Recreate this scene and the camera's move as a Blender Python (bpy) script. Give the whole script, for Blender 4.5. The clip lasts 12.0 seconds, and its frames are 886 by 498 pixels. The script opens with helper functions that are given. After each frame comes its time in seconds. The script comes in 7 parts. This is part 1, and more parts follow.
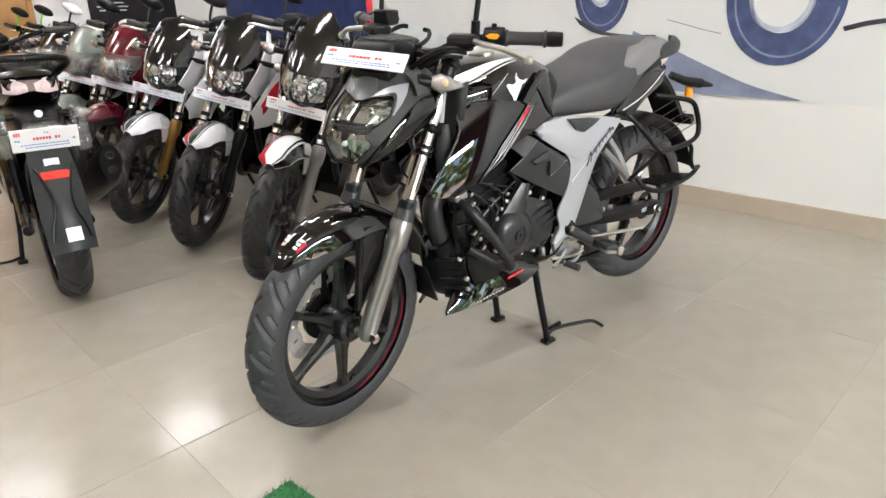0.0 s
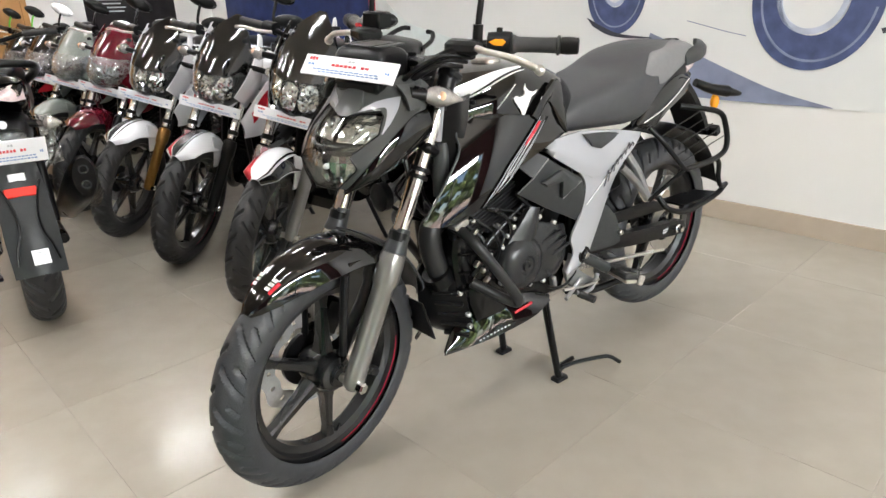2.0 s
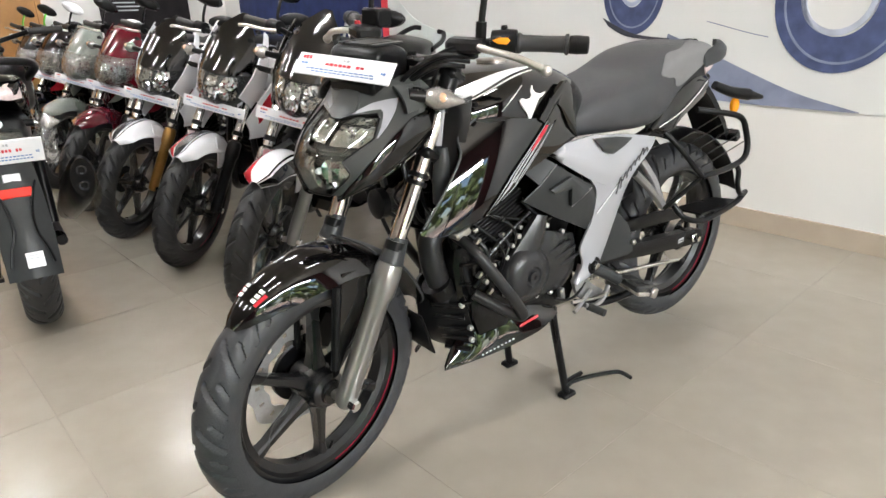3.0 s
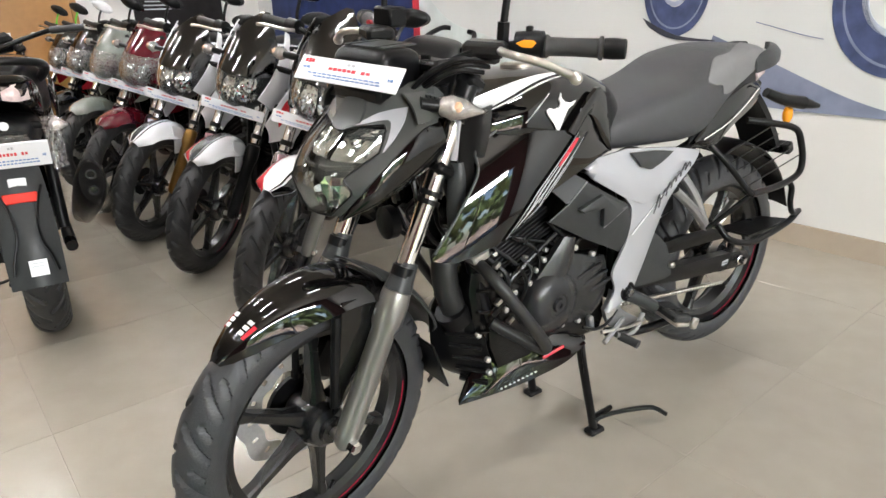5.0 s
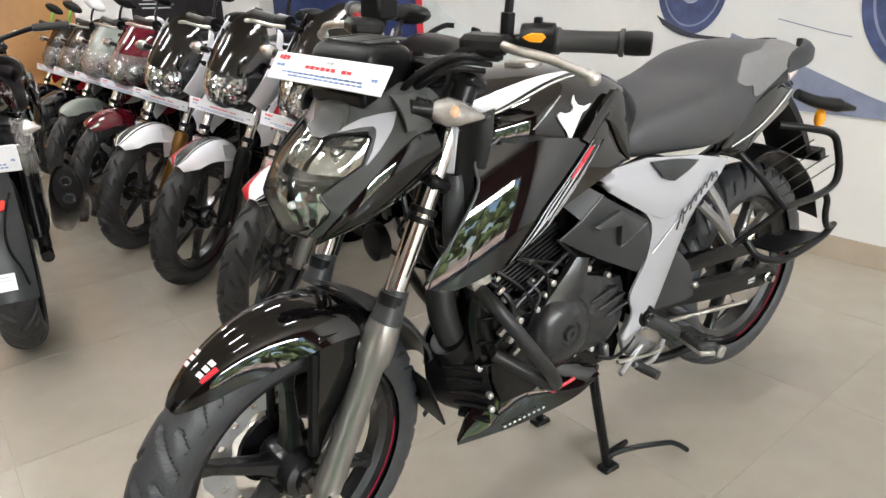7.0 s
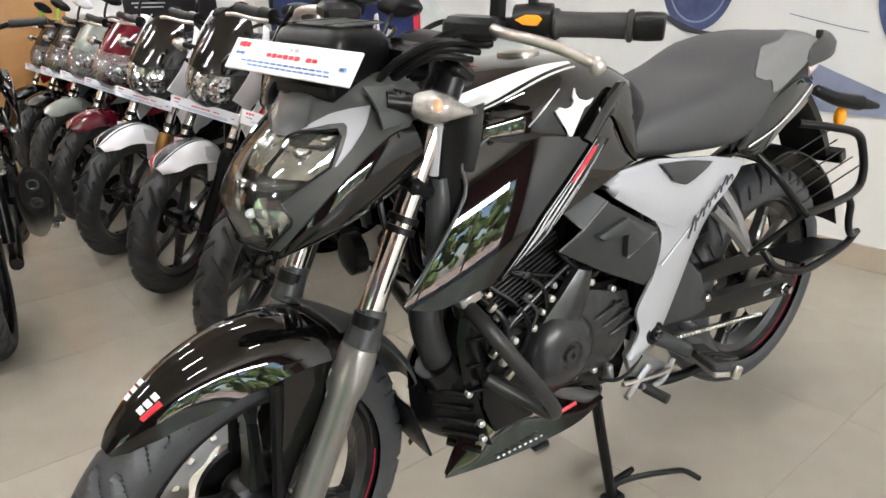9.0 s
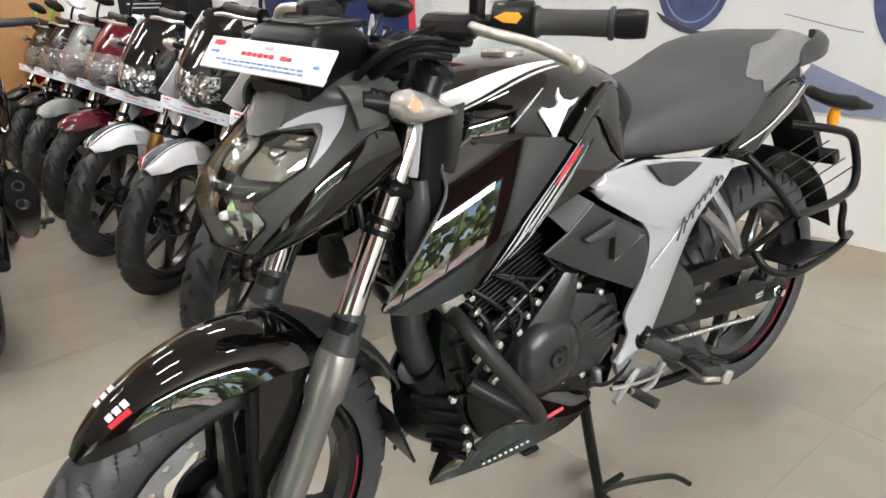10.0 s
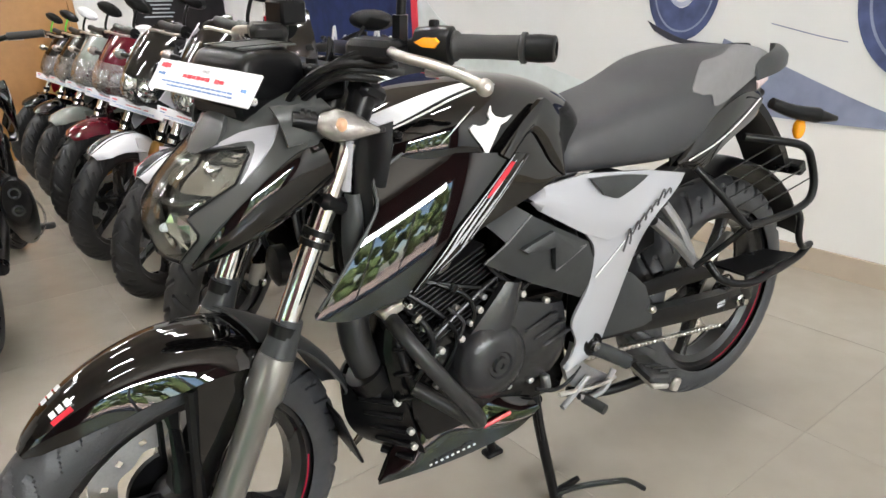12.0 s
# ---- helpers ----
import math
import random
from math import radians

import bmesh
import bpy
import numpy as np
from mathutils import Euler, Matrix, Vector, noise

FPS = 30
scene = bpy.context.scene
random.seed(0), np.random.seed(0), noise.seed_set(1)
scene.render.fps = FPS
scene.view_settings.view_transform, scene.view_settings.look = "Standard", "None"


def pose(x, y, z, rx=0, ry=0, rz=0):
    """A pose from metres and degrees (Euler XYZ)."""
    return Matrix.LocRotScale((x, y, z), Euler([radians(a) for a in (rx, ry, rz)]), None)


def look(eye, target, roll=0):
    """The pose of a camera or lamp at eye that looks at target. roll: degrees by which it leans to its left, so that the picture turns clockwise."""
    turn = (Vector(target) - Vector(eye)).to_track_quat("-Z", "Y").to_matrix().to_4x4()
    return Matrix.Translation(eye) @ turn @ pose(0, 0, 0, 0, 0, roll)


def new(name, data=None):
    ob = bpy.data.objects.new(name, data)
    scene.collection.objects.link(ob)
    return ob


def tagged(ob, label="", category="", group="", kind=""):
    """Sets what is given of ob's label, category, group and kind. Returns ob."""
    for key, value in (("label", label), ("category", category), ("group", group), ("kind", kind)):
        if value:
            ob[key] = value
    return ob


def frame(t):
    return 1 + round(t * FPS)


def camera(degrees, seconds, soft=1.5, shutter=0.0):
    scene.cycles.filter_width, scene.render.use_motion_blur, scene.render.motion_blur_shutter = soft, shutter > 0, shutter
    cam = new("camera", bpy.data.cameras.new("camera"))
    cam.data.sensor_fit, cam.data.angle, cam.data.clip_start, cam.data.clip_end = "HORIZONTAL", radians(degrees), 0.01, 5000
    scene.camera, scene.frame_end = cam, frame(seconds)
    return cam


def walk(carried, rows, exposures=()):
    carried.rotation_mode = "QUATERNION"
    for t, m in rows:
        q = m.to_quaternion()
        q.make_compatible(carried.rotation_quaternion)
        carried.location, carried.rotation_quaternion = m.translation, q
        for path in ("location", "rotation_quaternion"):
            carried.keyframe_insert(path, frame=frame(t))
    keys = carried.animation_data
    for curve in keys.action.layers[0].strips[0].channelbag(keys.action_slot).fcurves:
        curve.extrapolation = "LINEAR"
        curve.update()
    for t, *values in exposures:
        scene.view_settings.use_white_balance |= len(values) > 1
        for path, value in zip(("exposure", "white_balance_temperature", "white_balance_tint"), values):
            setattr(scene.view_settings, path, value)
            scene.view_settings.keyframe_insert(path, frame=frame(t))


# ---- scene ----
cam = camera(68.5, 12.0)
PATH = [
    (0, (2.153, 1.393, 1.086), (0.94, -0.036, 0.387), -2.1),
    (0.5, (2.126, 1.352, 1.09), (0.914, -0.076, 0.389), -2.1),
    (1, (2.085, 1.311, 1.093), (0.875, -0.119, 0.392), -2.2),
    (1.5, (2.029, 1.264, 1.091), (0.824, -0.169, 0.388), -2.2),
    (2, (1.983, 1.235, 1.088), (0.789, -0.21, 0.39), -2.2),
    (2.5, (1.939, 1.214, 1.082), (0.762, -0.248, 0.392), -2.1),
    (3, (1.902, 1.191, 1.077), (0.743, -0.284, 0.384), -2.0),
    (3.5, (1.871, 1.171, 1.08), (0.734, -0.323, 0.391), -2.0),
    (5.5, (1.746, 1.06, 1.065), (0.675, -0.48, 0.373), -1.8),
    (6, (1.717, 1.029, 1.055), (0.648, -0.513, 0.363), -1.8),
    (6.5, (1.689, 1.001, 1.054), (0.625, -0.545, 0.363), -1.9),
    (7, (1.664, 0.967, 1.056), (0.6, -0.58, 0.367), -1.9),
    (7.5, (1.631, 0.936, 1.048), (0.568, -0.611, 0.357), -2.0),
    (9.5, (1.552, 0.872, 1.022), (0.489, -0.68, 0.342), -1.9),
    (10, (1.534, 0.876, 1.02), (0.47, -0.675, 0.341), -1.9),
    (10.5, (1.517, 0.888, 1.024), (0.457, -0.666, 0.345), -2.1),
    (11, (1.492, 0.903, 1.029), (0.432, -0.654, 0.357), -2.0),
    (11.5, (1.468, 0.934, 1.037), (0.415, -0.629, 0.366), -2.1),
    (12, (1.449, 0.986, 1.042), (0.433, -0.603, 0.376), -2.2),
]
walk(cam, [(t, look(eye, target, roll)) for t, eye, target, roll in PATH])

# ---------------- light ----------------
world = bpy.data.worlds.new("world")
scene.world = world
world.use_nodes = True
wn = world.node_tree.nodes
sky = wn.new("ShaderNodeTexSky")
sky.sky_type, sky.sun_disc, sky.sun_elevation, sky.sun_rotation = "NISHITA", False, radians(52), radians(200)
wn["Background"].inputs[1].default_value = 0.15
world.node_tree.links.new(sky.outputs[0], wn["Background"].inputs[0])
sun = new("sun", bpy.data.lights.new("sun", "SUN"))
sun.data.energy, sun.data.angle, sun.data.color = 5.0, radians(0.6), (1.0, 0.96, 0.9)
sun.matrix_world = look((0, 0, 0), (0.2, 0.58, -0.79))
scene.view_settings.exposure = 3.29


def area(name, eye, target, sx, sy, watts, color):
    ob = new(name, bpy.data.lights.new(name, "AREA"))
    ob.data.shape, ob.data.size, ob.data.size_y, ob.data.energy, ob.data.color = "RECTANGLE", sx, sy, watts, color
    ob.matrix_world = look(eye, target)
    return ob


# ---------------- materials ----------------
def mat(name, color, rough=0.5, metal=0.0, vary=0.12, scale=60.0, bump=0.0, coat=0.0, rvary=0.1, bump_scale=None, spec=0.5):
    m = bpy.data.materials.new(name)
    m.use_nodes = True
    n, l = m.node_tree.nodes, m.node_tree.links
    b = n["Principled BSDF"]
    b.inputs["Metallic"].default_value = metal
    b.inputs["Coat Weight"].default_value = coat
    b.inputs["Coat Roughness"].default_value = 0.03
    b.inputs["Specular IOR Level"].default_value = spec
    co = n.new("ShaderNodeTexCoord")
    fine, wide = n.new("ShaderNodeTexNoise"), n.new("ShaderNodeTexNoise")
    fine.inputs["Scale"].default_value, wide.inputs["Scale"].default_value = scale, scale / 14
    fine.inputs["Detail"].default_value = 6
    add = n.new("ShaderNodeMath")
    add.operation = "ADD"
    for x in (fine, wide):
        l.new(co.outputs["Object"], x.inputs["Vector"])
    l.new(fine.outputs["Fac"], add.inputs[0])
    l.new(wide.outputs["Fac"], add.inputs[1])
    ramp = n.new("ShaderNodeMapRange")
    ramp.inputs["From Min"].default_value, ramp.inputs["From Max"].default_value = 0.6, 1.4
    ramp.inputs["To Min"].default_value, ramp.inputs["To Max"].default_value = 1 - vary, 1 + vary
    l.new(add.outputs[0], ramp.inputs["Value"])
    mul = n.new("ShaderNodeVectorMath")
    mul.operation = "SCALE"
    mul.inputs[0].default_value = color
    l.new(ramp.outputs[0], mul.inputs["Scale"])
    l.new(mul.outputs[0], b.inputs["Base Color"])
    rr = n.new("ShaderNodeMapRange")
    rr.inputs["From Min"].default_value, rr.inputs["From Max"].default_value = 0.3, 0.7
    rr.inputs["To Min"].default_value, rr.inputs["To Max"].default_value = rough * (1 - rvary), rough * (1 + rvary)
    l.new(wide.outputs["Fac"], rr.inputs["Value"])
    l.new(rr.outputs[0], b.inputs["Roughness"])
    if bump:
        bp = n.new("ShaderNodeBump")
        bp.inputs["Strength"].default_value, bp.inputs["Distance"].default_value = 1.0, bump
        grain = fine
        if bump_scale:
            grain = n.new("ShaderNodeTexNoise")
            grain.inputs["Scale"].default_value, grain.inputs["Detail"].default_value = bump_scale, 3
            l.new(co.outputs["Object"], grain.inputs["Vector"])
        l.new(grain.outputs["Fac"], bp.inputs["Height"])
        l.new(bp.outputs[0], b.inputs["Normal"])
    return m


def random_tint(m, amount):
    """Lets each piece of a paving or wall differ a little in tone."""
    n, l = m.node_tree.nodes, m.node_tree.links
    info, mr = n.new("ShaderNodeObjectInfo"), n.new("ShaderNodeMapRange")
    mr.inputs["To Min"].default_value, mr.inputs["To Max"].default_value = 1 - amount, 1 + amount
    l.new(info.outputs["Random"], mr.inputs["Value"])
    b = n["Principled BSDF"]
    src = b.inputs["Base Color"].links[0].from_socket
    mul = n.new("ShaderNodeVectorMath")
    mul.operation = "SCALE"
    l.new(src, mul.inputs[0])
    l.new(mr.outputs[0], mul.inputs["Scale"])
    l.new(mul.outputs[0], b.inputs["Base Color"])
    return m


def glow(name, color, strength):
    m = bpy.data.materials.new(name)
    m.use_nodes = True
    b = m.node_tree.nodes["Principled BSDF"]
    b.inputs["Base Color"].default_value = (*color, 1)
    b.inputs["Emission Color"].default_value = (*color, 1)
    b.inputs["Emission Strength"].default_value = strength
    return m


def glassy(name, color, rough=0.02, alpha=0.25, crinkle=0.0):
    """Thin clear plastic: a film that lets most light straight through and mirrors a little."""
    m = bpy.data.materials.new(name)
    m.use_nodes = True
    n, l = m.node_tree.nodes, m.node_tree.links
    n.remove(n["Principled BSDF"])
    tr, gl, mix, fr = (n.new("ShaderNodeBsdf" + k) if k in ("Transparent", "Glossy") else n.new("ShaderNode" + k) for k in ("Transparent", "Glossy", "MixShader", "LayerWeight"))
    tr.inputs[0].default_value = (*color, 1)
    gl.inputs["Roughness"].default_value = rough
    fr.inputs["Blend"].default_value = 0.5
    rise, soft = n.new("ShaderNodeMath"), n.new("ShaderNodeMath")
    rise.operation, rise.inputs[1].default_value = "POWER", 4.0
    soft.operation, soft.inputs[1].default_value = "MULTIPLY_ADD", 0.45
    soft.inputs[2].default_value = 0.03
    l.new(fr.outputs["Facing"], rise.inputs[0])
    l.new(rise.outputs[0], soft.inputs[0])
    add = n.new("ShaderNodeMath")
    add.operation, add.inputs[1].default_value, add.use_clamp = "ADD", alpha * 0.25, True
    if crinkle:
        co, nz, bp = n.new("ShaderNodeTexCoord"), n.new("ShaderNodeTexNoise"), n.new("ShaderNodeBump")
        nz.inputs["Scale"].default_value, nz.inputs["Detail"].default_value, nz.inputs["Distortion"].default_value = 34, 3, 1.5
        bp.inputs["Distance"].default_value = crinkle
        l.new(co.outputs["Object"], nz.inputs["Vector"])
        l.new(nz.outputs["Fac"], bp.inputs["Height"])
        l.new(bp.outputs[0], gl.inputs["Normal"])
    l.new(soft.outputs[0], add.inputs[0])
    l.new(add.outputs[0], mix.inputs[0])
    l.new(tr.outputs[0], mix.inputs[1])
    l.new(gl.outputs[0], mix.inputs[2])
    l.new(mix.outputs[0], n["Material Output"].inputs["Surface"])
    return m


GLOSS_BLACK = mat("gloss_black_paint", (0.0022, 0.002, 0.002), 0.018, vary=0.2, scale=8, rvary=0.3, spec=0.5, coat=0.25)
MATTE_BLACK = mat("matte_black_plastic", (0.004, 0.004, 0.0044), 0.3, bump=0.00015, bump_scale=900, vary=0.25, spec=0.22)
GREY_PLASTIC = mat("charcoal_plastic", (0.034, 0.036, 0.037), 0.34, bump=0.00015, bump_scale=900, spec=0.25)
ENGINE = mat("black_engine_paint", (0.003, 0.003, 0.0033), 0.16, bump=0.0003, bump_scale=500, vary=0.25, spec=0.35)
COVER_GREY = mat("grey_engine_cover", (0.019, 0.019, 0.0205), 0.25, bump=0.0002, bump_scale=700, spec=0.4)
FORK_GREY = mat("titanium_fork_paint", (0.25, 0.242, 0.232), 0.27, metal=0.75, vary=0.1, scale=25)
CHROME = mat("chrome", (0.78, 0.78, 0.77), 0.12, metal=1.0, vary=0.05)
BOLT = mat("bright_zinc_bolt", (0.58, 0.57, 0.55), 0.3, metal=0.6, vary=0.1, scale=120)
STEEL = mat("zinc_steel", (0.55, 0.53, 0.5), 0.32, metal=1.0, vary=0.15, scale=120)
RUBBER = mat("tyre_rubber", (0.032, 0.033, 0.036), 0.5, bump=0.0005, bump_scale=260, vary=0.3, scale=40)
GRIP = mat("grip_rubber", (0.02, 0.02, 0.02), 0.6, bump=0.0004, bump_scale=500)
RIM_BLACK = mat("black_alloy", (0.007, 0.007, 0.0075), 0.28, coat=0.2)
SEAT_DARK = mat("dark_grey_vinyl", (0.041, 0.042, 0.046), 0.5, bump=0.0004, bump_scale=1500)
SEAT_LIGHT = mat("mid_grey_vinyl", (0.16, 0.16, 0.165), 0.55, bump=0.0004, bump_scale=1500)
WHITE = mat("pearl_white_paint", (0.74, 0.75, 0.78), 0.18, coat=0.6, vary=0.03, scale=10)
SILVER = mat("silver_white_paint", (0.33, 0.335, 0.36), 0.22, coat=0.5, vary=0.04, scale=10)
RED = mat("red_paint", (0.5, 0.02, 0.035), 0.25, coat=0.3)
MAROON = mat("maroon_paint", (0.10, 0.006, 0.014), 0.1, coat=0.6)
GREY_PAINT = mat("grey_green_paint", (0.17, 0.19, 0.17), 0.15, coat=0.6)
GOLD = mat("gold_anodised", (0.30, 0.16, 0.045), 0.35, metal=0.8)
ORANGE = mat("orange_lens", (0.85, 0.32, 0.01), 0.15)
PAPER = mat("white_card", (0.8, 0.81, 0.84), 0.4, vary=0.03)
PRINT_RED = mat("red_print", (0.62, 0.04, 0.06), 0.5)
PRINT_BLUE = mat("blue_print", (0.13, 0.25, 0.5), 0.5)
PRINT_GREY = mat("grey_print", (0.45, 0.47, 0.5), 0.5)
DECAL_WHITE = mat("white_decal", (0.72, 0.72, 0.72), 0.35, vary=0.05)
DECAL_GREY = mat("dark_decal", (0.05, 0.05, 0.055), 0.3)
ALLOY = mat("cast_alloy", (0.32, 0.32, 0.325), 0.38, metal=0.85, vary=0.12, scale=150)
LENS_WHITE = mat("clear_ribbed_lens", (0.46, 0.42, 0.40), 0.12, metal=0.6, vary=0.4, scale=60, bump=0.0014, bump_scale=140, coat=0.3)
CLEAR = glassy("clear_plastic", (0.95, 0.96, 0.96), 0.02, 0.05)
SMOKED = glassy("smoked_plastic", (0.05, 0.05, 0.055), 0.11, 0.3)
FILM = glassy("protective_film", (0.9, 0.91, 0.92), 0.1, 0.7, 0.02)
MIRROR = mat("mirror_glass", (0.85, 0.87, 0.88), 0.02, metal=1.0, vary=0.01)
RED_LENS = mat("red_lens", (0.65, 0.03, 0.02), 0.2, coat=0.5, scale=200)
TAIL_LENS = mat("pale_tail_lens", (0.62, 0.5, 0.5), 0.12, scale=120, coat=0.5, vary=0.3, bump=0.0005, bump_scale=200)
DISC = mat("brake_disc_steel", (0.42, 0.415, 0.405), 0.3, metal=0.5, vary=0.12, scale=150)

TILE = random_tint(mat("beige_vitrified_tile", (0.338, 0.305, 0.257), 0.2, vary=0.09, scale=9, spec=0.29, rvary=0.3), 0.018)
GROUT = mat("tile_joint", (0.30, 0.265, 0.225), 0.8, vary=0.2, scale=40)
SKIRT = mat("beige_skirting_tile", (0.42, 0.35, 0.28), 0.25, vary=0.06, scale=12)
WALL_PAINT = mat("white_wall_paint", (0.68, 0.67, 0.65), 0.6, vary=0.02, scale=5, bump=0.0004, bump_scale=300)
MURAL_GROUND = mat("pale_printed_vinyl", (0.63, 0.64, 0.635), 0.5, vary=0.04, scale=3)
MURAL_BLUE = mat("blue_printed_tyre", (0.055, 0.075, 0.17), 0.5, vary=0.55, scale=14)
MURAL_RIM = mat("light_printed_rim", (0.42, 0.46, 0.56), 0.5, vary=0.25, scale=12)
MURAL_HAZE = mat("blue_grey_print", (0.21, 0.24, 0.34), 0.55, vary=0.45, scale=6)
MURAL_DARK = mat("dark_print", (0.035, 0.035, 0.05), 0.5, vary=0.4)
MURAL_CYAN = mat("pale_blue_print", (0.58, 0.63, 0.625), 0.5, vary=0.2, scale=7)
BANNER_NAVY = mat("navy_banner", (0.022, 0.035, 0.115), 0.5, vary=0.6, scale=7, spec=0.2)
BANNER_BLACK = mat("black_banner", (0.014, 0.012, 0.013), 0.6, vary=0.5, scale=9, spec=0.2)
WOOD = mat("orange_brown_panel", (0.36, 0.18, 0.055), 0.45, vary=0.12, scale=18, bump=0.0004)
CEILING = mat("grey_beige_ceiling", (0.58, 0.53, 0.46), 0.7, vary=0.02, scale=8)
TURF = mat("green_turf", (0.025, 0.13, 0.042), 0.8, vary=0.5, scale=200)
GREEN = mat("green_plastic", (0.12, 0.5, 0.03), 0.4)
FRAME_METAL = mat("white_window_frame", (0.6, 0.6, 0.6), 0.4)


# ---------------- mesh helpers ----------------
def finish(bm, sharp=38):
    bmesh.ops.remove_doubles(bm, verts=bm.verts, dist=1e-5)
    bmesh.ops.recalc_face_normals(bm, faces=bm.faces)
    me = bpy.data.meshes.new("mesh")
    bm.to_mesh(me)
    bm.free()
    me.shade_smooth()
    me.set_sharp_from_angle(angle=radians(sharp))
    return me


def part(name, bm, material, parent, label="", m=None, sharp=38):
    """One mesh object under a thing or under a part."""
    me = bm if isinstance(bm, bpy.types.Mesh) else finish(bm, sharp)
    if not me.materials:
        me.materials.append(material)
    ob = new(name, me)
    ob.parent = parent
    if m is not None:
        ob.matrix_basis = m
    return tagged(ob, label)


def thing(name, label, category, group="", kind="", m=None):
    ob = new(name)
    ob.empty_display_size = 0.05
    if m is not None:
        ob.matrix_basis = m
    return tagged(ob, label, category, group, kind)


def solid(name, bm, material, label, category="", kind="", group="", sharp=38, m=None):
    me = finish(bm, sharp)
    me.materials.append(material)
    ob = new(name, me)
    if m is not None:
        ob.matrix_basis = m
    return tagged(ob, label, category, group, kind)


def curve(pts, steps=6):
    """Catmull-Rom through points."""
    p = [Vector(q) for q in pts]
    if len(p) < 3:
        return p
    p = [p[0] * 2 - p[1]] + p + [p[-1] * 2 - p[-2]]
    out = []
    for i in range(1, len(p) - 2):
        for s in range(steps):
            u = s / steps
            a, b, c, d = p[i - 1], p[i], p[i + 1], p[i + 2]
            out.append(0.5 * (2 * b + (c - a) * u + (2 * a - 5 * b + 4 * c - d) * u * u + (3 * b - a - 3 * c + d) * u ** 3))
    out.append(p[-2])
    return out


def skin(bm, loops, closed=True, cap=True):
    rows = [[bm.verts.new(v) for v in loop] for loop in loops]
    n = len(rows[0])
    for a, b in zip(rows, rows[1:]):
        for i in range(n if closed else n - 1):
            j = (i + 1) % n
            bm.faces.new((a[i], a[j], b[j], b[i]))
    if cap and closed:
        bm.faces.new(rows[0])
        bm.faces.new(rows[-1][::-1])
    return bm


def tube(pts, r, n=10, steps=6, bm=None, r2=None):
    bm = bm or bmesh.new()
    p = curve(pts, steps) if steps > 1 else [Vector(q) for q in pts]
    loops, side = [], None
    for i, q in enumerate(p):
        d = (p[min(i + 1, len(p) - 1)] - p[max(i - 1, 0)]).normalized()
        if side is None:
            side = d.orthogonal().normalized()
        side = (side - d * side.dot(d)).normalized()
        up = d.cross(side)
        k = i / max(1, len(p) - 1)
        rad = r if r2 is None else r + (r2 - r) * k
        loops.append([q + (side * math.cos(a) + up * math.sin(a)) * rad for a in (2 * math.pi * j / n for j in range(n))])
    return skin(bm, loops)


def turn(profile, centre=(0, 0, 0), n=32, axis="y", closed=False, bm=None, start=0.0, sweep=360.0):
    """A body of revolution from (along the axis, radius) pairs."""
    bm = bm or bmesh.new()
    full = sweep >= 360
    c = Vector(centre)
    loops = []
    for j in range(n if full else n + 1):
        a = radians(start + sweep * j / n)
        loop = []
        for h, r in profile:
            u, v = r * math.cos(a), r * math.sin(a)
            loop.append(c + Vector({"x": (h, u, v), "y": (u, h, v), "z": (u, v, h)}[axis]))
        loops.append(loop)
    if full:
        loops.append(loops[0])
    rows = [[bm.verts.new(v) for v in loop] for loop in loops[:-1]] if full else [[bm.verts.new(v) for v in loop] for loop in loops]
    if full:
        rows.append(rows[0])
    k = len(profile)
    for a, b in zip(rows, rows[1:]):
        for i in range(k if closed else k - 1):
            bm.faces.new((a[i], a[(i + 1) % k], b[(i + 1) % k], b[i]))
    return bm


def box(centre, size, rot=(0, 0, 0), bevel=0.0, bm=None):
    bm = bm or bmesh.new()
    m = pose(*centre, *rot) @ Matrix.Diagonal((*size, 1))
    made = bmesh.ops.create_cube(bm, size=1, matrix=m)["verts"]
    if bevel:
        es = {e for v in made for e in v.link_edges}
        bmesh.ops.bevel(bm, geom=list(es), offset=bevel, segments=1, affect="EDGES", profile=0.5)
    return bm


def prism(outline, y0, y1, bevel=0.0, bm=None, axis="y"):
    """A plate with an (x, z) outline between two depths along y (or an (x, y) outline along z)."""
    bm = bm or bmesh.new()
    put = (lambda a, b, d: (a, d, b)) if axis == "y" else ((lambda a, b, d: (a, b, d)) if axis == "z" else (lambda a, b, d: (d, a, b)))
    lo = [bm.verts.new(put(a, b, y0)) for a, b in outline]
    hi = [bm.verts.new(put(a, b, y1)) for a, b in outline]
    f = [bm.faces.new(lo), bm.faces.new(hi[::-1])]
    n = len(lo)
    for i in range(n):
        f.append(bm.faces.new((lo[i], hi[i], hi[(i + 1) % n], lo[(i + 1) % n])))
    if bevel:
        bmesh.ops.recalc_face_normals(bm, faces=f)
        es = {e for x in f[:2] for e in x.edges}
        bmesh.ops.bevel(bm, geom=list(es), offset=bevel, segments=1, affect="EDGES", profile=0.5)
    return bm


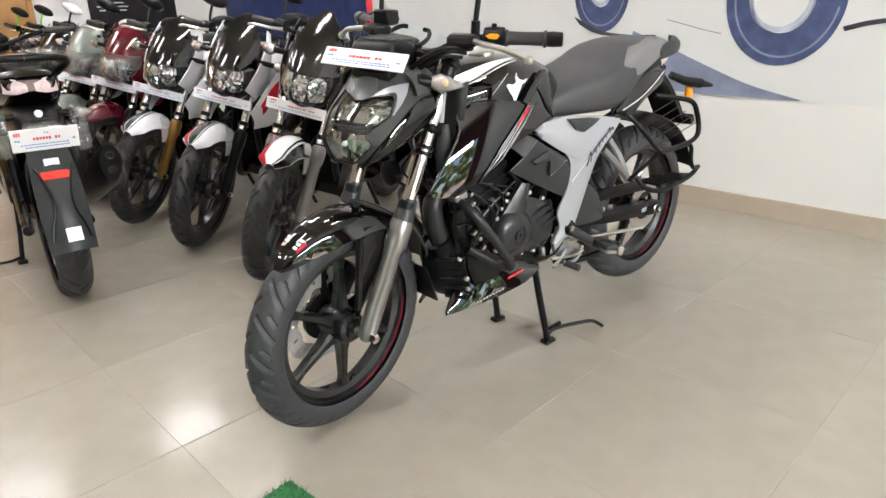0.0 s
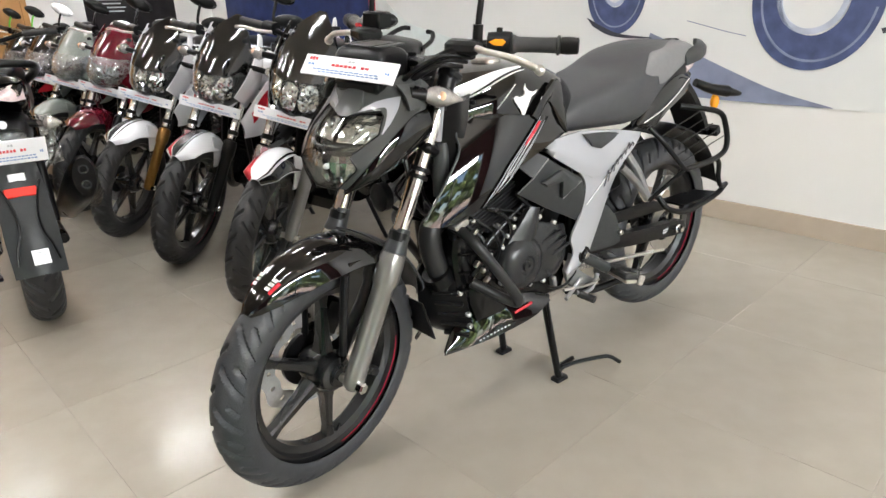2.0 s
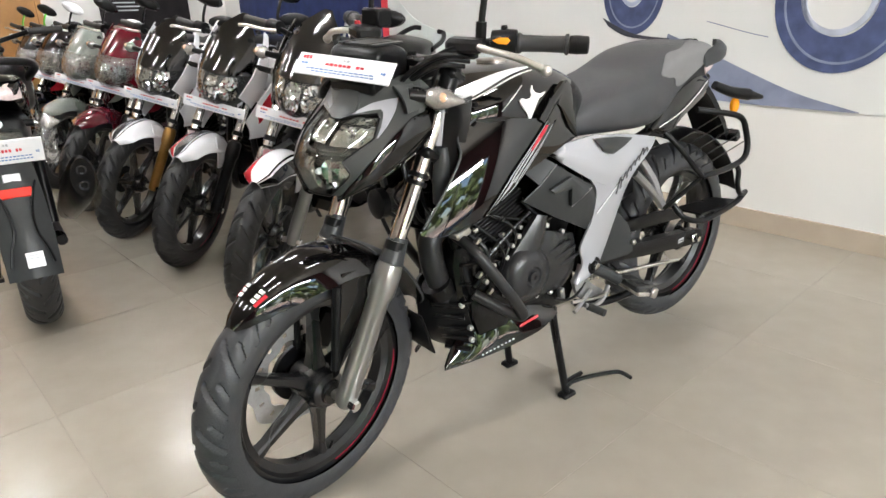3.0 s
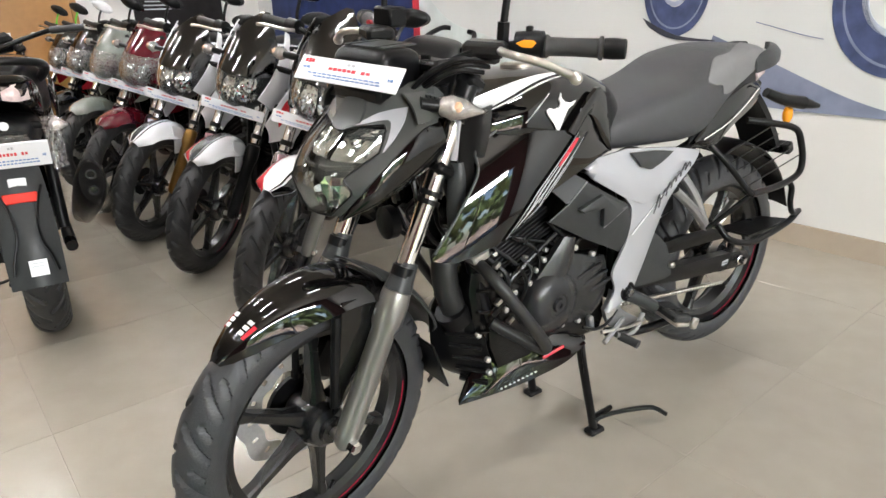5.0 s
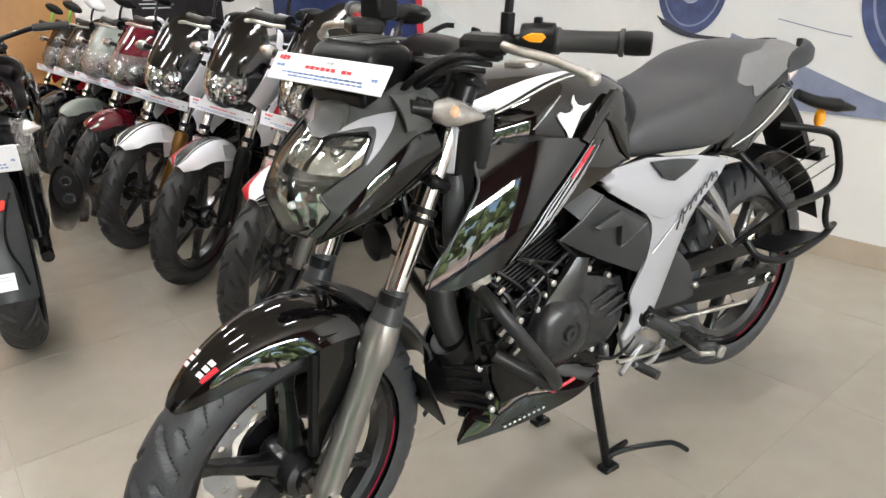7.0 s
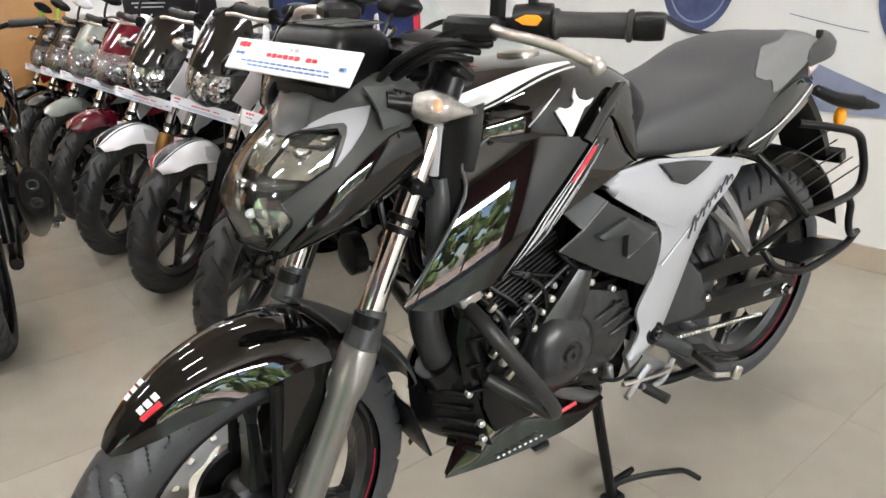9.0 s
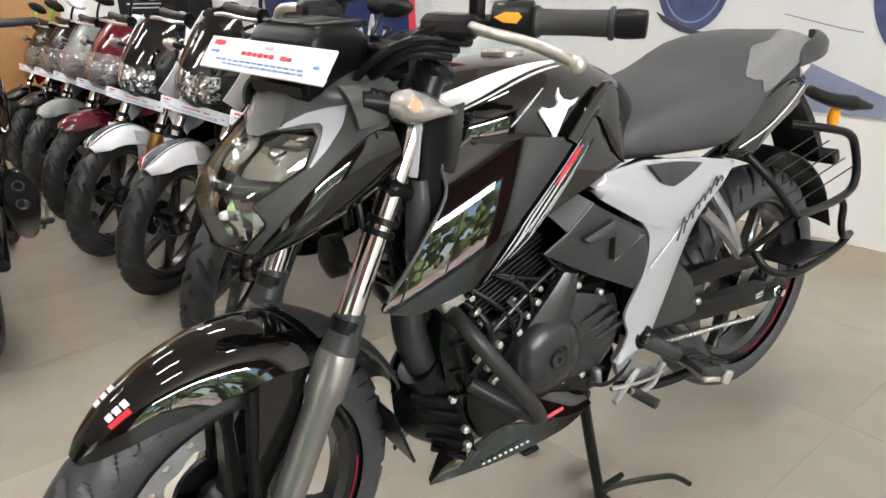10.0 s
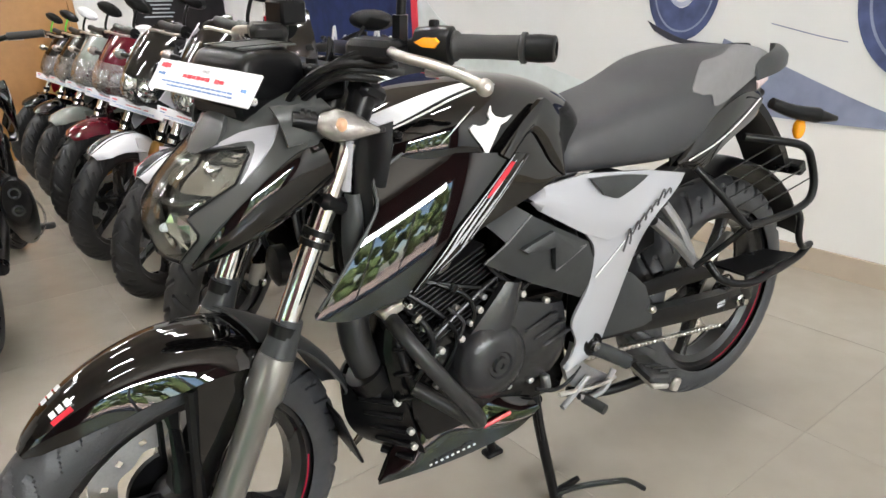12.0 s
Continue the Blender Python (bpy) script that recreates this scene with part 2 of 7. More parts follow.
def shell(a_edge, b_edge, bulge=0.015, thick=0.004, out=(0, 1, 0), nu=6, nv=7, bm=None, power=1.0, smooth=True):
    """A curved panel between two edges; it bulges towards out and has a back and a rim."""
    bm = bm or bmesh.new()
    o = Vector(out).normalized()
    if smooth:
        A, B = curve(a_edge, nu), curve(b_edge, nu)
    else:
        A, B = [Vector(q) for q in a_edge], [Vector(q) for q in b_edge]
    front = []
    for p, q in zip(A, B):
        row = []
        for j in range(nv + 1):
            s = j / nv
            row.append(p.lerp(q, s) + o * (bulge * (4 * s * (1 - s)) ** power))
        front.append(row)
    loops = []
    for row in front:
        back = [v - o * thick for v in reversed(row)]
        loops.append(row + back)
    return skin(bm, loops, closed=True, cap=True)


def mirrored(pts, s):
    return [(x, y * s, z) for x, y, z in pts]


def ring_sections(spec, n=24):
    """Closed sections along x: x, top z, bottom z, half width, and how square they are."""
    loops = []
    for x, zt, zb, w, sq in spec:
        loop = []
        for i in range(n):
            a = 2 * math.pi * i / n
            c, s = math.cos(a), math.sin(a)
            u = math.copysign(abs(c) ** sq, c)
            v = math.copysign(abs(s) ** sq, s)
            loop.append(Vector((x, w * u, (zt + zb) / 2 + (zt - zb) / 2 * v)))
        loops.append(loop)
    return loops


def smooth_spec(spec, steps=4):
    out = []
    v = [tuple(s) for s in spec]
    pts = [np.array(s, float) for s in v]
    pts = [2 * pts[0] - pts[1]] + pts + [2 * pts[-1] - pts[-2]]
    for i in range(1, len(pts) - 2):
        for s in range(steps):
            u = s / steps
            a, b, c, d = pts[i - 1], pts[i], pts[i + 1], pts[i + 2]
            out.append(0.5 * (2 * b + (c - a) * u + (2 * a - 5 * b + 4 * c - d) * u * u + (3 * b - a - 3 * c + d) * u ** 3))
    out.append(pts[-2])
    return [tuple(float(q) for q in s) for s in out]


# ---------------- the showroom ----------------
ROOM = pose(1.113, 0.370, 0, 0, 0, 4.0)          # a tile corner and the run of the joints
WALL_AT = pose(-1.19, -0.30, 0, 0, 0, 2.5)        # the painted wall, seen along its own length (local y)
T = 0.602
SIDE_IN, FAR = 5.2, -6.25

bm = bmesh.new()
box((2.5, -0.5, -0.0502), (16, 16, 0.1), bm=bm)
floor = solid("floor", bm, GROUT, "floor of glossy beige vitrified tiles with thin joints", "floor", "structure", m=ROOM)

H = 3.1
bm = bmesh.new()
box((-0.08, -0.6, H / 2), (0.16, 14.4, H), bm=bm)
wall_back = solid("wall_back", bm, WALL_PAINT, "white painted wall behind the motorcycle", "wall", "structure", m=WALL_AT)
bm = bmesh.new()
box((0.006, -0.6, 0.05), (0.012, 14.2, 0.1), bevel=0.002, bm=bm)
solid("baseboard", bm, SKIRT, "beige tiled skirting along the white wall", "skirting", "structure", m=WALL_AT)

bm = bmesh.new()
box((3.6, FAR - 0.08, H / 2), (12.4, 0.16, H), bm=bm)
solid("wall_far", bm, WALL_PAINT, "white wall at the far end of the showroom", "wall", "structure", m=ROOM)
SIDE_PAINT = mat("brown_wall_paint", (0.17, 0.14, 0.12), 0.6, vary=0.03, scale=5)
CLAD = mat("dark_maroon_cladding", (0.15, 0.032, 0.037), 0.45, vary=0.25, scale=14)
bm = bmesh.new()
Y0, Y1 = 0.6, 4.6
box((8.6, (Y0 - 7.0) / 2, H / 2), (0.16, Y0 + 7.0, H), bm=bm)
box((8.6, (Y1 + 5.1) / 2, H / 2), (0.16, 5.1 - Y1, H), bm=bm)
box((8.6, (Y0 + Y1) / 2, 2.9), (0.16, Y1 - Y0, 0.4), bm=bm)
solid("wall_side", bm, SIDE_PAINT, "brown painted wall behind the camera", "wall", "structure", m=ROOM)

# shop front: dark clad wall with a glazed opening
X0, X1 = -1.7, 2.4
bm = bmesh.new()
box((3.1, SIDE_IN, 2.65), (13, 0.2, 0.9), bm=bm)
box(((X0 - 3.5) / 2, SIDE_IN, 1.1), (X0 + 3.5, 0.2, 2.2), bm=bm)
box(((X1 + 9.6) / 2, SIDE_IN, 1.1), (9.6 - X1, 0.2, 2.2), bm=bm)
solid("wall_front", bm, CLAD, "dark maroon shop front wall round a glazed opening", "wall", "structure", m=ROOM)
bm = bmesh.new()
box((3.3, -0.9, H + 0.06), (13.4, 13.4, 0.12), bm=bm)
solid("ceiling", bm, CEILING, "plain grey-beige showroom ceiling", "ceiling", "structure", m=ROOM)
shopfront = thing("window_1", "tall glazed shop front with slim metal frames", "window", kind="structure", m=ROOM)
W = (X1 - X0) / 3
for i in range(4):
    part("window_frame", box((X0 + 0.03 + i * (W - 0.03), SIDE_IN, 1.1), (0.06, 0.08, 2.2), bevel=0.004), FRAME_METAL, shopfront)
    if i < 3:
        pane = part("pane", box((X0 + W / 2 + i * W, SIDE_IN, 1.12), (W - 0.06, 0.008, 2.14)), CLEAR, shopfront)
        pane.visible_shadow = False
        part("window_sill", box((X0 + W / 2 + i * W, SIDE_IN, 0.025), (W - 0.06, 0.08, 0.05), bevel=0.004), FRAME_METAL, shopfront)

entrance = thing("window_2", "tall glazed entrance front with slim metal frames", "window", kind="structure", m=ROOM)
V = (Y1 - Y0) / 3
for i in range(4):
    part("window_frame", box((8.6, Y0 + 0.03 + i * (V - 0.02), 1.35), (0.08, 0.06, 2.7), bevel=0.004), FRAME_METAL, entrance)
    if i < 3:
        pane = part("pane", box((8.6, Y0 + V / 2 + i * V, 1.35), (0.008, V - 0.06, 2.68)), CLEAR, entrance)
        pane.visible_shadow = False

# street outside the glass
ROAD = mat("dusty_forecourt", (0.55, 0.40, 0.33), 0.8, vary=0.45, scale=2.5)
HEDGE = mat("far_green_foliage", (0.13, 0.18, 0.06), 0.8, vary=0.8, scale=3)
bm = bmesh.new()
box((3, 25, -0.15), (90, 39, 0.1), bm=bm)
box((28.4, -4.25, -0.15), (39.2, 19.5, 0.1), bm=bm)
solid("ground", bm, ROAD, "dusty pale forecourt and street outside the glass", "ground", "structure", m=ROOM)
bm = bmesh.new()
for i in range(480):
    x, y = (random.uniform(-20, 26), random.uniform(20, 26)) if i < 330 else (random.uniform(24, 29), random.uniform(-6, 20))
    r = random.uniform(0.3, 1.0)
    made = bmesh.ops.create_icosphere(bm, subdivisions=2, radius=r, matrix=pose(x, y, random.uniform(0.4, 6.5)))["verts"]
    for v in made:
        v.co += (v.co - Vector((x, y, 2))).normalized() * noise.noise(v.co * 2.4) * 0.6
solid("backdrop", bm, HEDGE, "distant green trees across the street", "trees", "structure", m=ROOM)

area("shopfront_daylight", ROOM @ Vector(((X0 + X1) / 2, SIDE_IN - 0.15, 2.12)), ROOM @ Vector(((X0 + X1) / 2, 0, 0.6)), 3.4, 0.2, 30, (0.97, 0.985, 1.0))

# ceiling panel lights
LIGHT_PANEL = glow("lit_diffuser", (0.985, 0.985, 0.985), 17.0)
def ceiling_light(x, y):
    t = thing("ceiling_light", "slim white batten ceiling light, lit", "light", "batten ceiling lights", m=pose(x, y, H - 0.012, 0, 0, 4))
    part("frame", box((0, 0, 0), (0.61, 0.11, 0.024), bevel=0.003), FRAME_METAL, t)
    part("diffuser", box((0, 0, -0.013), (0.55, 0.07, 0.006)), LIGHT_PANEL, t)
for gx in (0.45, 2.0, 3.8):
    for gy in (-4.9, -3.1, -1.3, 0.6):
        ceiling_light(gx, gy)

# mural printed on the wall: tyres, streaks and a pale ground (local y runs along the wall)
mural = thing("wall_mural", "large printed wall graphic of blue motorcycle tyres on a pale ground", "mural", m=WALL_AT)
part("ground_sheet", box((0.003, 0.62, 1.55), (0.006, 7.3, 1.9)), MURAL_GROUND, mural, "pale printed sheet")


def wall_ring(cy, cz, r0, r1, material, name, x0=0.006, x1=0.011, sx=1.0, a0=0, a1=360, tilt=0):
    bm = bmesh.new()
    n = 56
    loops = []
    for j in range(n + 1):
        a = radians(a0 + (a1 - a0) * j / n)
        q = []
        for r, x in ((r0, x0), (r1, x0), (r1, x1), (r0, x1)):
            u, v = r * math.cos(a) * sx, r * math.sin(a)
            ct, st = math.cos(radians(tilt)), math.sin(radians(tilt))
            q.append(Vector((x, cy + u * ct - v * st, cz + u * st + v * ct)))
        loops.append(q)
    skin(bm, loops, True, a1 - a0 < 360)
    return part(name, bm, material, mural)


def wall_swash(a_edge, b_edge, material, name, x=0.009):
    A = [(x, y, z) for y, z in a_edge]
    B = [(x, y, z) for y, z in b_edge]
    return part(name, shell(A, B, 0.0, 0.004, (1, 0, 0), 8, 2), material, mural)

wall_ring(0.283, 1.07, 0.16, 0.308, MURAL_BLUE, "printed_tyre", sx=0.88)
wall_ring(0.270, 1.075, 0.135, 0.16, MURAL_RIM, "printed_rim", sx=0.93)
wall_ring(0.292, 1.07, 0.262, 0.272, MURAL_HAZE, "printed_tread", 0.011, 0.0135, sx=0.88, a0=175, a1=350)
wall_ring(-0.72, 1.135, 0.085, 0.224, MURAL_BLUE, "printed_tyre", sx=0.81)
wall_ring(-0.725, 1.14, 0.066, 0.085, MURAL_RIM, "printed_rim", sx=0.86)
wall_ring(-0.715, 1.135, 0.180, 0.188, MURAL_HAZE, "printed_tread", 0.011, 0.0135, sx=0.81, a0=175, a1=350)
wall_swash([(-0.90, 1.0), (-0.80, 0.955), (-0.68, 0.915), (-0.49, 0.897)], [(-0.86, 0.955), (-0.76, 0.91), (-0.64, 0.893), (-0.49, 0.892)], MURAL_DARK, "dark_streak", 0.012)
wall_swash([(-0.50, 0.92), (-0.275, 0.835), (-0.05, 0.745), (0.17, 0.665), (0.42, 0.606)], [(-0.58, 0.66), (-0.35, 0.62), (-0.1, 0.606), (0.1, 0.604), (0.42, 0.603)], MURAL_HAZE, "blue_streak")
wall_swash([(-0.30, 0.98), (-0.1, 0.93), (0.0, 0.91)], [(-0.30, 0.976), (-0.1, 0.926), (0.0, 0.906)], MURAL_HAZE, "thin_line")
wall_swash([(0.55, 0.94), (0.65, 0.965), (0.8, 0.985)], [(0.56, 0.92), (0.66, 0.945), (0.8, 0.965)], MURAL_DARK, "dark_streak", 0.012)
wall_swash([(-2.84, 1.25), (-2.5, 1.0), (-2.0, 0.88), (-0.9, 0.605)], [(-2.84, 0.6), (-2.5, 0.6), (-2.0, 0.6), (-0.9, 0.6)], MURAL_CYAN, "pale_blue_streak")

# ---------------- the black motorcycle ----------------
RAKE = 26.0
AX_DIR = Vector((-math.sin(radians(RAKE)), 0, math.cos(radians(RAKE))))


def steer(deg, pivot=(1.03, 0, 0.90)):
    p = Vector(pivot)
    return Matrix.Translation(p) @ Matrix.Rotation(radians(deg), 4, AX_DIR) @ Matrix.Translation(-p)


def tyre_mesh(R, width, rim_r, grooves=21, n=560):
    """Tyre body with cut tread grooves, axle along y, centred on the axle."""
    k = 40
    bm = bmesh.new()
    rows = []
    for j in range(n):
        a = 2 * math.pi * j / n
        row = []
        for i in range(k + 1):
            u = -1 + 2 * i / k
            ang = u * radians(118)
            y = width / 2 * math.sin(ang) / 1.0
            r = rim_r + (R - rim_r) * (0.5 + 0.5 * math.cos(ang * 180 / 118 * 0.98)) ** 0.62
            au = abs(u)
            if 0.05 < au < 0.64:
                shift = 0.5 * (u > 0)
                main_cut = (j / n * grooves + 1.15 * au + shift) % 1.0
                short_cut = (j / n * grooves + 1.15 * au + shift + 0.5) % 1.0
                cut = max(0.0, 1 - abs(main_cut - 0.10) / 0.10)
                if 0.34 < au < 0.56:
                    cut = max(cut, 1 - abs(short_cut - 0.07) / 0.07)
                r -= 0.008 * min(1.0, 2.0 * cut)
            row.append(bm.verts.new((r * math.cos(a), y, r * math.sin(a))))
        rows.append(row)
    for j in range(n):
        a, b = rows[j], rows[(j + 1) % n]
        for i in range(k):
            bm.faces.new((a[i], a[i + 1], b[i + 1], b[i]))
    me = finish(bm, 30)
    me.materials.append(RUBBER)
    return me


def rim_mesh(rim_r, width):
    w = width / 2
    prof = [(-w, rim_r + 0.004), (-w, rim_r - 0.012), (-w * 0.7, rim_r - 0.018), (-w * 0.45, rim_r - 0.034), (w * 0.45, rim_r - 0.034), (w * 0.7, rim_r - 0.018), (w, rim_r - 0.012), (w, rim_r + 0.004), (w * 0.8, rim_r + 0.002), (-w * 0.8, rim_r + 0.002)]
    me = finish(turn(prof, n=72, closed=True), 30)
    me.materials.append(RIM_BLACK)
    return me


def spoke_mesh(r0, r1):
    loops = []
    for f, w, d in ((0, 0.020, 0.024), (0.25, 0.0125, 0.018), (0.8, 0.0095, 0.014), (1.0, 0.015, 0.016)):
        r = r0 + (r1 - r0) * f
        loops.append([Vector((r, d * s, w * c)) for s, c in ((-1, -0.6), (-0.7, -1), (0.7, -1), (1, -0.6), (1, 0.6), (0.7, 1), (-0.7, 1), (-1, 0.6))])
    me = finish(skin(bmesh.new(), loops), 30)
    me.materials.append(RIM_BLACK)
    return me


def disc_mesh(r):
    """Petal brake disc with cut slots."""
    bm = bmesh.new()
    n = 120
    rows = []
    for j in range(n):
        a = 2 * math.pi * j / n
        wave = math.cos(a * 10)
        radii = (r * 0.66 + 0.004 * wave, r * 0.76, r * 0.86, r + 0.005 * wave)
        rows.append([[bm.verts.new((q * math.cos(a), y, q * math.sin(a))) for q in radii] for y in (-0.002, 0.002)])
    for j in range(n):
        a, b = rows[j], rows[(j + 1) % n]
        for i in range(3):
            if i == 1 and j % 8 in (0, 1):
                continue
            bm.faces.new((a[0][i], a[0][i + 1], b[0][i + 1], b[0][i]))
            bm.faces.new((a[1][i], b[1][i], b[1][i + 1], a[1][i + 1]))
        for i in (0, 3):
            bm.faces.new((a[0][i], b[0][i], b[1][i], a[1][i]))
    me = finish(bm, 30)
    me.materials.append(DISC)
    return me


FRONT_TYRE, REAR_TYRE = tyre_mesh(0.297, 0.094, 0.222), tyre_mesh(0.302, 0.124, 0.222, 19)
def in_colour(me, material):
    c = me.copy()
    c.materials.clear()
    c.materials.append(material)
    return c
# a darker tyre rubber for all the other parked motorcycles
DARK_RUBBER = mat("dark_tyre_rubber", (0.021, 0.021, 0.022), 0.5, bump=0.0005, bump_scale=260, vary=0.3, scale=40)
FRONT_TYRE_ROW, REAR_TYRE_ROW = in_colour(FRONT_TYRE, DARK_RUBBER), in_colour(REAR_TYRE, DARK_RUBBER)
FRONT_RIM, REAR_RIM = rim_mesh(0.226, 0.062), rim_mesh(0.226, 0.084)
SPOKE = spoke_mesh(0.045, 0.20)
DISC_BIG, DISC_SMALL = disc_mesh(0.135), disc_mesh(0.11)
TAPE = mat("red_rim_tape", (0.30, 0.010, 0.035), 0.35)
STRIPE_FRONT = finish(turn([(0.0, 0.2160), (0.0014, 0.2160), (0.0014, 0.2188), (0.0, 0.2188)], n=40, closed=True, start=180, sweep=85))
STRIPE_FRONT.materials.append(TAPE)
HUB = finish(turn([(-0.05, 0.01), (-0.05, 0.04), (-0.02, 0.052), (0.02, 0.052), (0.045, 0.042), (0.05, 0.028), (0.062, 0.026), (0.062, 0.01)], n=28))
HUB.materials.append(RIM_BLACK)
CARRIER = finish(turn([(-0.006, 0.03), (-0.006, 0.07), (0.004, 0.07), (0.004, 0.03)], n=28, closed=True))
CARRIER.materials.append(MATTE_BLACK)


def wheel(parent, m, tyre, rim, disc_side=0, spin=0.0, stripe=True, spokes=6, disc=None):
    w = part("wheel", rim, None, parent, "black alloy wheel", m=m)
    part("tyre", tyre, None, w)
    part("hub", HUB, None, w)
    for i in range(spokes):
        part("spoke", SPOKE, None, w, m=Matrix.Rotation(radians(spin + 360 / spokes * i), 4, "Y"))
    if stripe:
        part("rim_stripe", STRIPE_FRONT, None, w, "red rim tape", m=pose(0, 0.0308 if rim == FRONT_RIM else 0.0418, 0))
    if disc_side:
        part("brake_disc", disc or DISC_BIG, None, w, m=pose(0, 0.066 * disc_side, 0))
        part("disc_carrier", CARRIER, None, w, m=pose(0, 0.066 * disc_side, 0))
    return w


def number_card(parent, m, w=0.28, h=0.075, name="dealer_plate"):
    """A white dealer card with its print as plain bars; it lies in the local y-z plane facing +x."""
    t = part(name, box((0, 0, 0), (0.004, w, h), bevel=0.001), PAPER, parent, "white printed dealer card", m=m)
    bars = [(-0.40, 0.30, 0.10, 0.17, PRINT_RED), (0.02, 0.06, 0.41, 0.12, PRINT_RED), (-0.02, -0.20, 0.72, 0.05, PRINT_BLUE), (0.02, -0.32, 0.66, 0.05, PRINT_BLUE), (-0.41, 0.02, 0.08, 0.09, PRINT_BLUE), (0.42, -0.06, 0.05, 0.10, PRINT_BLUE), (0.02, 0.30, 0.08, 0.10, PRINT_GREY)]
    for cy, cz, bw, bh, mt in bars:
        n = 9 if bw > 0.4 and bh > 0.1 else (3 if bh > 0.15 else (14 if bw > 0.5 else 2))
        bm = bmesh.new()
        for i in range(n):
            if n == 9 and i == 6:
                continue
            y = cy * w + (i + 0.5 - n / 2) * bw * w / n
            box((0.0028, y, cz * h), (0.0014, bw * w / n * 0.72, bh * h * (0.8 + 0.2 * (i % 2))), bm=bm)
        part("print", bm, mt, t)
    return t


def bolt(parent, p, r=0.008, axis="y", d=0.01, material=None, name="bolt"):
    return part(name, turn([(-d, 0.001), (-d, r), (d * 0.6, r), (d, r * 0.6), (d, 0.001)], p, 8, axis), material or BOLT, parent)


BULB_AMBER = mat("amber_bulb", (0.62, 0.36, 0.22), 0.2)


def indicator(parent, root, tip, lens, label="clear-lensed turn indicator", m=None, grow=1.25, start=0.5, fat=1.0):
    """Turn lamp: black stalk and a pointed lens body lying along y."""
    r, t = Vector(root), Vector(tip)
    ob = part("turn_indicator", tube([r, r.lerp(t, 0.55)], 0.013, 10, 1), MATTE_BLACK, parent, label, m=m)
    d = (t - r).normalized()
    c = r.lerp(t, start)
    L = (t - c).length * grow
    loops = []
    for f, a, b in ((0, 0.012, 0.010), (0.1, 0.022, 0.020), (0.3, 0.030, 0.027), (0.55, 0.027, 0.023), (0.8, 0.017, 0.012), (1.0, 0.004, 0.004)):
        q = c + d * (L * f)
        side = d.cross(Vector((0, 0, 1))).normalized()
        up = side.cross(d)
        loops.append([q + side * (fat * a * math.cos(k * math.pi / 8)) + up * (fat * b * math.sin(k * math.pi / 8)) for k in range(16)])
    inner = [[c + d * (L * 0.08) + (v - (c + d * (L * 0.08))) * 0.90 for v in lp] for lp in loops]
    part("lamp_bowl", skin(bmesh.new(), inner), lens, ob)
    bm = bmesh.new()
    bmesh.ops.create_uvsphere(bm, u_segments=10, v_segments=8, radius=0.011, matrix=Matrix.Translation(c + d * (L * 0.36) + Vector((0.62, 0.72 if d.y > 0 else -0.72, 0.25)).normalized() * (0.0185 * fat)))
    part("bulb", bm, BULB_AMBER, ob)
    part("lens", skin(bmesh.new(), loops), CLEAR, ob)
    return ob


moto = thing("motorcycle", "glossy black and white naked motorcycle on its centre stand", "motorcycle")
A = steer(12.0)

# wheels
AXLE_F, AXLE_R = (1.347, 0, 0.297), (0.0, 0, 0.339)
wheel(moto, A @ pose(*AXLE_F), FRONT_TYRE, FRONT_RIM, -1, 30, disc=DISC_BIG)
wheel(moto, pose(*AXLE_R), REAR_TYRE, REAR_RIM, 0, 10)

# fork
def fork(parent, m, slider_mat, tube_mat, dx=0.0, top=0.98):
    for s in (1, -1):
        y = 0.098 * s
        low = Vector((1.352 + dx, y, 0.312))
        def at(z):
            return low - Vector((math.tan(radians(RAKE)) * (z - 0.312), 0, 0)) + Vector((0, 0, z - 0.312))
        prof = [(0.0, 0.012), (0.01, 0.022), (0.03, 0.0245), (0.25, 0.0245), (0.265, 0.031), (0.31, 0.031), (0.33, 0.028), (0.335, 0.02)]
        rot = Matrix.Translation(low - Vector((-0.012, 0, 0.03))) @ Matrix.Rotation(radians(-RAKE), 4, "Y")
        bm = turn(prof, (0, 0, 0), 20, "z")
        bm.transform(rot)
        leg = part("fork_leg", bm, slider_mat, parent, m=m)
        part("stanchion", tube([at(0.59), at(top)], 0.0185, 16, 1), tube_mat, leg)
        if top < 0.95:
            part("fork_sleeve", tube([at(top), at(0.97)], 0.021, 16, 1), MATTE_BLACK, leg)
        part("dust_seal", tube([at(0.607), at(0.625)], 0.023, 16, 1), MATTE_BLACK, leg)
        part("axle_nut", turn([(0, 0.001), (0, 0.014), (0.014, 0.014), (0.018, 0.01), (0.018, 0.001)], (1.357, 0.118, 0.298), 6) if s > 0 else turn([(0, 0.001), (0, 0.012), (-0.014, 0.012), (-0.014, 0.001)], (1.357, -0.12, 0.298), 6), CHROME, leg)
        for z in (0.80, 0.955):
            part("fork_clamp", box(at(z) + Vector((-0.005, 0, 0)), (0.05, 0.046, 0.026), (0, -RAKE, 0), 0.008), MATTE_BLACK, leg)
    part("fork_bridge", box((1.085, 0, 0.80), (0.06, 0.2, 0.03), (0, -RAKE, 0), 0.006), MATTE_BLACK, parent, m=m)
    part("axle", tube([(1.357, -0.11, 0.298), (1.357, 0.118, 0.298)], 0.011, 12, 1), STEEL, parent, m=m)
fork(moto, A @ pose(-0.010, 0, -0.001), FORK_GREY, CHROME, top=0.885)
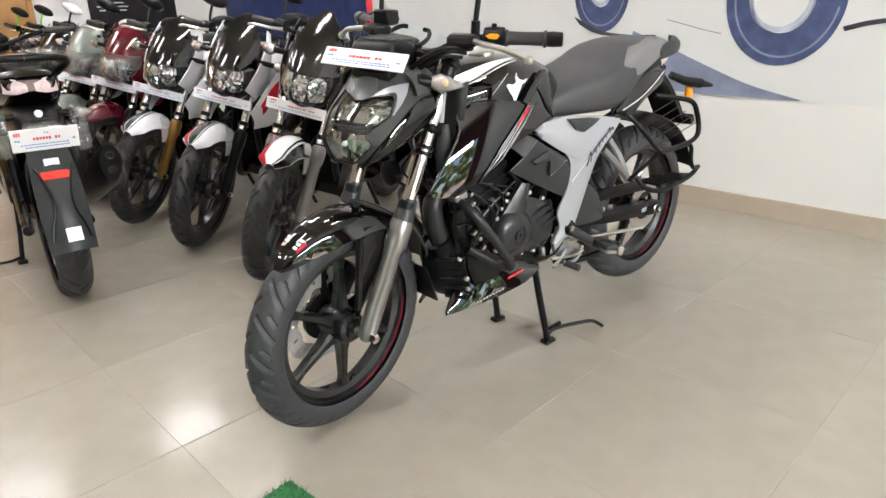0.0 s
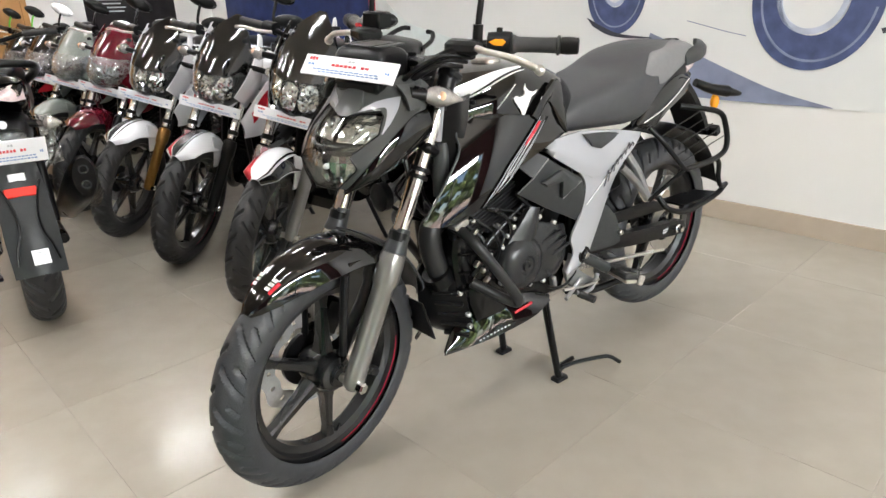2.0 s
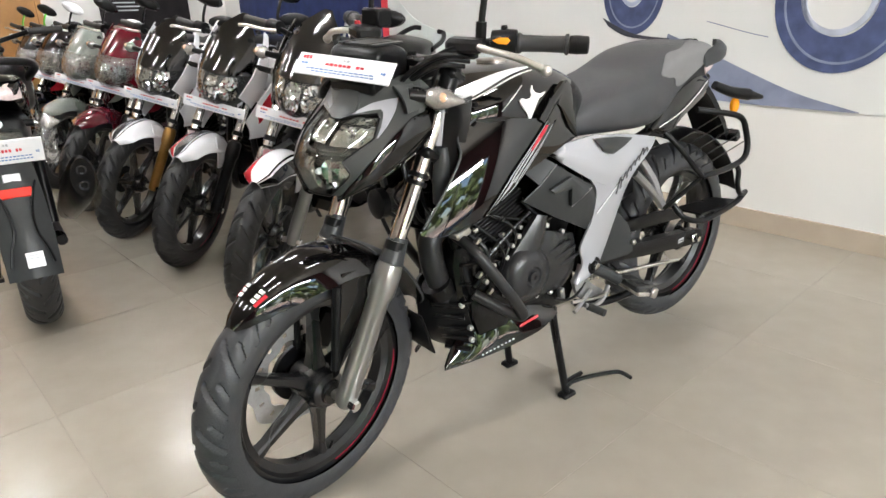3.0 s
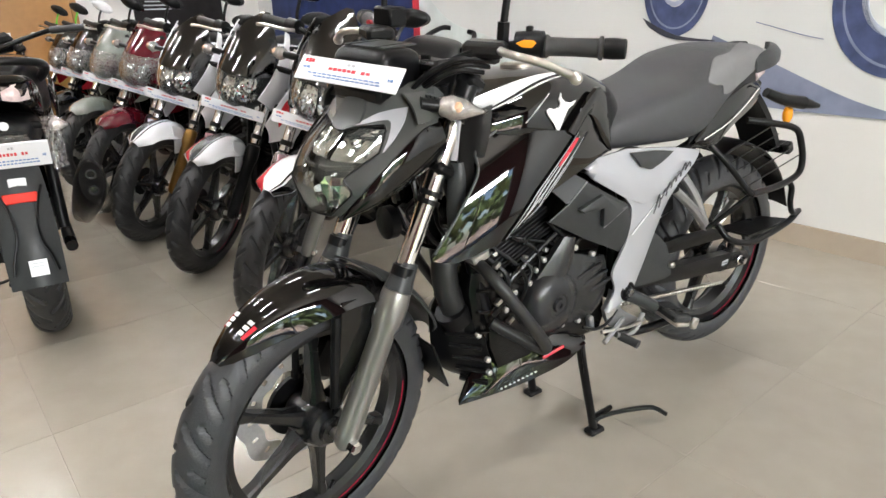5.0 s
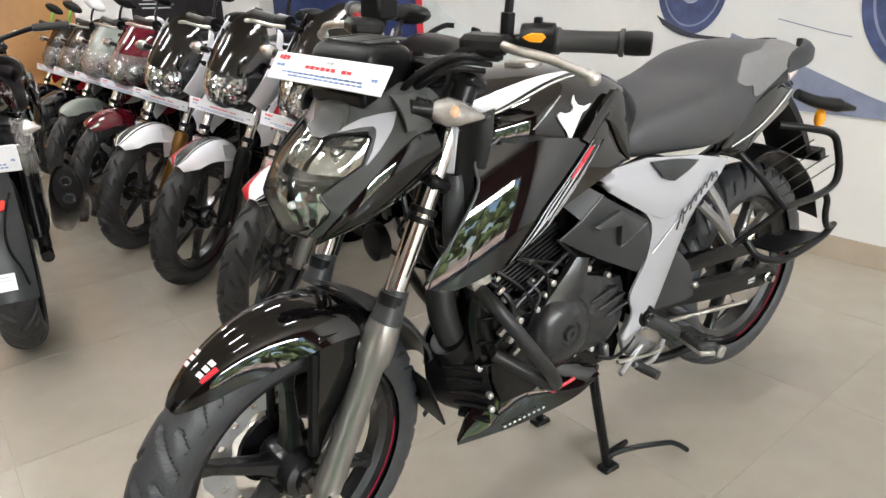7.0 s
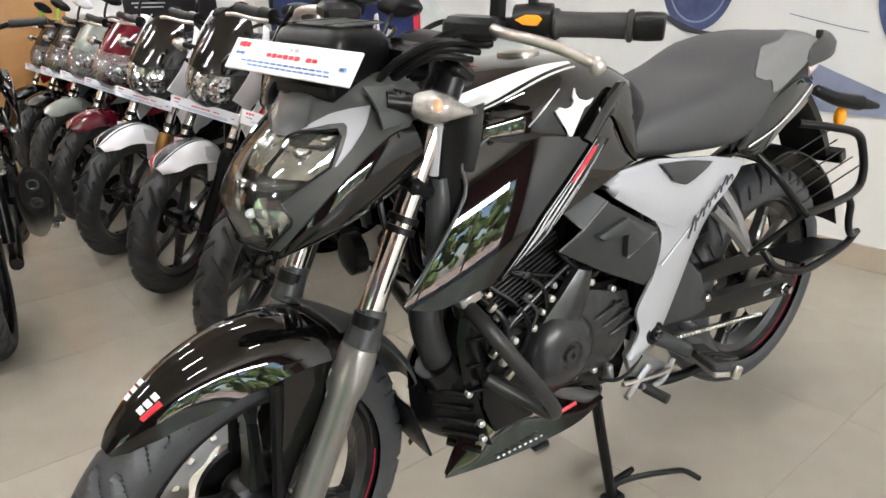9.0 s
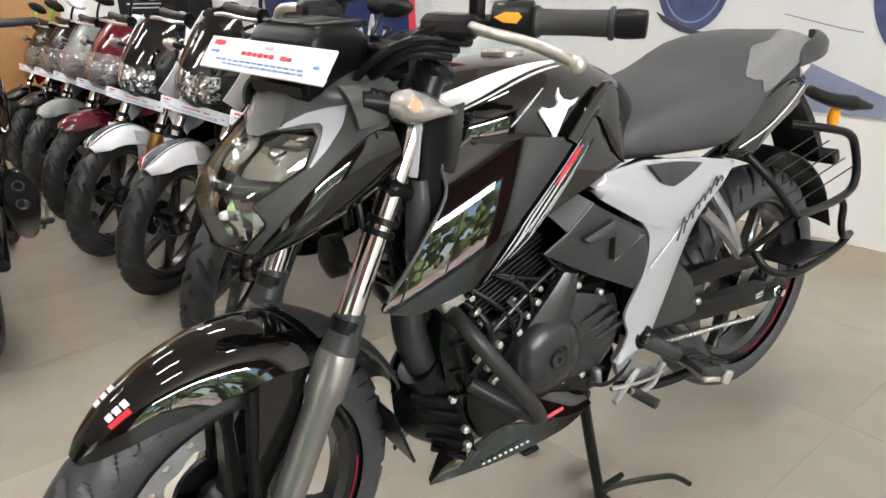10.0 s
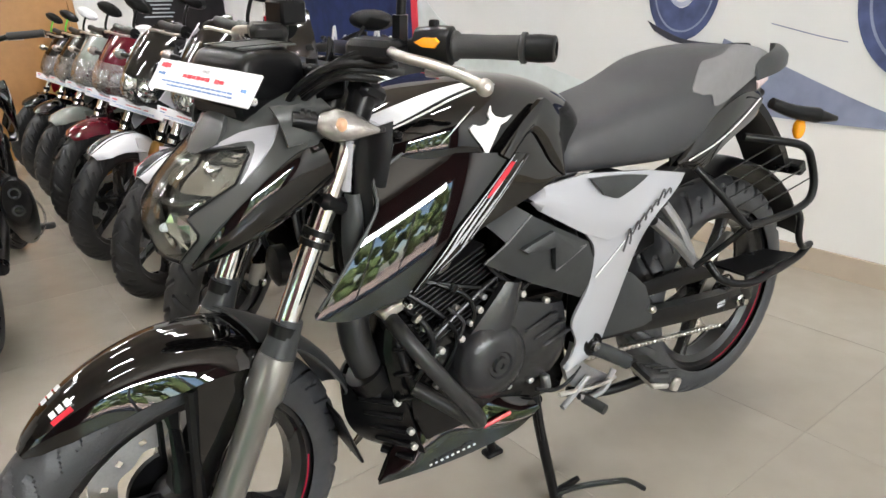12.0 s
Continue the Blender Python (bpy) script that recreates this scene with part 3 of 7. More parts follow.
for s in (1, -1):
    # black guard that wraps the foot of each fork tube
    z0, z1 = 0.580, 0.632
    pts = [Vector((1.352 - math.tan(radians(RAKE)) * (z - 0.312) - 0.004, 0.098 * s, z)) for z in (z0, z0 + 0.02, z1)]
    part("fork_guard", tube(pts, 0.0285, 16, 1, r2=0.0215), GREY_PLASTIC, moto, "charcoal fork tube guard", m=A @ pose(-0.010, 0, -0.001))
# black rings on the fork tubes
for z in (0.742, 0.757):
    c = Vector((1.357 - math.tan(radians(RAKE)) * (z - 0.298), 0.098, z))
    part("clamp_ring", tube([c + AX_DIR * -0.005, c + AX_DIR * 0.005], 0.024, 14, 1), MATTE_BLACK, moto, m=A @ pose(-0.010, 0, -0.001))

# front fender: a beaked gloss blade over the tyre
def fender_arc(parent, m, material, R=0.335, a0=28, a1=112, w0=0.045, w1=0.072, drop=0.035, name="front_fender", cx=1.357, cz=0.298, n=16, beak=True, label="", R0=None):
    """a0 is the front tip and a1 the back, in degrees from straight ahead."""
    loops = []
    k = 14
    for j in range(n + 1):
        f = j / n
        a = radians(a0 + (a1 - a0) * f)
        w = w0 + (w1 - w0) * min(1, f * 2.2) - (0.012 if beak and f > 0.85 else 0)
        if not beak and f > 0.8:
            w *= 1 - 0.55 * ((f - 0.8) / 0.2) ** 2.2
        d = drop * (0.35 + 0.65 * min(1, f * 1.6))
        if beak:
            w *= min(1, 0.35 + f * 6)
        row, back = [], []
        for i in range(k + 1):
            u = -1 + 2 * i / k
            r = R - d * abs(u) ** 2.6 - (0 if R0 is None else (R - R0) * max(0.0, 1 - f * 2.2) ** 1.5)
            y = w * u
            row.append(Vector((cx + r * math.cos(a), y, cz + r * math.sin(a))))
            r -= 0.004
            back.append(Vector((cx + r * math.cos(a), y * 0.96, cz + r * math.sin(a))))
        loops.append(row + back[::-1])
    return part(name, skin(bmesh.new(), loops), material, parent, label, m=m)
def lerp_table(table, f):
    """Straight interpolation in a table whose first column grows."""
    for a, b in zip(table, table[1:]):
        if f <= b[0]:
            k = (f - a[0]) / (b[0] - a[0])
            return [p + (q - p) * k for p, q in zip(a[1:], b[1:])]
    return list(table[-1][1:])
# along the blade: crown radius, half width, radius of the lower edge
BLADE = [(0.0, 0.302, 0.016, 0.297), (0.05, 0.308, 0.031, 0.290), (0.15, 0.315, 0.046, 0.279), (0.35, 0.322, 0.063, 0.266), (0.6, 0.326, 0.078, 0.268), (0.85, 0.326, 0.088, 0.285), (1.0, 0.320, 0.090, 0.298)]
RIB = [(0.0, 0.0), (0.3, 0.025), (0.52, 0.08), (0.66, 0.18), (0.76, 0.33), (0.80, 0.42), (0.90, 0.68), (1.0, 1.0)]
def on_blade(f, u, lift=0.0):
    """A point of the front fender: f from the tip to the back, u from side to side."""
    R, w, low = lerp_table(BLADE, f)
    r = R - (R - low) * lerp_table(RIB, abs(u))[0] + lift
    a = radians(49 + 69 * f)
    return Vector((AXLE_F[0] + r * math.cos(a), (w + lift) * u, AXLE_F[2] + r * math.sin(a)))
def blade_patch(rows, lift, thick, cols=4):
    """Rows of f, u0, u1."""
    loops = []
    for f, u0, u1 in rows:
        us = [u0 + (u1 - u0) * i / cols for i in range(cols + 1)]
        loops.append([on_blade(f, u, lift) for u in us] + [on_blade(f, u, lift - thick) for u in reversed(us)])
    return skin(bmesh.new(), loops)
fs = [0.0, 0.02, 0.05, 0.1] + [0.15 + 0.85 * i / 22 for i in range(23)]
US = [-1 + i / 14 for i in range(29)]
ff = part("front_fender", skin(bmesh.new(), [[on_blade(f, u) for u in US] + [on_blade(f, u, -0.004) for u in reversed(US)] for f in fs]), GLOSS_BLACK, moto, "glossy black beaked front fender", m=A, sharp=30)
for s in (1, -1):
    # skirts that reach down to the fork legs
    part("fender_stay", shell(mirrored([(1.325, 0.076, 0.585), (1.275, 0.078, 0.580), (1.225, 0.080, 0.56)], s), mirrored([(1.35, 0.068, 0.34), (1.335, 0.068, 0.35), (1.32, 0.070, 0.40)], s), 0.006 * s, 0.006 * s, (0, 1, 0), 4, 4), GLOSS_BLACK, moto, m=A)
    part("fender_post", tube(mirrored([(1.335, 0.070, 0.56), (1.345, 0.066, 0.36)], s), 0.010, 8, 1), MATTE_BLACK, moto, m=A)
    for q in range(3):
        f0 = 0.245 - 0.030 * q
        part("decal", blade_patch([(f0, 0.30 * s, 0.52 * s), (f0 - 0.010, 0.30 * s, 0.52 * s), (f0 - 0.021, 0.30 * s, 0.52 * s)], 0.0012, 0.0012, 2), DECAL_WHITE, ff, "small white and red fender badge")
    part("decal", blade_patch([(0.235, 0.56 * s, 0.68 * s), (0.20, 0.56 * s, 0.68 * s), (0.155, 0.56 * s, 0.68 * s)], 0.0012, 0.0012, 2), RED, ff)
    for i in range(4):
        part("decal", box((1.252 + i * 0.004, 0.0865 * s, 0.545 - i * 0.017), (0.012, 0.0015, 0.011), (0, -24, 0)), PRINT_GREY, ff)
# matt rear part of the fender
fender_arc(moto, A, GREY_PLASTIC, 0.333, 112, 163, 0.076, 0.071, 0.020, "fender_tail", cx=1.347, cz=0.297, beak=False, label="matt charcoal rear fender piece")
# caliper and hose
part("brake_caliper", box((1.27, -0.075, 0.38), (0.08, 0.055, 0.10), (0, -35, 0), 0.012), MATTE_BLACK, moto, m=A)
part("brake_hose", tube([(1.26, -0.09, 0.43), (1.2, -0.1, 0.52), (1.16, -0.11, 0.60), (1.09, -0.10, 0.74), (1.06, -0.06, 0.84)], 0.005, 8), MATTE_BLACK, moto, m=A)
part("cable", tube([(1.12, 0.05, 0.86), (1.13, 0.09, 0.74), (1.08, 0.06, 0.64), (1.02, 0.05, 0.60)], 0.005, 8), MATTE_BLACK, moto)
part("cable", tube([(1.10, -0.04, 0.86), (1.14, -0.06, 0.70), (1.05, -0.05, 0.60), (0.98, -0.05, 0.56)], 0.005, 8), MATTE_BLACK, moto)
part("horn", turn([(0, 0.01), (0, 0.035), (0.02, 0.035), (0.028, 0.02), (0.028, 0.001)], (1.12, -0.02, 0.665), 18, "x"), MATTE_BLACK, moto)

# head lamp mask
# the mask's middle line: height and how far forward it stands
COWL = [(0.70, 1.285), (0.72, 1.300), (0.735, 1.310), (0.76, 1.320), (0.79, 1.330), (0.82, 1.316), (0.85, 1.286), (0.875, 1.254), (0.90, 1.226), (0.93, 1.203), (0.945, 1.175), (0.965, 1.120)]
HEAD = steer(10.0) @ pose(1.21, 0, 0, 0, 0, 7) @ pose(-1.21, -0.008, 0)
COWL_LINE = smooth_spec(COWL, 5)
def on_cowl(y, z, lift=0.0):
    """A point of the mask: it falls back towards both sides."""
    return Vector((lerp_table(COWL_LINE, z)[0] - 5.0 * y * y + lift, y, z))
def cowl_patch(rows, lift, thick=0.003, cols=8, steps=3):
    """A panel lying on the mask between two limits at each height: z, y0, y1."""
    loops = []
    for a, b in zip(rows, rows[1:]):
        for k in range(steps):
            z, y0, y1 = [p + (q - p) * k / steps for p, q in zip(a, b)]
            row = [on_cowl(y0 + (y1 - y0) * i / cols, z, lift) for i in range(cols + 1)]
            loops.append(row + [v - Vector((thick, 0, 0)) for v in reversed(row)])
    z, y0, y1 = rows[-1]
    row = [on_cowl(y0 + (y1 - y0) * i / cols, z, lift) for i in range(cols + 1)]
    loops.append(row + [v - Vector((thick, 0, 0)) for v in reversed(row)])
    return skin(bmesh.new(), loops)
def cowl_ribbon(a_edge, b_edge, lift, thick=0.003):
    """A narrow panel on the mask between two lines of (y, z) pairs."""
    loops = []
    for (ya, za), (yb, zb) in zip(a_edge, b_edge):
        row = [on_cowl(ya + (yb - ya) * i / 3, za + (zb - za) * i / 3, lift) for i in range(4)]
        loops.append(row + [v - Vector((thick, 0, 0)) for v in reversed(row)])
    return skin(bmesh.new(), loops)
BOWL_CHROME = mat("lamp_reflector", (0.86, 0.86, 0.85), 0.06, metal=0.93, vary=0.15, scale=40)
COWL_GREY = mat("satin_grey_cowl", (0.050, 0.053, 0.0515), 0.3, vary=0.1, scale=12, spec=0.35)
LAMP_CLEAR = glassy("lamp_polycarbonate", (0.88, 0.90, 0.89), 0.015, 0.12)
LAMP_DARK = mat("dark_lamp_housing", (0.10, 0.10, 0.10), 0.25, metal=0.5, vary=0.3, scale=30)
# half outline of the lamp glass, from the bottom up: height, half width
GLASS = [(0.737, 0.030), (0.748, 0.042), (0.760, 0.054), (0.782, 0.076), (0.790, 0.078), (0.809, 0.063), (0.816, 0.066), (0.834, 0.080), (0.850, 0.092), (0.884, 0.080), (0.891, 0.072)]
# lower limit of the charcoal mask at its sides
CHEEK = [(0.737, 0.046), (0.748, 0.058), (0.760, 0.068), (0.782, 0.087), (0.790, 0.092), (0.809, 0.102), (0.816, 0.105), (0.834, 0.112), (0.850, 0.116), (0.884, 0.124), (0.891, 0.130)]
cowl = part("headlamp_cowl", cowl_patch([(0.877, -0.002, 0.002), (0.882, -0.02, 0.02), (0.886, -0.037, 0.037), (0.8905, -0.071, 0.071)], 0.0, 0.02, 12), COWL_GREY, moto, "charcoal headlamp cowl with white flashes", m=HEAD)
part("cowl_brow", cowl_patch([(0.8908, -0.130, 0.130), (0.905, -0.126, 0.126), (0.920, -0.120, 0.120), (0.932, -0.113, 0.113), (0.945, -0.100, 0.100), (0.955, -0.085, 0.085)], 0.0, 0.02, 20), COWL_GREY, cowl)
part("cowl_beak", cowl_patch([(0.880, -0.012, 0.012), (0.892, -0.034, 0.034), (0.912, -0.030, 0.030), (0.932, -0.022, 0.022)], 0.006, 0.010, 8), COWL_GREY, cowl)
for s in (1, -1):
    part("cowl_cheek", cowl_patch([(z, a * s, b * s) for (z, a), (_, b) in zip(GLASS, CHEEK)], 0.0, 0.025, 5, 2), COWL_GREY, cowl)
    part("lens_rim", tube([on_cowl(y * s, z, 0.0015) for z, y in GLASS] + [on_cowl(y * s, z, 0.0015) for z, y in ((0.886, 0.037), (0.882, 0.02), (0.878, 0.0))], 0.0020, 6, 1), MATTE_BLACK, cowl)
part("lens_sill", tube([on_cowl(y, 0.737, 0.001) for y in (-0.030, 0.0, 0.030)], 0.003, 6, 2), MATTE_BLACK, cowl)
part("lamp_back", cowl_patch([(z, -w + 0.002, w - 0.002) for z, w in GLASS[:-1]], -0.042, 0.004, 12, 1), LAMP_DARK, cowl, "dark lamp housing")
random.seed(11)
def facets(rows, depth, rough, n, m):
    """A crumpled field of bright facets, as the cut mirrors behind the glass."""
    bm = bmesh.new()
    grid = []
    for i in range(n + 1):
        z, y0, y1 = lerp_table([(k / (len(rows) - 1), *r) for k, r in enumerate(rows)], i / n)
        grid.append([bm.verts.new(on_cowl(y0 + (y1 - y0) * j / m, z, depth + random.uniform(-rough, rough))) for j in range(m + 1)])
    for i in range(n):
        for j in range(m):
            bm.faces.new((grid[i][j], grid[i][j + 1], grid[i + 1][j + 1], grid[i + 1][j]))
    bmesh.ops.triangulate(bm, faces=bm.faces[:])
    return bm
for s in (1, -1):
    part("reflector", facets([(0.830, 0.006 * s, 0.072 * s), (0.850, 0.006 * s, 0.086 * s), (0.868, 0.008 * s, 0.082 * s), (0.880, 0.024 * s, 0.076 * s)], -0.026, 0.0042, 6, 8), BOWL_CHROME, cowl, "bright cut reflector", sharp=2)
    part("reflector", facets([(0.744, 0.006 * s, 0.032 * s), (0.765, 0.006 * s, 0.055 * s), (0.788, 0.008 * s, 0.072 * s), (0.806, 0.014 * s, 0.058 * s)], -0.022, 0.005, 4, 5), BOWL_CHROME, cowl, "bright cut reflector", sharp=2)
    part("lamp_bulb", turn([(-0.014, 0.001), (-0.014, 0.008), (0.002, 0.009), (0.008, 0.005), (0.009, 0.001)], on_cowl(0.040 * s, 0.860) + Vector((-0.016, 0, 0)), 12, "x"), CHROME, cowl)
    part("lamp_bar", tube([on_cowl(0.004 * s, 0.822, -0.010), on_cowl(0.03 * s, 0.822, -0.010), on_cowl(0.066 * s, 0.826, -0.010)], 0.005, 6), LAMP_DARK, cowl)
part("lamp_bulb", turn([(-0.02, 0.001), (-0.02, 0.006), (-0.006, 0.0065), (-0.001, 0.0045), (0.001, 0.001)], on_cowl(0.0, 0.782) + Vector((-0.014, 0, 0)), 16, "x"), PAPER, cowl, "white lamp bulb cap")
part("headlamp_lens", cowl_patch([(z, -w + 0.001, w - 0.001) for z, w in GLASS[:-1]] , 0.001, 0.003, 16, 2), LAMP_CLEAR, cowl, "clear headlamp lens")
# gloss wing below the mask, its lower edge tucked in
WING_LOW = [(1.300, 0.040, 0.724), (1.262, 0.094, 0.756), (1.20, 0.117, 0.785), (1.15, 0.126, 0.808), (1.10, 0.128, 0.826)]
WING_TOP = [(1.300, 0.046, 0.737), (1.286, 0.090, 0.784), (1.238, 0.116, 0.838), (1.174, 0.127, 0.880), (1.125, 0.130, 0.893)]
for s in (1, -1):
    part("white_flash", cowl_ribbon([(y * s, z) for y, z in ((0.027, 0.890), (0.054, 0.909), (0.074, 0.916), (0.093, 0.920), (0.097, 0.895), (0.099, 0.870), (0.097, 0.851))], [(y * s, z) for y, z in ((0.030, 0.888), (0.060, 0.897), (0.074, 0.899), (0.080, 0.895), (0.085, 0.886), (0.092, 0.868), (0.096, 0.851))], 0.0022, 0.003), SILVER, cowl, "silver-white flash round the lamp corner")
    part("cowl_wing", shell(mirrored(WING_TOP, s), mirrored(WING_LOW, s), 0.010 * s, 0.004 * s, (0.35, 1, 0) if s > 0 else (-0.35, 1, 0), 6, 10, power=0.9), GLOSS_BLACK, moto, "glossy black cowl side", m=HEAD)
    part("cowl_under", shell(mirrored(WING_LOW, s), mirrored([(1.270, 0.01, 0.728), (1.22, 0.04, 0.760), (1.16, 0.05, 0.788), (1.11, 0.06, 0.81), (1.07, 0.07, 0.83)], s), 0.003, 0.004, (0, 0, -1), 5, 3), MATTE_BLACK, moto, m=HEAD)
    part("cowl_shoulder", shell(mirrored([(1.176, 0.086, 0.944), (1.14, 0.098, 0.944), (1.09, 0.09, 0.946)], s), mirrored([(1.178, 0.124, 0.894), (1.12, 0.128, 0.898), (1.07, 0.115, 0.90)], s), 0.010 * s, 0.005 * s, (0.3, s, 0.4) if s > 0 else (-0.3, 1, -0.4), 5, 6), COWL_GREY, moto, "charcoal cowl shoulder", m=HEAD)
    indicator(moto, (1.158, 0.110 * s, 0.926), (1.055, 0.182 * s, 0.906), LENS_WHITE, m=HEAD, grow=1.05, start=0.24, fat=0.98)
    for k in range(4):
        c = Vector((1.146 - 0.006 * k, (0.112 + 0.005 * k) * s, 0.925 - 0.0013 * k))
        part("boot", tube([c, c + Vector((-0.0035, 0.003 * s, -0.0008))], 0.0165 - 0.0008 * k, 14, 1), MATTE_BLACK, moto, m=HEAD)
# instrument pod and card
pod = part("instrument_pod", skin(bmesh.new(), ring_sections(smooth_spec([(1.080, 0.995, 0.945, 0.040, 0.45), (1.095, 1.008, 0.940, 0.056, 0.38), (1.13, 1.016, 0.938, 0.062, 0.36), (1.18, 1.016, 0.942, 0.066, 0.36), (1.197, 1.006, 0.950, 0.063, 0.42), (1.204, 0.995, 0.958, 0.052, 0.5)], 3), 28)), MATTE_BLACK, moto, "black instrument pod", m=HEAD)
part("pod_window", box((1.140, 0, 1.0175), (0.09, 0.100, 0.003), (0, 1, 0), 0.001), COWL_GREY, pod)
for y in (-0.032, 0.032):
    part("pod_rib", box((1.14, y, 1.0185), (0.10, 0.003, 0.003), (0, 1, 0), 0.001), MATTE_BLACK, pod)
part("pod_base", box((1.16, 0, 0.945), (0.10, 0.12, 0.03), (0, 12, 0), 0.008), MATTE_BLACK, pod)
bolt(pod, (1.195, 0.074, 0.952), 0.006, "y", 0.008)
number_card(moto, HEAD @ pose(1.2195, -0.007, 0.9725, 0, -36, 0), 0.256, 0.0475)
part("card_bracket", box((1.205, -0.007, 0.962), (0.012, 0.12, 0.016), (0, -36, 0), 0.003), MATTE_BLACK, moto, m=HEAD)

# handlebar
bar = part("handlebar", tube([(0.945, 0.262, 1.028), (1.00, 0.165, 1.022), (1.05, 0.09, 0.990), (1.055, 0, 0.975), (1.05, -0.09, 0.990), (1.00, -0.165, 1.022), (0.945, -0.262, 1.028)], 0.011, 12), MATTE_BLACK, moto, m=A)
part("bar_clamp", box((1.055, 0, 0.965), (0.05, 0.12, 0.05), bevel=0.008), MATTE_BLACK, bar)
for s in (1, -1):
    d = Vector((-0.44, 0.89 * s, 0.03)).normalized()
    g0 = Vector((0.968, 0.222 * s, 1.027))
    def along(prof):
        loops = []
        side = d.cross(Vector((0, 0, 1))).normalized()
        up = side.cross(d)
        for h, r in prof:
            loops.append([g0 + d * h + (side * math.cos(k * math.pi / 10) + up * math.sin(k * math.pi / 10)) * r for k in range(20)])
        return skin(bmesh.new(), loops)
    part("grip", along([(0.0, 0.02), (0.004, 0.0205), (0.009, 0.0165), (0.05, 0.0158), (0.092, 0.0165), (0.095, 0.0205), (0.100, 0.0205), (0.101, 0.016)]), GRIP, bar)
    part("bar_end", along([(0.101, 0.012), (0.102, 0.0175), (0.118, 0.0185), (0.138, 0.017), (0.140, 0.014), (0.1402, 0.010), (0.134, 0.009)]), MATTE_BLACK, bar, "black bar-end weight")
    sw = part("switch_housing", along([(-0.055, 0.014), (-0.053, 0.024), (-0.02, 0.027), (-0.003, 0.026), (0.0, 0.018)]), MATTE_BLACK, bar)
    c = g0 + d * -0.03 + Vector((0.024, 0.012 * s, 0.006))
    bm = prism([(-0.018, 0.0), (-0.006, -0.006), (0.012, -0.006), (0.018, 0.002), (0.012, 0.007), (-0.004, 0.007)], -0.004, 0.004, 0.001)
    bm.transform(Matrix.Translation(c) @ Matrix.Rotation(radians(-65 * s), 4, "Z") @ Matrix.Rotation(radians(90), 4, "Z") @ Matrix.Rotation(radians(90), 4, "Z"))
    part("pass_switch", bm, ORANGE if s > 0 else RED, sw, "orange thumb switch" if s > 0 else "red kill switch")
    part("switch_button", box(g0 + d * -0.03 + Vector((0, 0, 0.029)), (0.014, 0.012, 0.01), (0, 0, 25 * s), 0.002), MATTE_BLACK, sw)
    # lever perch and lever with a ball end
    part("lever_perch", box(g0 + d * -0.085 + Vector((0.035, 0, -0.004)), (0.06, 0.075, 0.028), (0, 0, 25 * s), 0.008), MATTE_BLACK, bar)
    lev = part("brake_lever" if s < 0 else "clutch_lever", tube([g0 + d * -0.045 + Vector((0.060, 0, -0.004)), g0 + d * -0.01 + Vector((0.084, 0, -0.008)), g0 + d * 0.045 + Vector((0.090, 0, -0.018)), g0 + d * 0.085 + Vector((0.086, 0.004 * s, -0.034)), g0 + d * 0.096 + Vector((0.084, 0.005 * s, -0.040))], 0.0072, 10), STEEL, bar, "bare alloy lever")
    bmb = bmesh.new()
    bmesh.ops.create_uvsphere(bmb, u_segments=14, v_segments=10, radius=0.0115, matrix=Matrix.Translation(g0 + d * 0.100 + Vector((0.083, 0.005 * s, -0.042))))
    part("lever_ball", bmb, STEEL, lev)
    # mirror
    base = g0 + d * -0.07 + Vector((0.012, 0, 0.01))
    stem = part("mirror", tube([base, base + Vector((-0.004, 0.0, 0.06)), base + Vector((-0.012, 0.01 * s, 0.15)), base + Vector((-0.03, 0.07 * s, 0.27))], 0.007, 10), MATTE_BLACK, bar, "black round-stemmed mirror")
    part("mirror_nut", tube([base + Vector((0, 0, -0.005)), base + Vector((0, 0, 0.03))], 0.012, 6, 1), MATTE_BLACK, stem)
    hd = base + Vector((-0.03, 0.11 * s, 0.30))
    bm = box((0, 0, 0), (0.03, 0.13, 0.075), (0, 0, 0), 0.014)
    bm.transform(Matrix.Translation(hd) @ Matrix.Rotation(radians(12 * s), 4, "Z"))
    part("mirror_head", bm, MATTE_BLACK, stem)
# right-hand brake fluid box
part("fluid_box", box((1.0, -0.15, 1.05), (0.05, 0.055, 0.04), bevel=0.005), MATTE_BLACK, bar)
for k, (pts, r) in enumerate((([(1.02, 0.16, 1.0), (1.10, 0.12, 1.0), (1.13, 0.05, 0.94), (1.08, 0.02, 0.86)], 0.006), ([(1.0, 0.14, 0.995), (1.06, 0.1, 0.99), (1.09, 0.02, 0.93), (1.05, 0.0, 0.86)], 0.006), ([(1.0, -0.15, 1.0), (1.08, -0.12, 1.0), (1.11, -0.04, 0.93), (1.06, -0.02, 0.86)], 0.006))):
    part("cable", tube(pts, r, 8), MATTE_BLACK, bar)
for k in range(5):
    a = Vector((1.015 + 0.006 * k, 0.175 - 0.008 * k, 1.018 - 0.010 * k))
    part("cable", tube([a, a + Vector((0.05, -0.025, 0.004)), (1.098 + 0.004 * k, 0.095 - 0.006 * k, 0.990 - 0.010 * k), (1.108, 0.05 - 0.006 * k, 0.955 - 0.008 * k), (1.07, 0.02, 0.90)], 0.0042 + 0.0006 * (k % 3), 8), MATTE_BLACK, bar)
key = part("key", box((1.072, 0.052, 0.985), (0.004, 0.020, 0.026), (0, 0, 20), 0.002), MATTE_BLACK, moto, "ignition key with a steel ring", m=HEAD)
part("key_ring", turn([(-0.001, 0.010), (0.001, 0.010), (0.001, 0.012), (-0.001, 0.012)], (1.080, 0.058, 0.974), 20, "x", closed=True), STEEL, key)
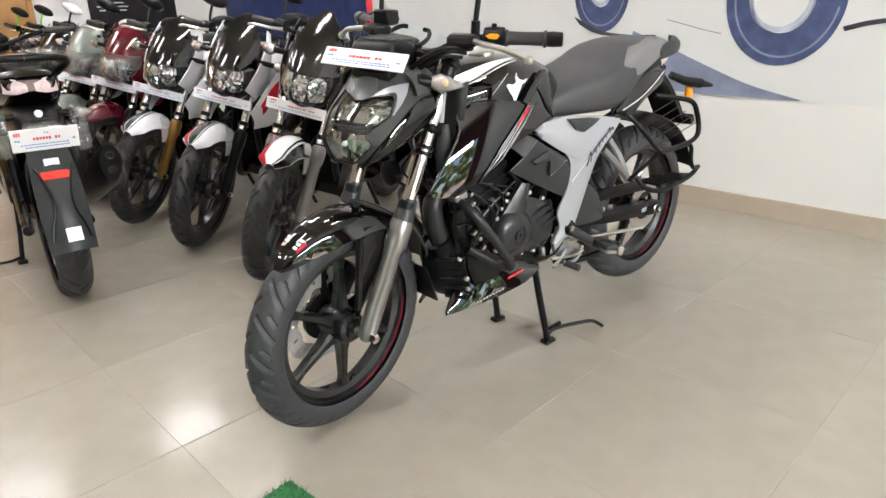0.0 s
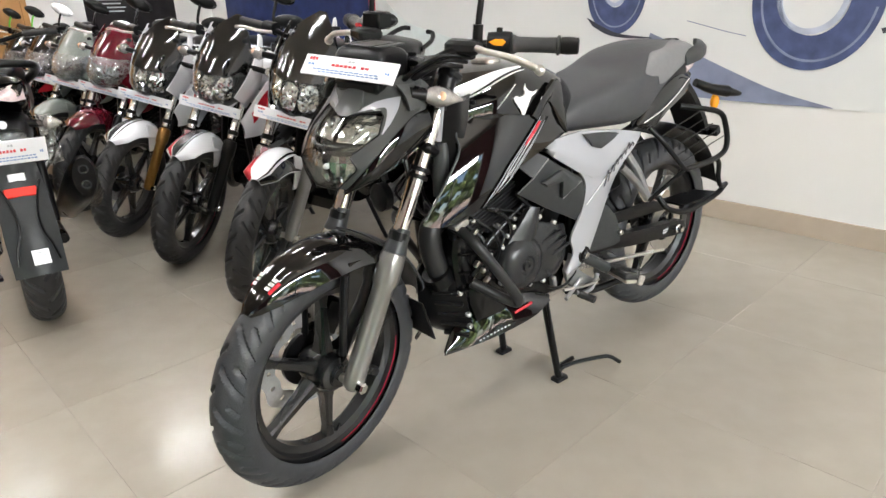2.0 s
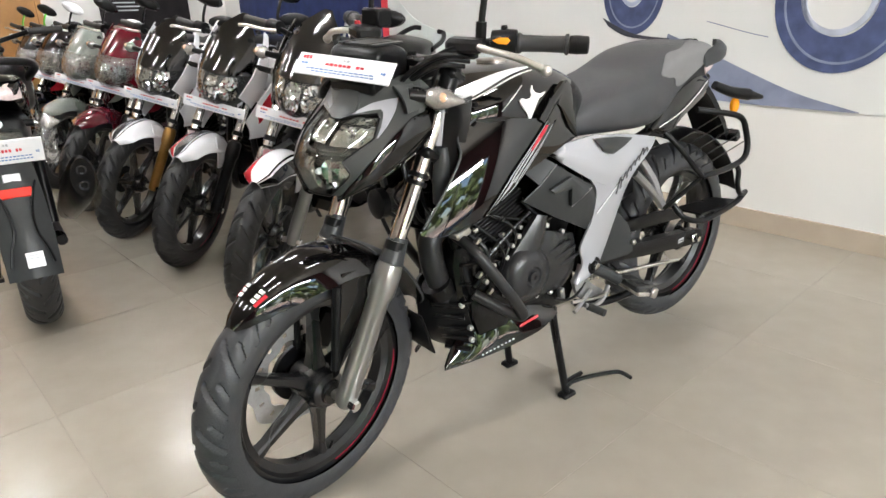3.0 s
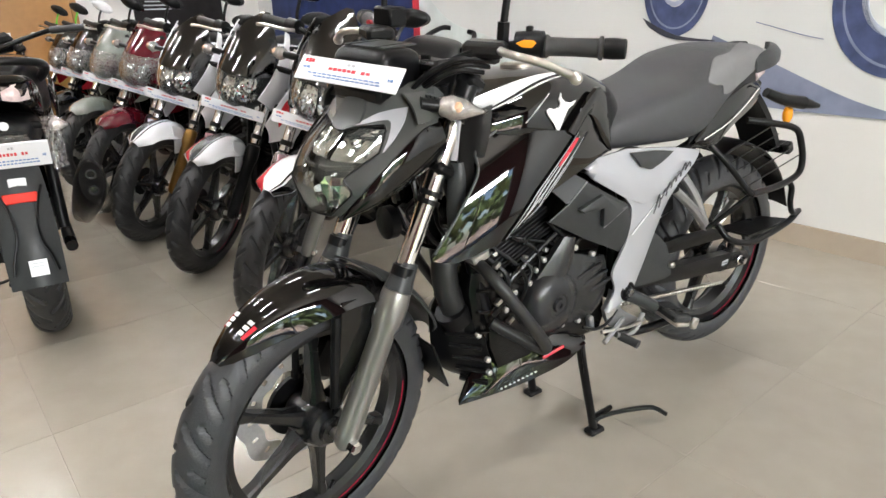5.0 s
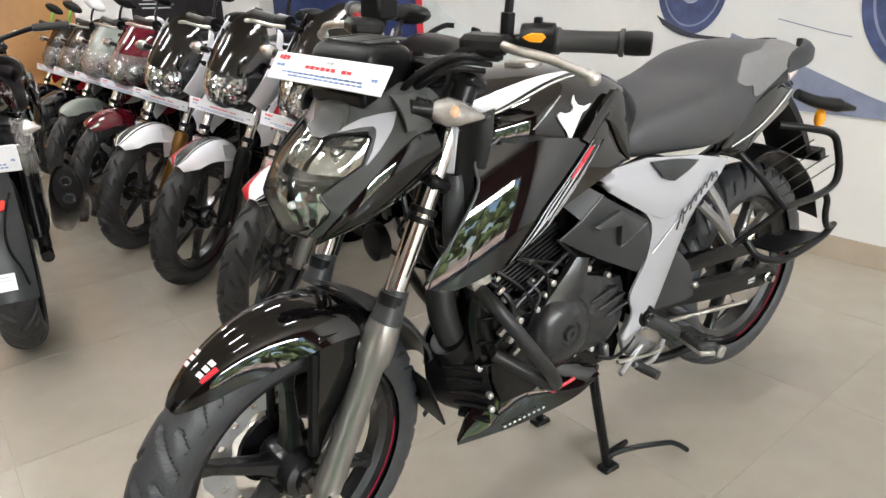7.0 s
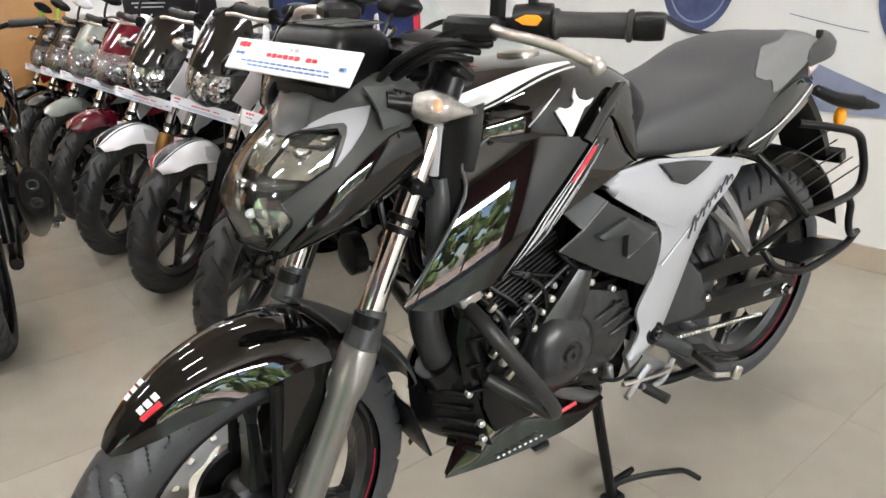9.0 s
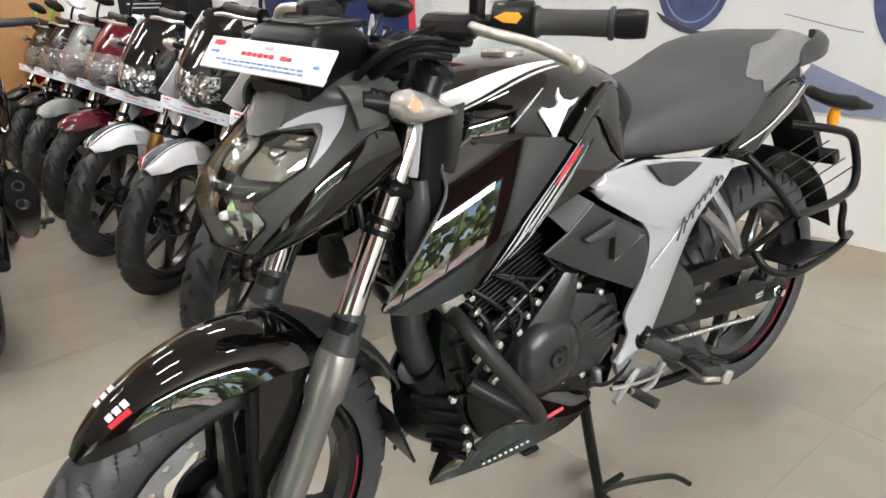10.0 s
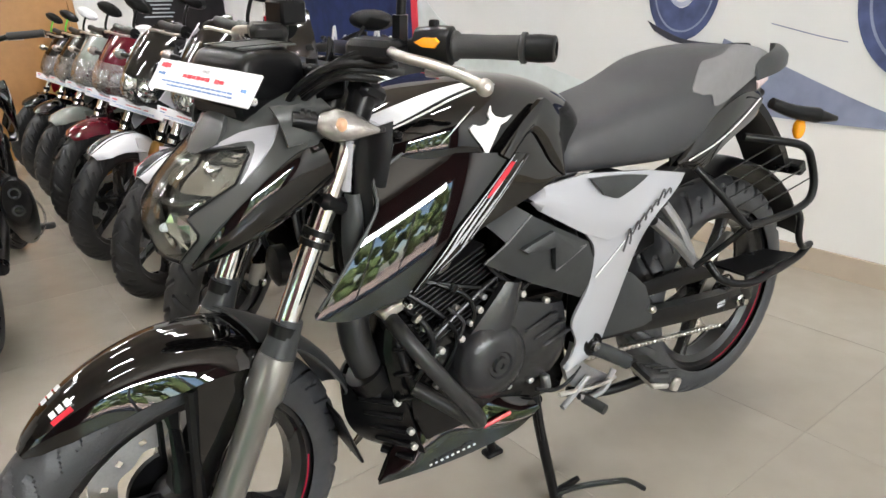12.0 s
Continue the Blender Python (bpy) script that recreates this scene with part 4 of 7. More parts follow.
part("key_tag", box((1.084, 0.062, 0.955), (0.003, 0.010, 0.030), (0, 10, 0), 0.001), STEEL, key)

# tank
TANK = smooth_spec([(0.52, 0.86, 0.78, 0.05, 0.8), (0.56, 0.895, 0.76, 0.085, 0.75), (0.62, 0.925, 0.745, 0.115, 0.72), (0.70, 0.948, 0.74, 0.140, 0.7), (0.80, 0.955, 0.745, 0.158, 0.68), (0.88, 0.945, 0.76, 0.160, 0.68), (0.95, 0.922, 0.78, 0.148, 0.7), (1.01, 0.895, 0.80, 0.115, 0.75), (1.04, 0.872, 0.82, 0.07, 0.8)], 3)
tank = part("fuel_tank", skin(bmesh.new(), ring_sections(TANK, 36)), GLOSS_BLACK, moto, "glossy black fuel tank")
def on_tank(x, ang, lift=0.002):
    """A point of the tank's skin: ang in degrees from the left side (0) to the top (90)."""
    for a, b in zip(TANK, TANK[1:]):
        if a[0] <= x <= b[0]:
            f = (x - a[0]) / (b[0] - a[0])
            _, zt, zb, w, sq = [p + (q - p) * f for p, q in zip(a, b)]
            break
    c, s = math.cos(radians(ang)), math.sin(radians(ang))
    return Vector((x, math.copysign(abs(c) ** sq, c) * (w + lift), (zt + zb) / 2 + ((zt - zb) / 2 + lift) * math.copysign(abs(s) ** sq, s)))
def tank_strip(rows, material, name="decal", label="", lift=0.002, cols=4):
    loops = []
    for x, a0, a1 in smooth_spec(rows, 4):
        row = [on_tank(x, a0 + (a1 - a0) * i / cols, lift) for i in range(cols + 1)]
        loops.append(row + [on_tank(x, a0 + (a1 - a0) * i / cols, 0.0) for i in range(cols, -1, -1)])
    return part(name, skin(bmesh.new(), loops), material, tank, label)
for flip in (lambda a: a, lambda a: 180 - a):
    tank_strip([(x, flip(a), flip(b)) for x, a, b in ((1.025, 34, 70), (0.97, 38, 66), (0.91, 44, 62), (0.85, 50, 60), (0.78, 56, 59))], WHITE, "white_tank_stripe", "white stripe along the tank top")
    tank_strip([(x, flip(a), flip(b)) for x, a, b in ((1.0, 30, 32), (0.92, 37, 39), (0.85, 44, 46), (0.78, 50, 51))], DECAL_WHITE)

def tank_side(x, z, s, lift):
    for a, b in zip(TANK, TANK[1:]):
        if a[0] <= x <= b[0]:
            f = (x - a[0]) / (b[0] - a[0])
            _, zt, zb, w, sq = [p + (q - p) * f for p, q in zip(a, b)]
    v = min(0.98, abs((z - (zt + zb) / 2) / ((zt - zb) / 2))) ** (1 / sq)
    return Vector((x, (w * (1 - v * v) ** (sq / 2) + lift) * s, z))
BADGE = [(0.815, 0.910), (0.818, 0.902), (0.812, 0.894), (0.792, 0.889), (0.774, 0.892), (0.787, 0.884), (0.802, 0.880), (0.814, 0.870), (0.823, 0.859), (0.828, 0.851), (0.832, 0.835), (0.837, 0.839), (0.839, 0.855), (0.845, 0.863), (0.848, 0.857), (0.853, 0.863), (0.861, 0.873), (0.865, 0.881), (0.856, 0.886), (0.843, 0.882), (0.83, 0.884), (0.824, 0.890), (0.826, 0.898)]
SPEAR = [(0.915, 0.863), (0.882, 0.889), (0.846, 0.912), (0.880, 0.892)]
for s in (1, -1):
    for name, outline, label in (("tank_badge", BADGE, "white leaping badge on the tank"), ("decal", SPEAR, "")):
        bm = bmesh.new()
        top = [bm.verts.new(tank_side(x, z, s, 0.0035)) for x, z in outline]
        low = [bm.verts.new(tank_side(x, z, s, 0.0)) for x, z in outline]
        bm.faces.new(top)
        for q in range(len(top)):
            r = (q + 1) % len(top)
            bm.faces.new((top[q], low[q], low[r], top[r]))
        bmesh.ops.triangulate(bm, faces=bm.faces[:], ngon_method="EAR_CLIP")
        part(name, bm, DECAL_WHITE, tank, label)
part("filler_cap", turn([(0, 0.001), (0.0, 0.036), (0.006, 0.036), (0.009, 0.03), (0.009, 0.001)], (0.80, 0, 0.953), 24, "z"), STEEL, tank)

for s in (1, -1):
    # shroud blade beside the tank
    SH_A = [(1.1405, 0.637), (1.087, 0.702), (1.029, 0.777), (1.021, 0.823), (0.972, 0.853), (0.888, 0.846), (0.787, 0.834)]
    SH_B = [(1.1405, 0.632), (1.118, 0.625), (1.088, 0.623), (1.0355, 0.636), (0.998, 0.648), (0.933, 0.706), (0.785, 0.832)]
    A2, B2 = curve([(x, 0, z) for x, z in SH_A], 6), curve([(x, 0, z) for x, z in SH_B], 6)
    def dome(x, z, lift=0.0):
        u, n = -0.75 * (x - 0.97) + 0.66 * (z - 0.72), 0.66 * (x - 0.97) + 0.75 * (z - 0.72)
        return Vector((x, s * (0.186 + lift - 1.7 * (n + 0.065) ** 2 - 0.38 * u * u), z))
    loops = []
    for p, q in zip(A2, B2):
        row = [p.lerp(q, i / 14) for i in range(15)]
        loops.append([dome(v.x, v.z) for v in row] + [dome(v.x, v.z, -0.006) for v in reversed(row)])
    sh = part("tank_shroud", skin(bmesh.new(), loops), GLOSS_BLACK, moto, "glossy black tank shroud")
    part("shroud_edge", tube([dome(x, z, 0.001) for x, z in ((1.135, 0.645), (1.087, 0.703), (1.029, 0.778), (1.021, 0.823), (0.972, 0.854))], 0.003, 6, 4), GREY_PLASTIC, sh)
    FIN_A = curve([(0.997, 0, 0.647), (0.934, 0, 0.707), (0.898, 0, 0.742), (0.782, 0, 0.834)], 6)
    FIN_B = curve([(0.989, 0, 0.644), (0.907, 0, 0.687), (0.858, 0, 0.726), (0.739, 0, 0.824)], 6)
    def on_fin(f, g, lift=0.0):
        k = min(len(FIN_A) - 2, int(f * (len(FIN_A) - 1)))
        h = f * (len(FIN_A) - 1) - k
        v = FIN_A[k].lerp(FIN_A[k + 1], h).lerp(FIN_B[k].lerp(FIN_B[k + 1], h), g)
        return dome(v.x, v.z, 0.005 + lift - 0.010 * g * g)
    loops = []
    for i in range(19):
        loops.append([on_fin(i / 18, j / 6) for j in range(7)] + [on_fin(i / 18, j / 6, -0.006) for j in range(6, -1, -1)])
    st = part("shroud_fin", skin(bmesh.new(), loops), GLOSS_BLACK, sh, "glossy black fin with white streaks")
    for f0, g0, f1, g1, w in ((0.02, 0.05, 0.99, 0.04, 0.05), (0.25, 0.30, 0.85, 0.16, 0.09), (0.12, 0.32, 0.62, 0.42, 0.10), (0.45, 0.55, 0.97, 0.30, 0.10), (0.40, 0.78, 0.80, 0.66, 0.09), (0.66, 0.78, 0.97, 0.72, 0.07), (0.20, 0.70, 0.52, 0.88, 0.07), (0.55, 0.93, 0.86, 0.92, 0.06)):
        loops = []
        for q in range(9):
            k = q / 8
            f, g, h = f0 + (f1 - f0) * k, g0 + (g1 - g0) * k, 0.5 * w * math.sin(math.pi * min(0.98, 0.02 + k)) ** 0.6 + 0.002
            loops.append([on_fin(f, g - h, 0.0008), on_fin(f, g + h, 0.0008), on_fin(f, g + h, -0.0006), on_fin(f, g - h, -0.0006)])
        part("decal", skin(bmesh.new(), loops), PRINT_GREY, st)
    part("decal", skin(bmesh.new(), [[on_fin(f, g, 0.0012), on_fin(f, h, 0.0012), on_fin(f, h, -0.0006), on_fin(f, g, -0.0006)] for f, g, h in ((0.80, 0.16, 0.26), (0.86, 0.10, 0.34), (0.91, 0.08, 0.36), (0.96, 0.10, 0.30))]), RED, st)
    # gloss trim between tank and seat
    part("tank_trim", shell(mirrored([(0.79, 0.166, 0.824), (0.768, 0.161, 0.848), (0.745, 0.155, 0.862), (0.724, 0.149, 0.860), (0.697, 0.141, 0.832), (0.672, 0.135, 0.800), (0.639, 0.130, 0.768)], s), mirrored([(0.855, 0.168, 0.716), (0.822, 0.162, 0.723), (0.79, 0.157, 0.731), (0.755, 0.152, 0.740), (0.72, 0.147, 0.748), (0.68, 0.140, 0.757), (0.640, 0.131, 0.765)], s), 0.004 * s, 0.005 * s, (0, 1, 0), 5, 8), GLOSS_BLACK, moto)
    # rounded black arch that runs down to the seat
    part("knee_trim", shell(mirrored([(0.813, 0.172, 0.836), (0.772, 0.166, 0.872), (0.728, 0.156, 0.900), (0.698, 0.148, 0.911), (0.664, 0.140, 0.882), (0.644, 0.134, 0.842), (0.631, 0.130, 0.764)], s), mirrored([(0.79, 0.171, 0.822), (0.766, 0.166, 0.845), (0.745, 0.160, 0.858), (0.726, 0.154, 0.857), (0.699, 0.146, 0.830), (0.674, 0.140, 0.799), (0.638, 0.133, 0.767)], s), 0.004 * s, 0.010 * s, (0, 1, 0), 6, 5), GLOSS_BLACK, moto)
    # black inner duct beside the fork
    part("duct_panel", shell(mirrored([(1.040, 0.112, 0.888), (1.045, 0.114, 0.82), (1.050, 0.112, 0.76), (1.055, 0.105, 0.70)], s), mirrored([(0.990, 0.148, 0.905), (0.998, 0.148, 0.85), (1.012, 0.142, 0.79), (1.020, 0.135, 0.74)], s), 0.005 * s, 0.006 * s, (0.3, 1, 0) if s > 0 else (-0.3, 1, 0), 5, 5), MATTE_BLACK, moto)
    part("duct_scoop", shell(mirrored([(1.058, 0.104, 0.80), (1.066, 0.106, 0.77), (1.070, 0.104, 0.72), (1.066, 0.098, 0.675)], s), mirrored([(1.040, 0.122, 0.80), (1.042, 0.130, 0.77), (1.044, 0.128, 0.72), (1.046, 0.116, 0.675)], s), 0.010 * s, 0.006 * s, (0.6, 1, 0) if s > 0 else (-0.6, 1, 0), 5, 5), GREY_PLASTIC, moto, "charcoal air scoop beside the fork")
    part("white_strut", shell(mirrored([(1.056, 0.110, 0.892), (1.062, 0.112, 0.805)], s), mirrored([(1.042, 0.122, 0.892), (1.054, 0.120, 0.805)], s), 0.004 * s, 0.006 * s, (0, 1, 0), 3, 3, smooth=False), SILVER, moto)
    bolt(moto, (0.985, 0.151 * s, 0.885), 0.006, "y", 0.006, MATTE_BLACK)
    # side panel: white wing with a leg down to the foot peg
    wing = part("side_panel", shell(mirrored([(0.722, 0.140, 0.738), (0.693, 0.142, 0.757), (0.589, 0.142, 0.764), (0.413, 0.136, 0.743), (0.285, 0.130, 0.717)], s), mirrored([(0.721, 0.142, 0.732), (0.708, 0.150, 0.715), (0.604, 0.160, 0.654), (0.547, 0.165, 0.631), (0.441, 0.155, 0.634)], s), 0.010 * s, 0.006 * s, (0, 1, 0), 5, 7, power=0.8, smooth=False), SILVER, moto, "silver-white side panel", sharp=20)
    part("side_panel_leg", shell(mirrored([(0.602, 0.158, 0.655), (0.575, 0.157, 0.615), (0.583, 0.153, 0.542), (0.616, 0.146, 0.47), (0.601, 0.143, 0.417), (0.627, 0.138, 0.366)], s), mirrored([(0.287, 0.131, 0.718), (0.374, 0.142, 0.654), (0.438, 0.146, 0.593), (0.508, 0.142, 0.444), (0.546, 0.140, 0.379), (0.617, 0.138, 0.358)], s), 0.008 * s, 0.006 * s, (0, 1, 0), 5, 6), SILVER, wing, "silver-white lower arm of the side panel")
    # light along the panel's crease, put in as a thin white bead
    part("panel_crease_glint", tube(mirrored([(0.575, 0.162, 0.560), (0.50, 0.161, 0.615), (0.43, 0.157, 0.668)], s), 0.0016, 6), WHITE, wing)
    part("panel_inset", shell(mirrored([(0.592, 0.156, 0.757), (0.50, 0.155, 0.750), (0.425, 0.150, 0.737)], s), mirrored([(0.561, 0.163, 0.722), (0.535, 0.163, 0.712), (0.520, 0.162, 0.709)], s), 0.004 * s, 0.006 * s, (0, 1, 0), 3, 4), GREY_PLASTIC, wing)
    # model script as plain slanted strokes
    for i, (x, y, z, h) in enumerate(((0.497, 0.166, 0.619, 0.045), (0.474, 0.166, 0.640, 0.024), (0.455, 0.165, 0.655, 0.020), (0.437, 0.164, 0.667, 0.018), (0.417, 0.162, 0.677, 0.018), (0.396, 0.160, 0.690, 0.026), (0.374, 0.157, 0.694, 0.016))):
        part("script_stroke", tube(mirrored([(x + 0.008, y, z - h * 0.45), (x, y, z), (x - 0.010, y - 0.001, z + h * 0.5), (x - 0.014, y - 0.001, z + h * 0.1), (x - 0.010, y, z - h * 0.2)], s), 0.0019, 5, 3), DECAL_GREY, wing)
    # charcoal air box cover
    ab = part("airbox_cover", shell(mirrored([(0.783, 0.150, 0.673), (0.737, 0.158, 0.716), (0.671, 0.162, 0.679), (0.595, 0.160, 0.638), (0.575, 0.155, 0.597)], s), mirrored([(0.816, 0.128, 0.635), (0.776, 0.134, 0.611), (0.708, 0.138, 0.573), (0.645, 0.140, 0.542), (0.585, 0.140, 0.512)], s), 0.006 * s, 0.006 * s, (0, 1, 0), 5, 7, power=0.7, smooth=False), GREY_PLASTIC, moto, "charcoal plastic air box cover", sharp=20)
    part("airbox_front", shell(mirrored([(0.813, 0.118, 0.709), (0.759, 0.140, 0.734)], s), mirrored([(0.785, 0.152, 0.673), (0.736, 0.160, 0.717)], s), 0.001 * s, 0.006 * s, (0, 1, 0), 3, 3, smooth=False), GREY_PLASTIC, ab)
    # highlight along the cover's front edge, drawn as a mid grey tube
    part("airbox_front_glint", tube(mirrored([(0.816, 0.130, 0.636), (0.784, 0.153, 0.673), (0.737, 0.161, 0.717)], s), 0.002, 6, 1), SEAT_LIGHT, ab)
    part("airbox_ridge", shell(mirrored([(0.757, 0.163, 0.657), (0.694, 0.172, 0.681), (0.612, 0.168, 0.638)], s), mirrored([(0.740, 0.163, 0.645), (0.690, 0.172, 0.650), (0.682, 0.166, 0.603)], s), 0.004 * s, 0.010 * s, (0, 1, 0), 3, 4, smooth=False), GREY_PLASTIC, ab, sharp=20)
    # lit edge of the raised ridge, put in as a paler tube
    part("airbox_edge_glint", tube(mirrored([(0.625, 0.168, 0.636), (0.610, 0.169, 0.637), (0.682, 0.166, 0.602)], s), 0.0018, 5, 1), SEAT_LIGHT, ab)
    # tail
    part("tail_rail", shell(mirrored([(0.33, 0.122, 0.765), (0.225, 0.122, 0.845), (0.105, 0.112, 0.888), (-0.01, 0.09, 0.906)], s), mirrored([(0.33, 0.124, 0.735), (0.225, 0.126, 0.80), (0.105, 0.116, 0.845), (-0.01, 0.094, 0.845)], s), 0.004 * s, 0.006 * s, (0, 1, 0), 4, 4), MATTE_BLACK, moto)
    tl = part("tail_panel", shell(mirrored([(0.315, 0.128, 0.746), (0.225, 0.130, 0.815), (0.105, 0.121, 0.860), (0.012, 0.104, 0.860), (-0.004, 0.102, 0.848)], s), mirrored([(0.318, 0.130, 0.736), (0.243, 0.138, 0.721), (0.149, 0.131, 0.764), (0.022, 0.112, 0.806), (-0.002, 0.104, 0.838)], s), 0.006 * s, 0.006 * s, (0, 1, 0), 6, 8), GLOSS_BLACK, moto, "glossy black tail panel")
    part("tail_line", tube(mirrored([(0.29, 0.141, 0.745), (0.20, 0.142, 0.772), (0.11, 0.134, 0.808), (0.02, 0.117, 0.846)], s), 0.0018, 6), DECAL_WHITE, tl)
    part("tail_lamp_side", shell(mirrored([(0.02, 0.102, 0.884), (-0.03, 0.092, 0.905)], s), mirrored([(0.014, 0.103, 0.864), (-0.039, 0.093, 0.880)], s), 0.004 * s, 0.006 * s, (0, 1, 0), 2, 3, smooth=False), RED_LENS if s < 0 else TAIL_LENS, tl, "tail lamp end")

# seat: one long stepped pad, lighter on the pillion side bolsters
SEAT = smooth_spec([(0.635, 0.80, 0.755, 0.09, 0.7), (0.60, 0.835, 0.752, 0.118, 0.55), (0.50, 0.865, 0.748, 0.135, 0.5), (0.42, 0.885, 0.745, 0.148, 0.5), (0.34, 0.905, 0.742, 0.150, 0.5), (0.27, 0.935, 0.75, 0.142, 0.5), (0.20, 0.958, 0.79, 0.132, 0.5), (0.12, 0.966, 0.83, 0.120, 0.5), (0.03, 0.964, 0.87, 0.102, 0.5), (-0.05, 0.950, 0.90, 0.08, 0.55), (-0.085, 0.932, 0.915, 0.055, 0.7)], 3)
seat = part("seat", skin(bmesh.new(), ring_sections(SEAT, 32)), SEAT_DARK, moto, "two-tone grey vinyl seat")
def seat_pt(x, ang, lift=0.002):
    for a, b in zip(SEAT, SEAT[1:]):
        if b[0] <= x <= a[0]:
            f = (x - a[0]) / (b[0] - a[0])
            _, zt, zb, w, sq = [p + (q - p) * f for p, q in zip(a, b)]
            break
    c, s = math.cos(radians(ang)), math.sin(radians(ang))
    return Vector((x, math.copysign(abs(c) ** sq, c) * (w + lift), (zt + zb) / 2 + ((zt - zb) / 2 + lift) * math.copysign(abs(s) ** sq, s)))
for flip in (lambda a: a, lambda a: 180 - a):
    loops = []
    for x, a0, a1 in smooth_spec([(0.30, 20, 26), (0.27, 8, 40), (0.235, 2, 52), (0.205, -4, 46), (0.17, -8, 44), (0.12, -10, 56), (0.05, -12, 72), (-0.02, -16, 86), (-0.06, -20, 89)], 4):
        row = [seat_pt(x, flip(a0 + (a1 - a0) * i / 6)) for i in range(7)]
        loops.append(row + [seat_pt(x, flip(a0 + (a1 - a0) * i / 6), 0.0) for i in range(6, -1, -1)])
    part("seat_bolster", skin(bmesh.new(), loops), SEAT_LIGHT, seat, "lighter grey vinyl side of the seat")

# grab rail
for s in (1, -1):
    part("grab_rail", shell(mirrored([(0.04, 0.10, 0.925), (-0.04, 0.09, 0.945), (-0.11, 0.06, 0.958), (-0.135, 0.03, 0.958)], s), mirrored([(0.03, 0.110, 0.905), (-0.06, 0.108, 0.92), (-0.135, 0.08, 0.935), (-0.165, 0.03, 0.935)], s), 0.006, 0.02, (0, 0, 1), 5, 4), GREY_PLASTIC, moto, "charcoal pillion grab handle")
part("tail_lamp", skin(bmesh.new(), ring_sections(smooth_spec([(-0.02, 0.915, 0.865, 0.075, 0.6), (-0.07, 0.912, 0.868, 0.06, 0.6), (-0.115, 0.905, 0.878, 0.035, 0.6)], 3))), RED_LENS, moto, "red tail lamp")

# rear mudguard, plate holder, rear lamps
part("rear_mudguard", shell([(0.09, -0.075, 0.665), (0.0, -0.078, 0.685), (-0.12, -0.08, 0.65), (-0.24, -0.08, 0.56), (-0.31, -0.08, 0.44)], [(0.09, 0.075, 0.665), (0.0, 0.078, 0.685), (-0.12, 0.08, 0.65), (-0.24, 0.08, 0.56), (-0.31, 0.08, 0.44)], 0.012, 0.004, (-0.5, 0, 0.85), 6, 8), MATTE_BLACK, moto)
hold = part("plate_holder", shell([(-0.05, -0.05, 0.855), (-0.13, -0.055, 0.79), (-0.21, -0.06, 0.70), (-0.25, -0.06, 0.64)], [(-0.05, 0.05, 0.855), (-0.13, 0.055, 0.79), (-0.21, 0.06, 0.70), (-0.25, 0.06, 0.64)], 0.008, 0.02, (-0.7, 0, 0.7), 5, 6), MATTE_BLACK, moto, "black number plate holder")
part("holder_foot", box((-0.27, 0.03, 0.635), (0.03, 0.11, 0.035), (0, 25, 0), 0.004), MATTE_BLACK, hold)
for s in (1, -1):
    st = part("turn_indicator", tube(mirrored([(-0.14, 0.05, 0.815), (-0.20, 0.075, 0.79), (-0.27, 0.10, 0.775)], s), 0.014, 10, 3, r2=0.02), MATTE_BLACK, moto, "amber rear indicator on a black stalk")
    part("indicator_cap", tube(mirrored([(-0.27, 0.10, 0.775), (-0.30, 0.112, 0.768), (-0.325, 0.12, 0.763)], s), 0.017, 12, 3, r2=0.007), MATTE_BLACK, st)
    bm = bmesh.new()
    bmesh.ops.create_uvsphere(bm, u_segments=16, v_segments=12, radius=0.024, matrix=Matrix.Translation((-0.262, 0.062 * s, 0.738)) @ Matrix.Diagonal((0.8, 0.6, 1.15, 1)))
    part("lens", bm, ORANGE, st, "amber lens")

CRASH_BLACK = mat("black_powder_coat", (0.018, 0.0178, 0.018), 0.36, bump=0.0002, bump_scale=700, spec=0.35)
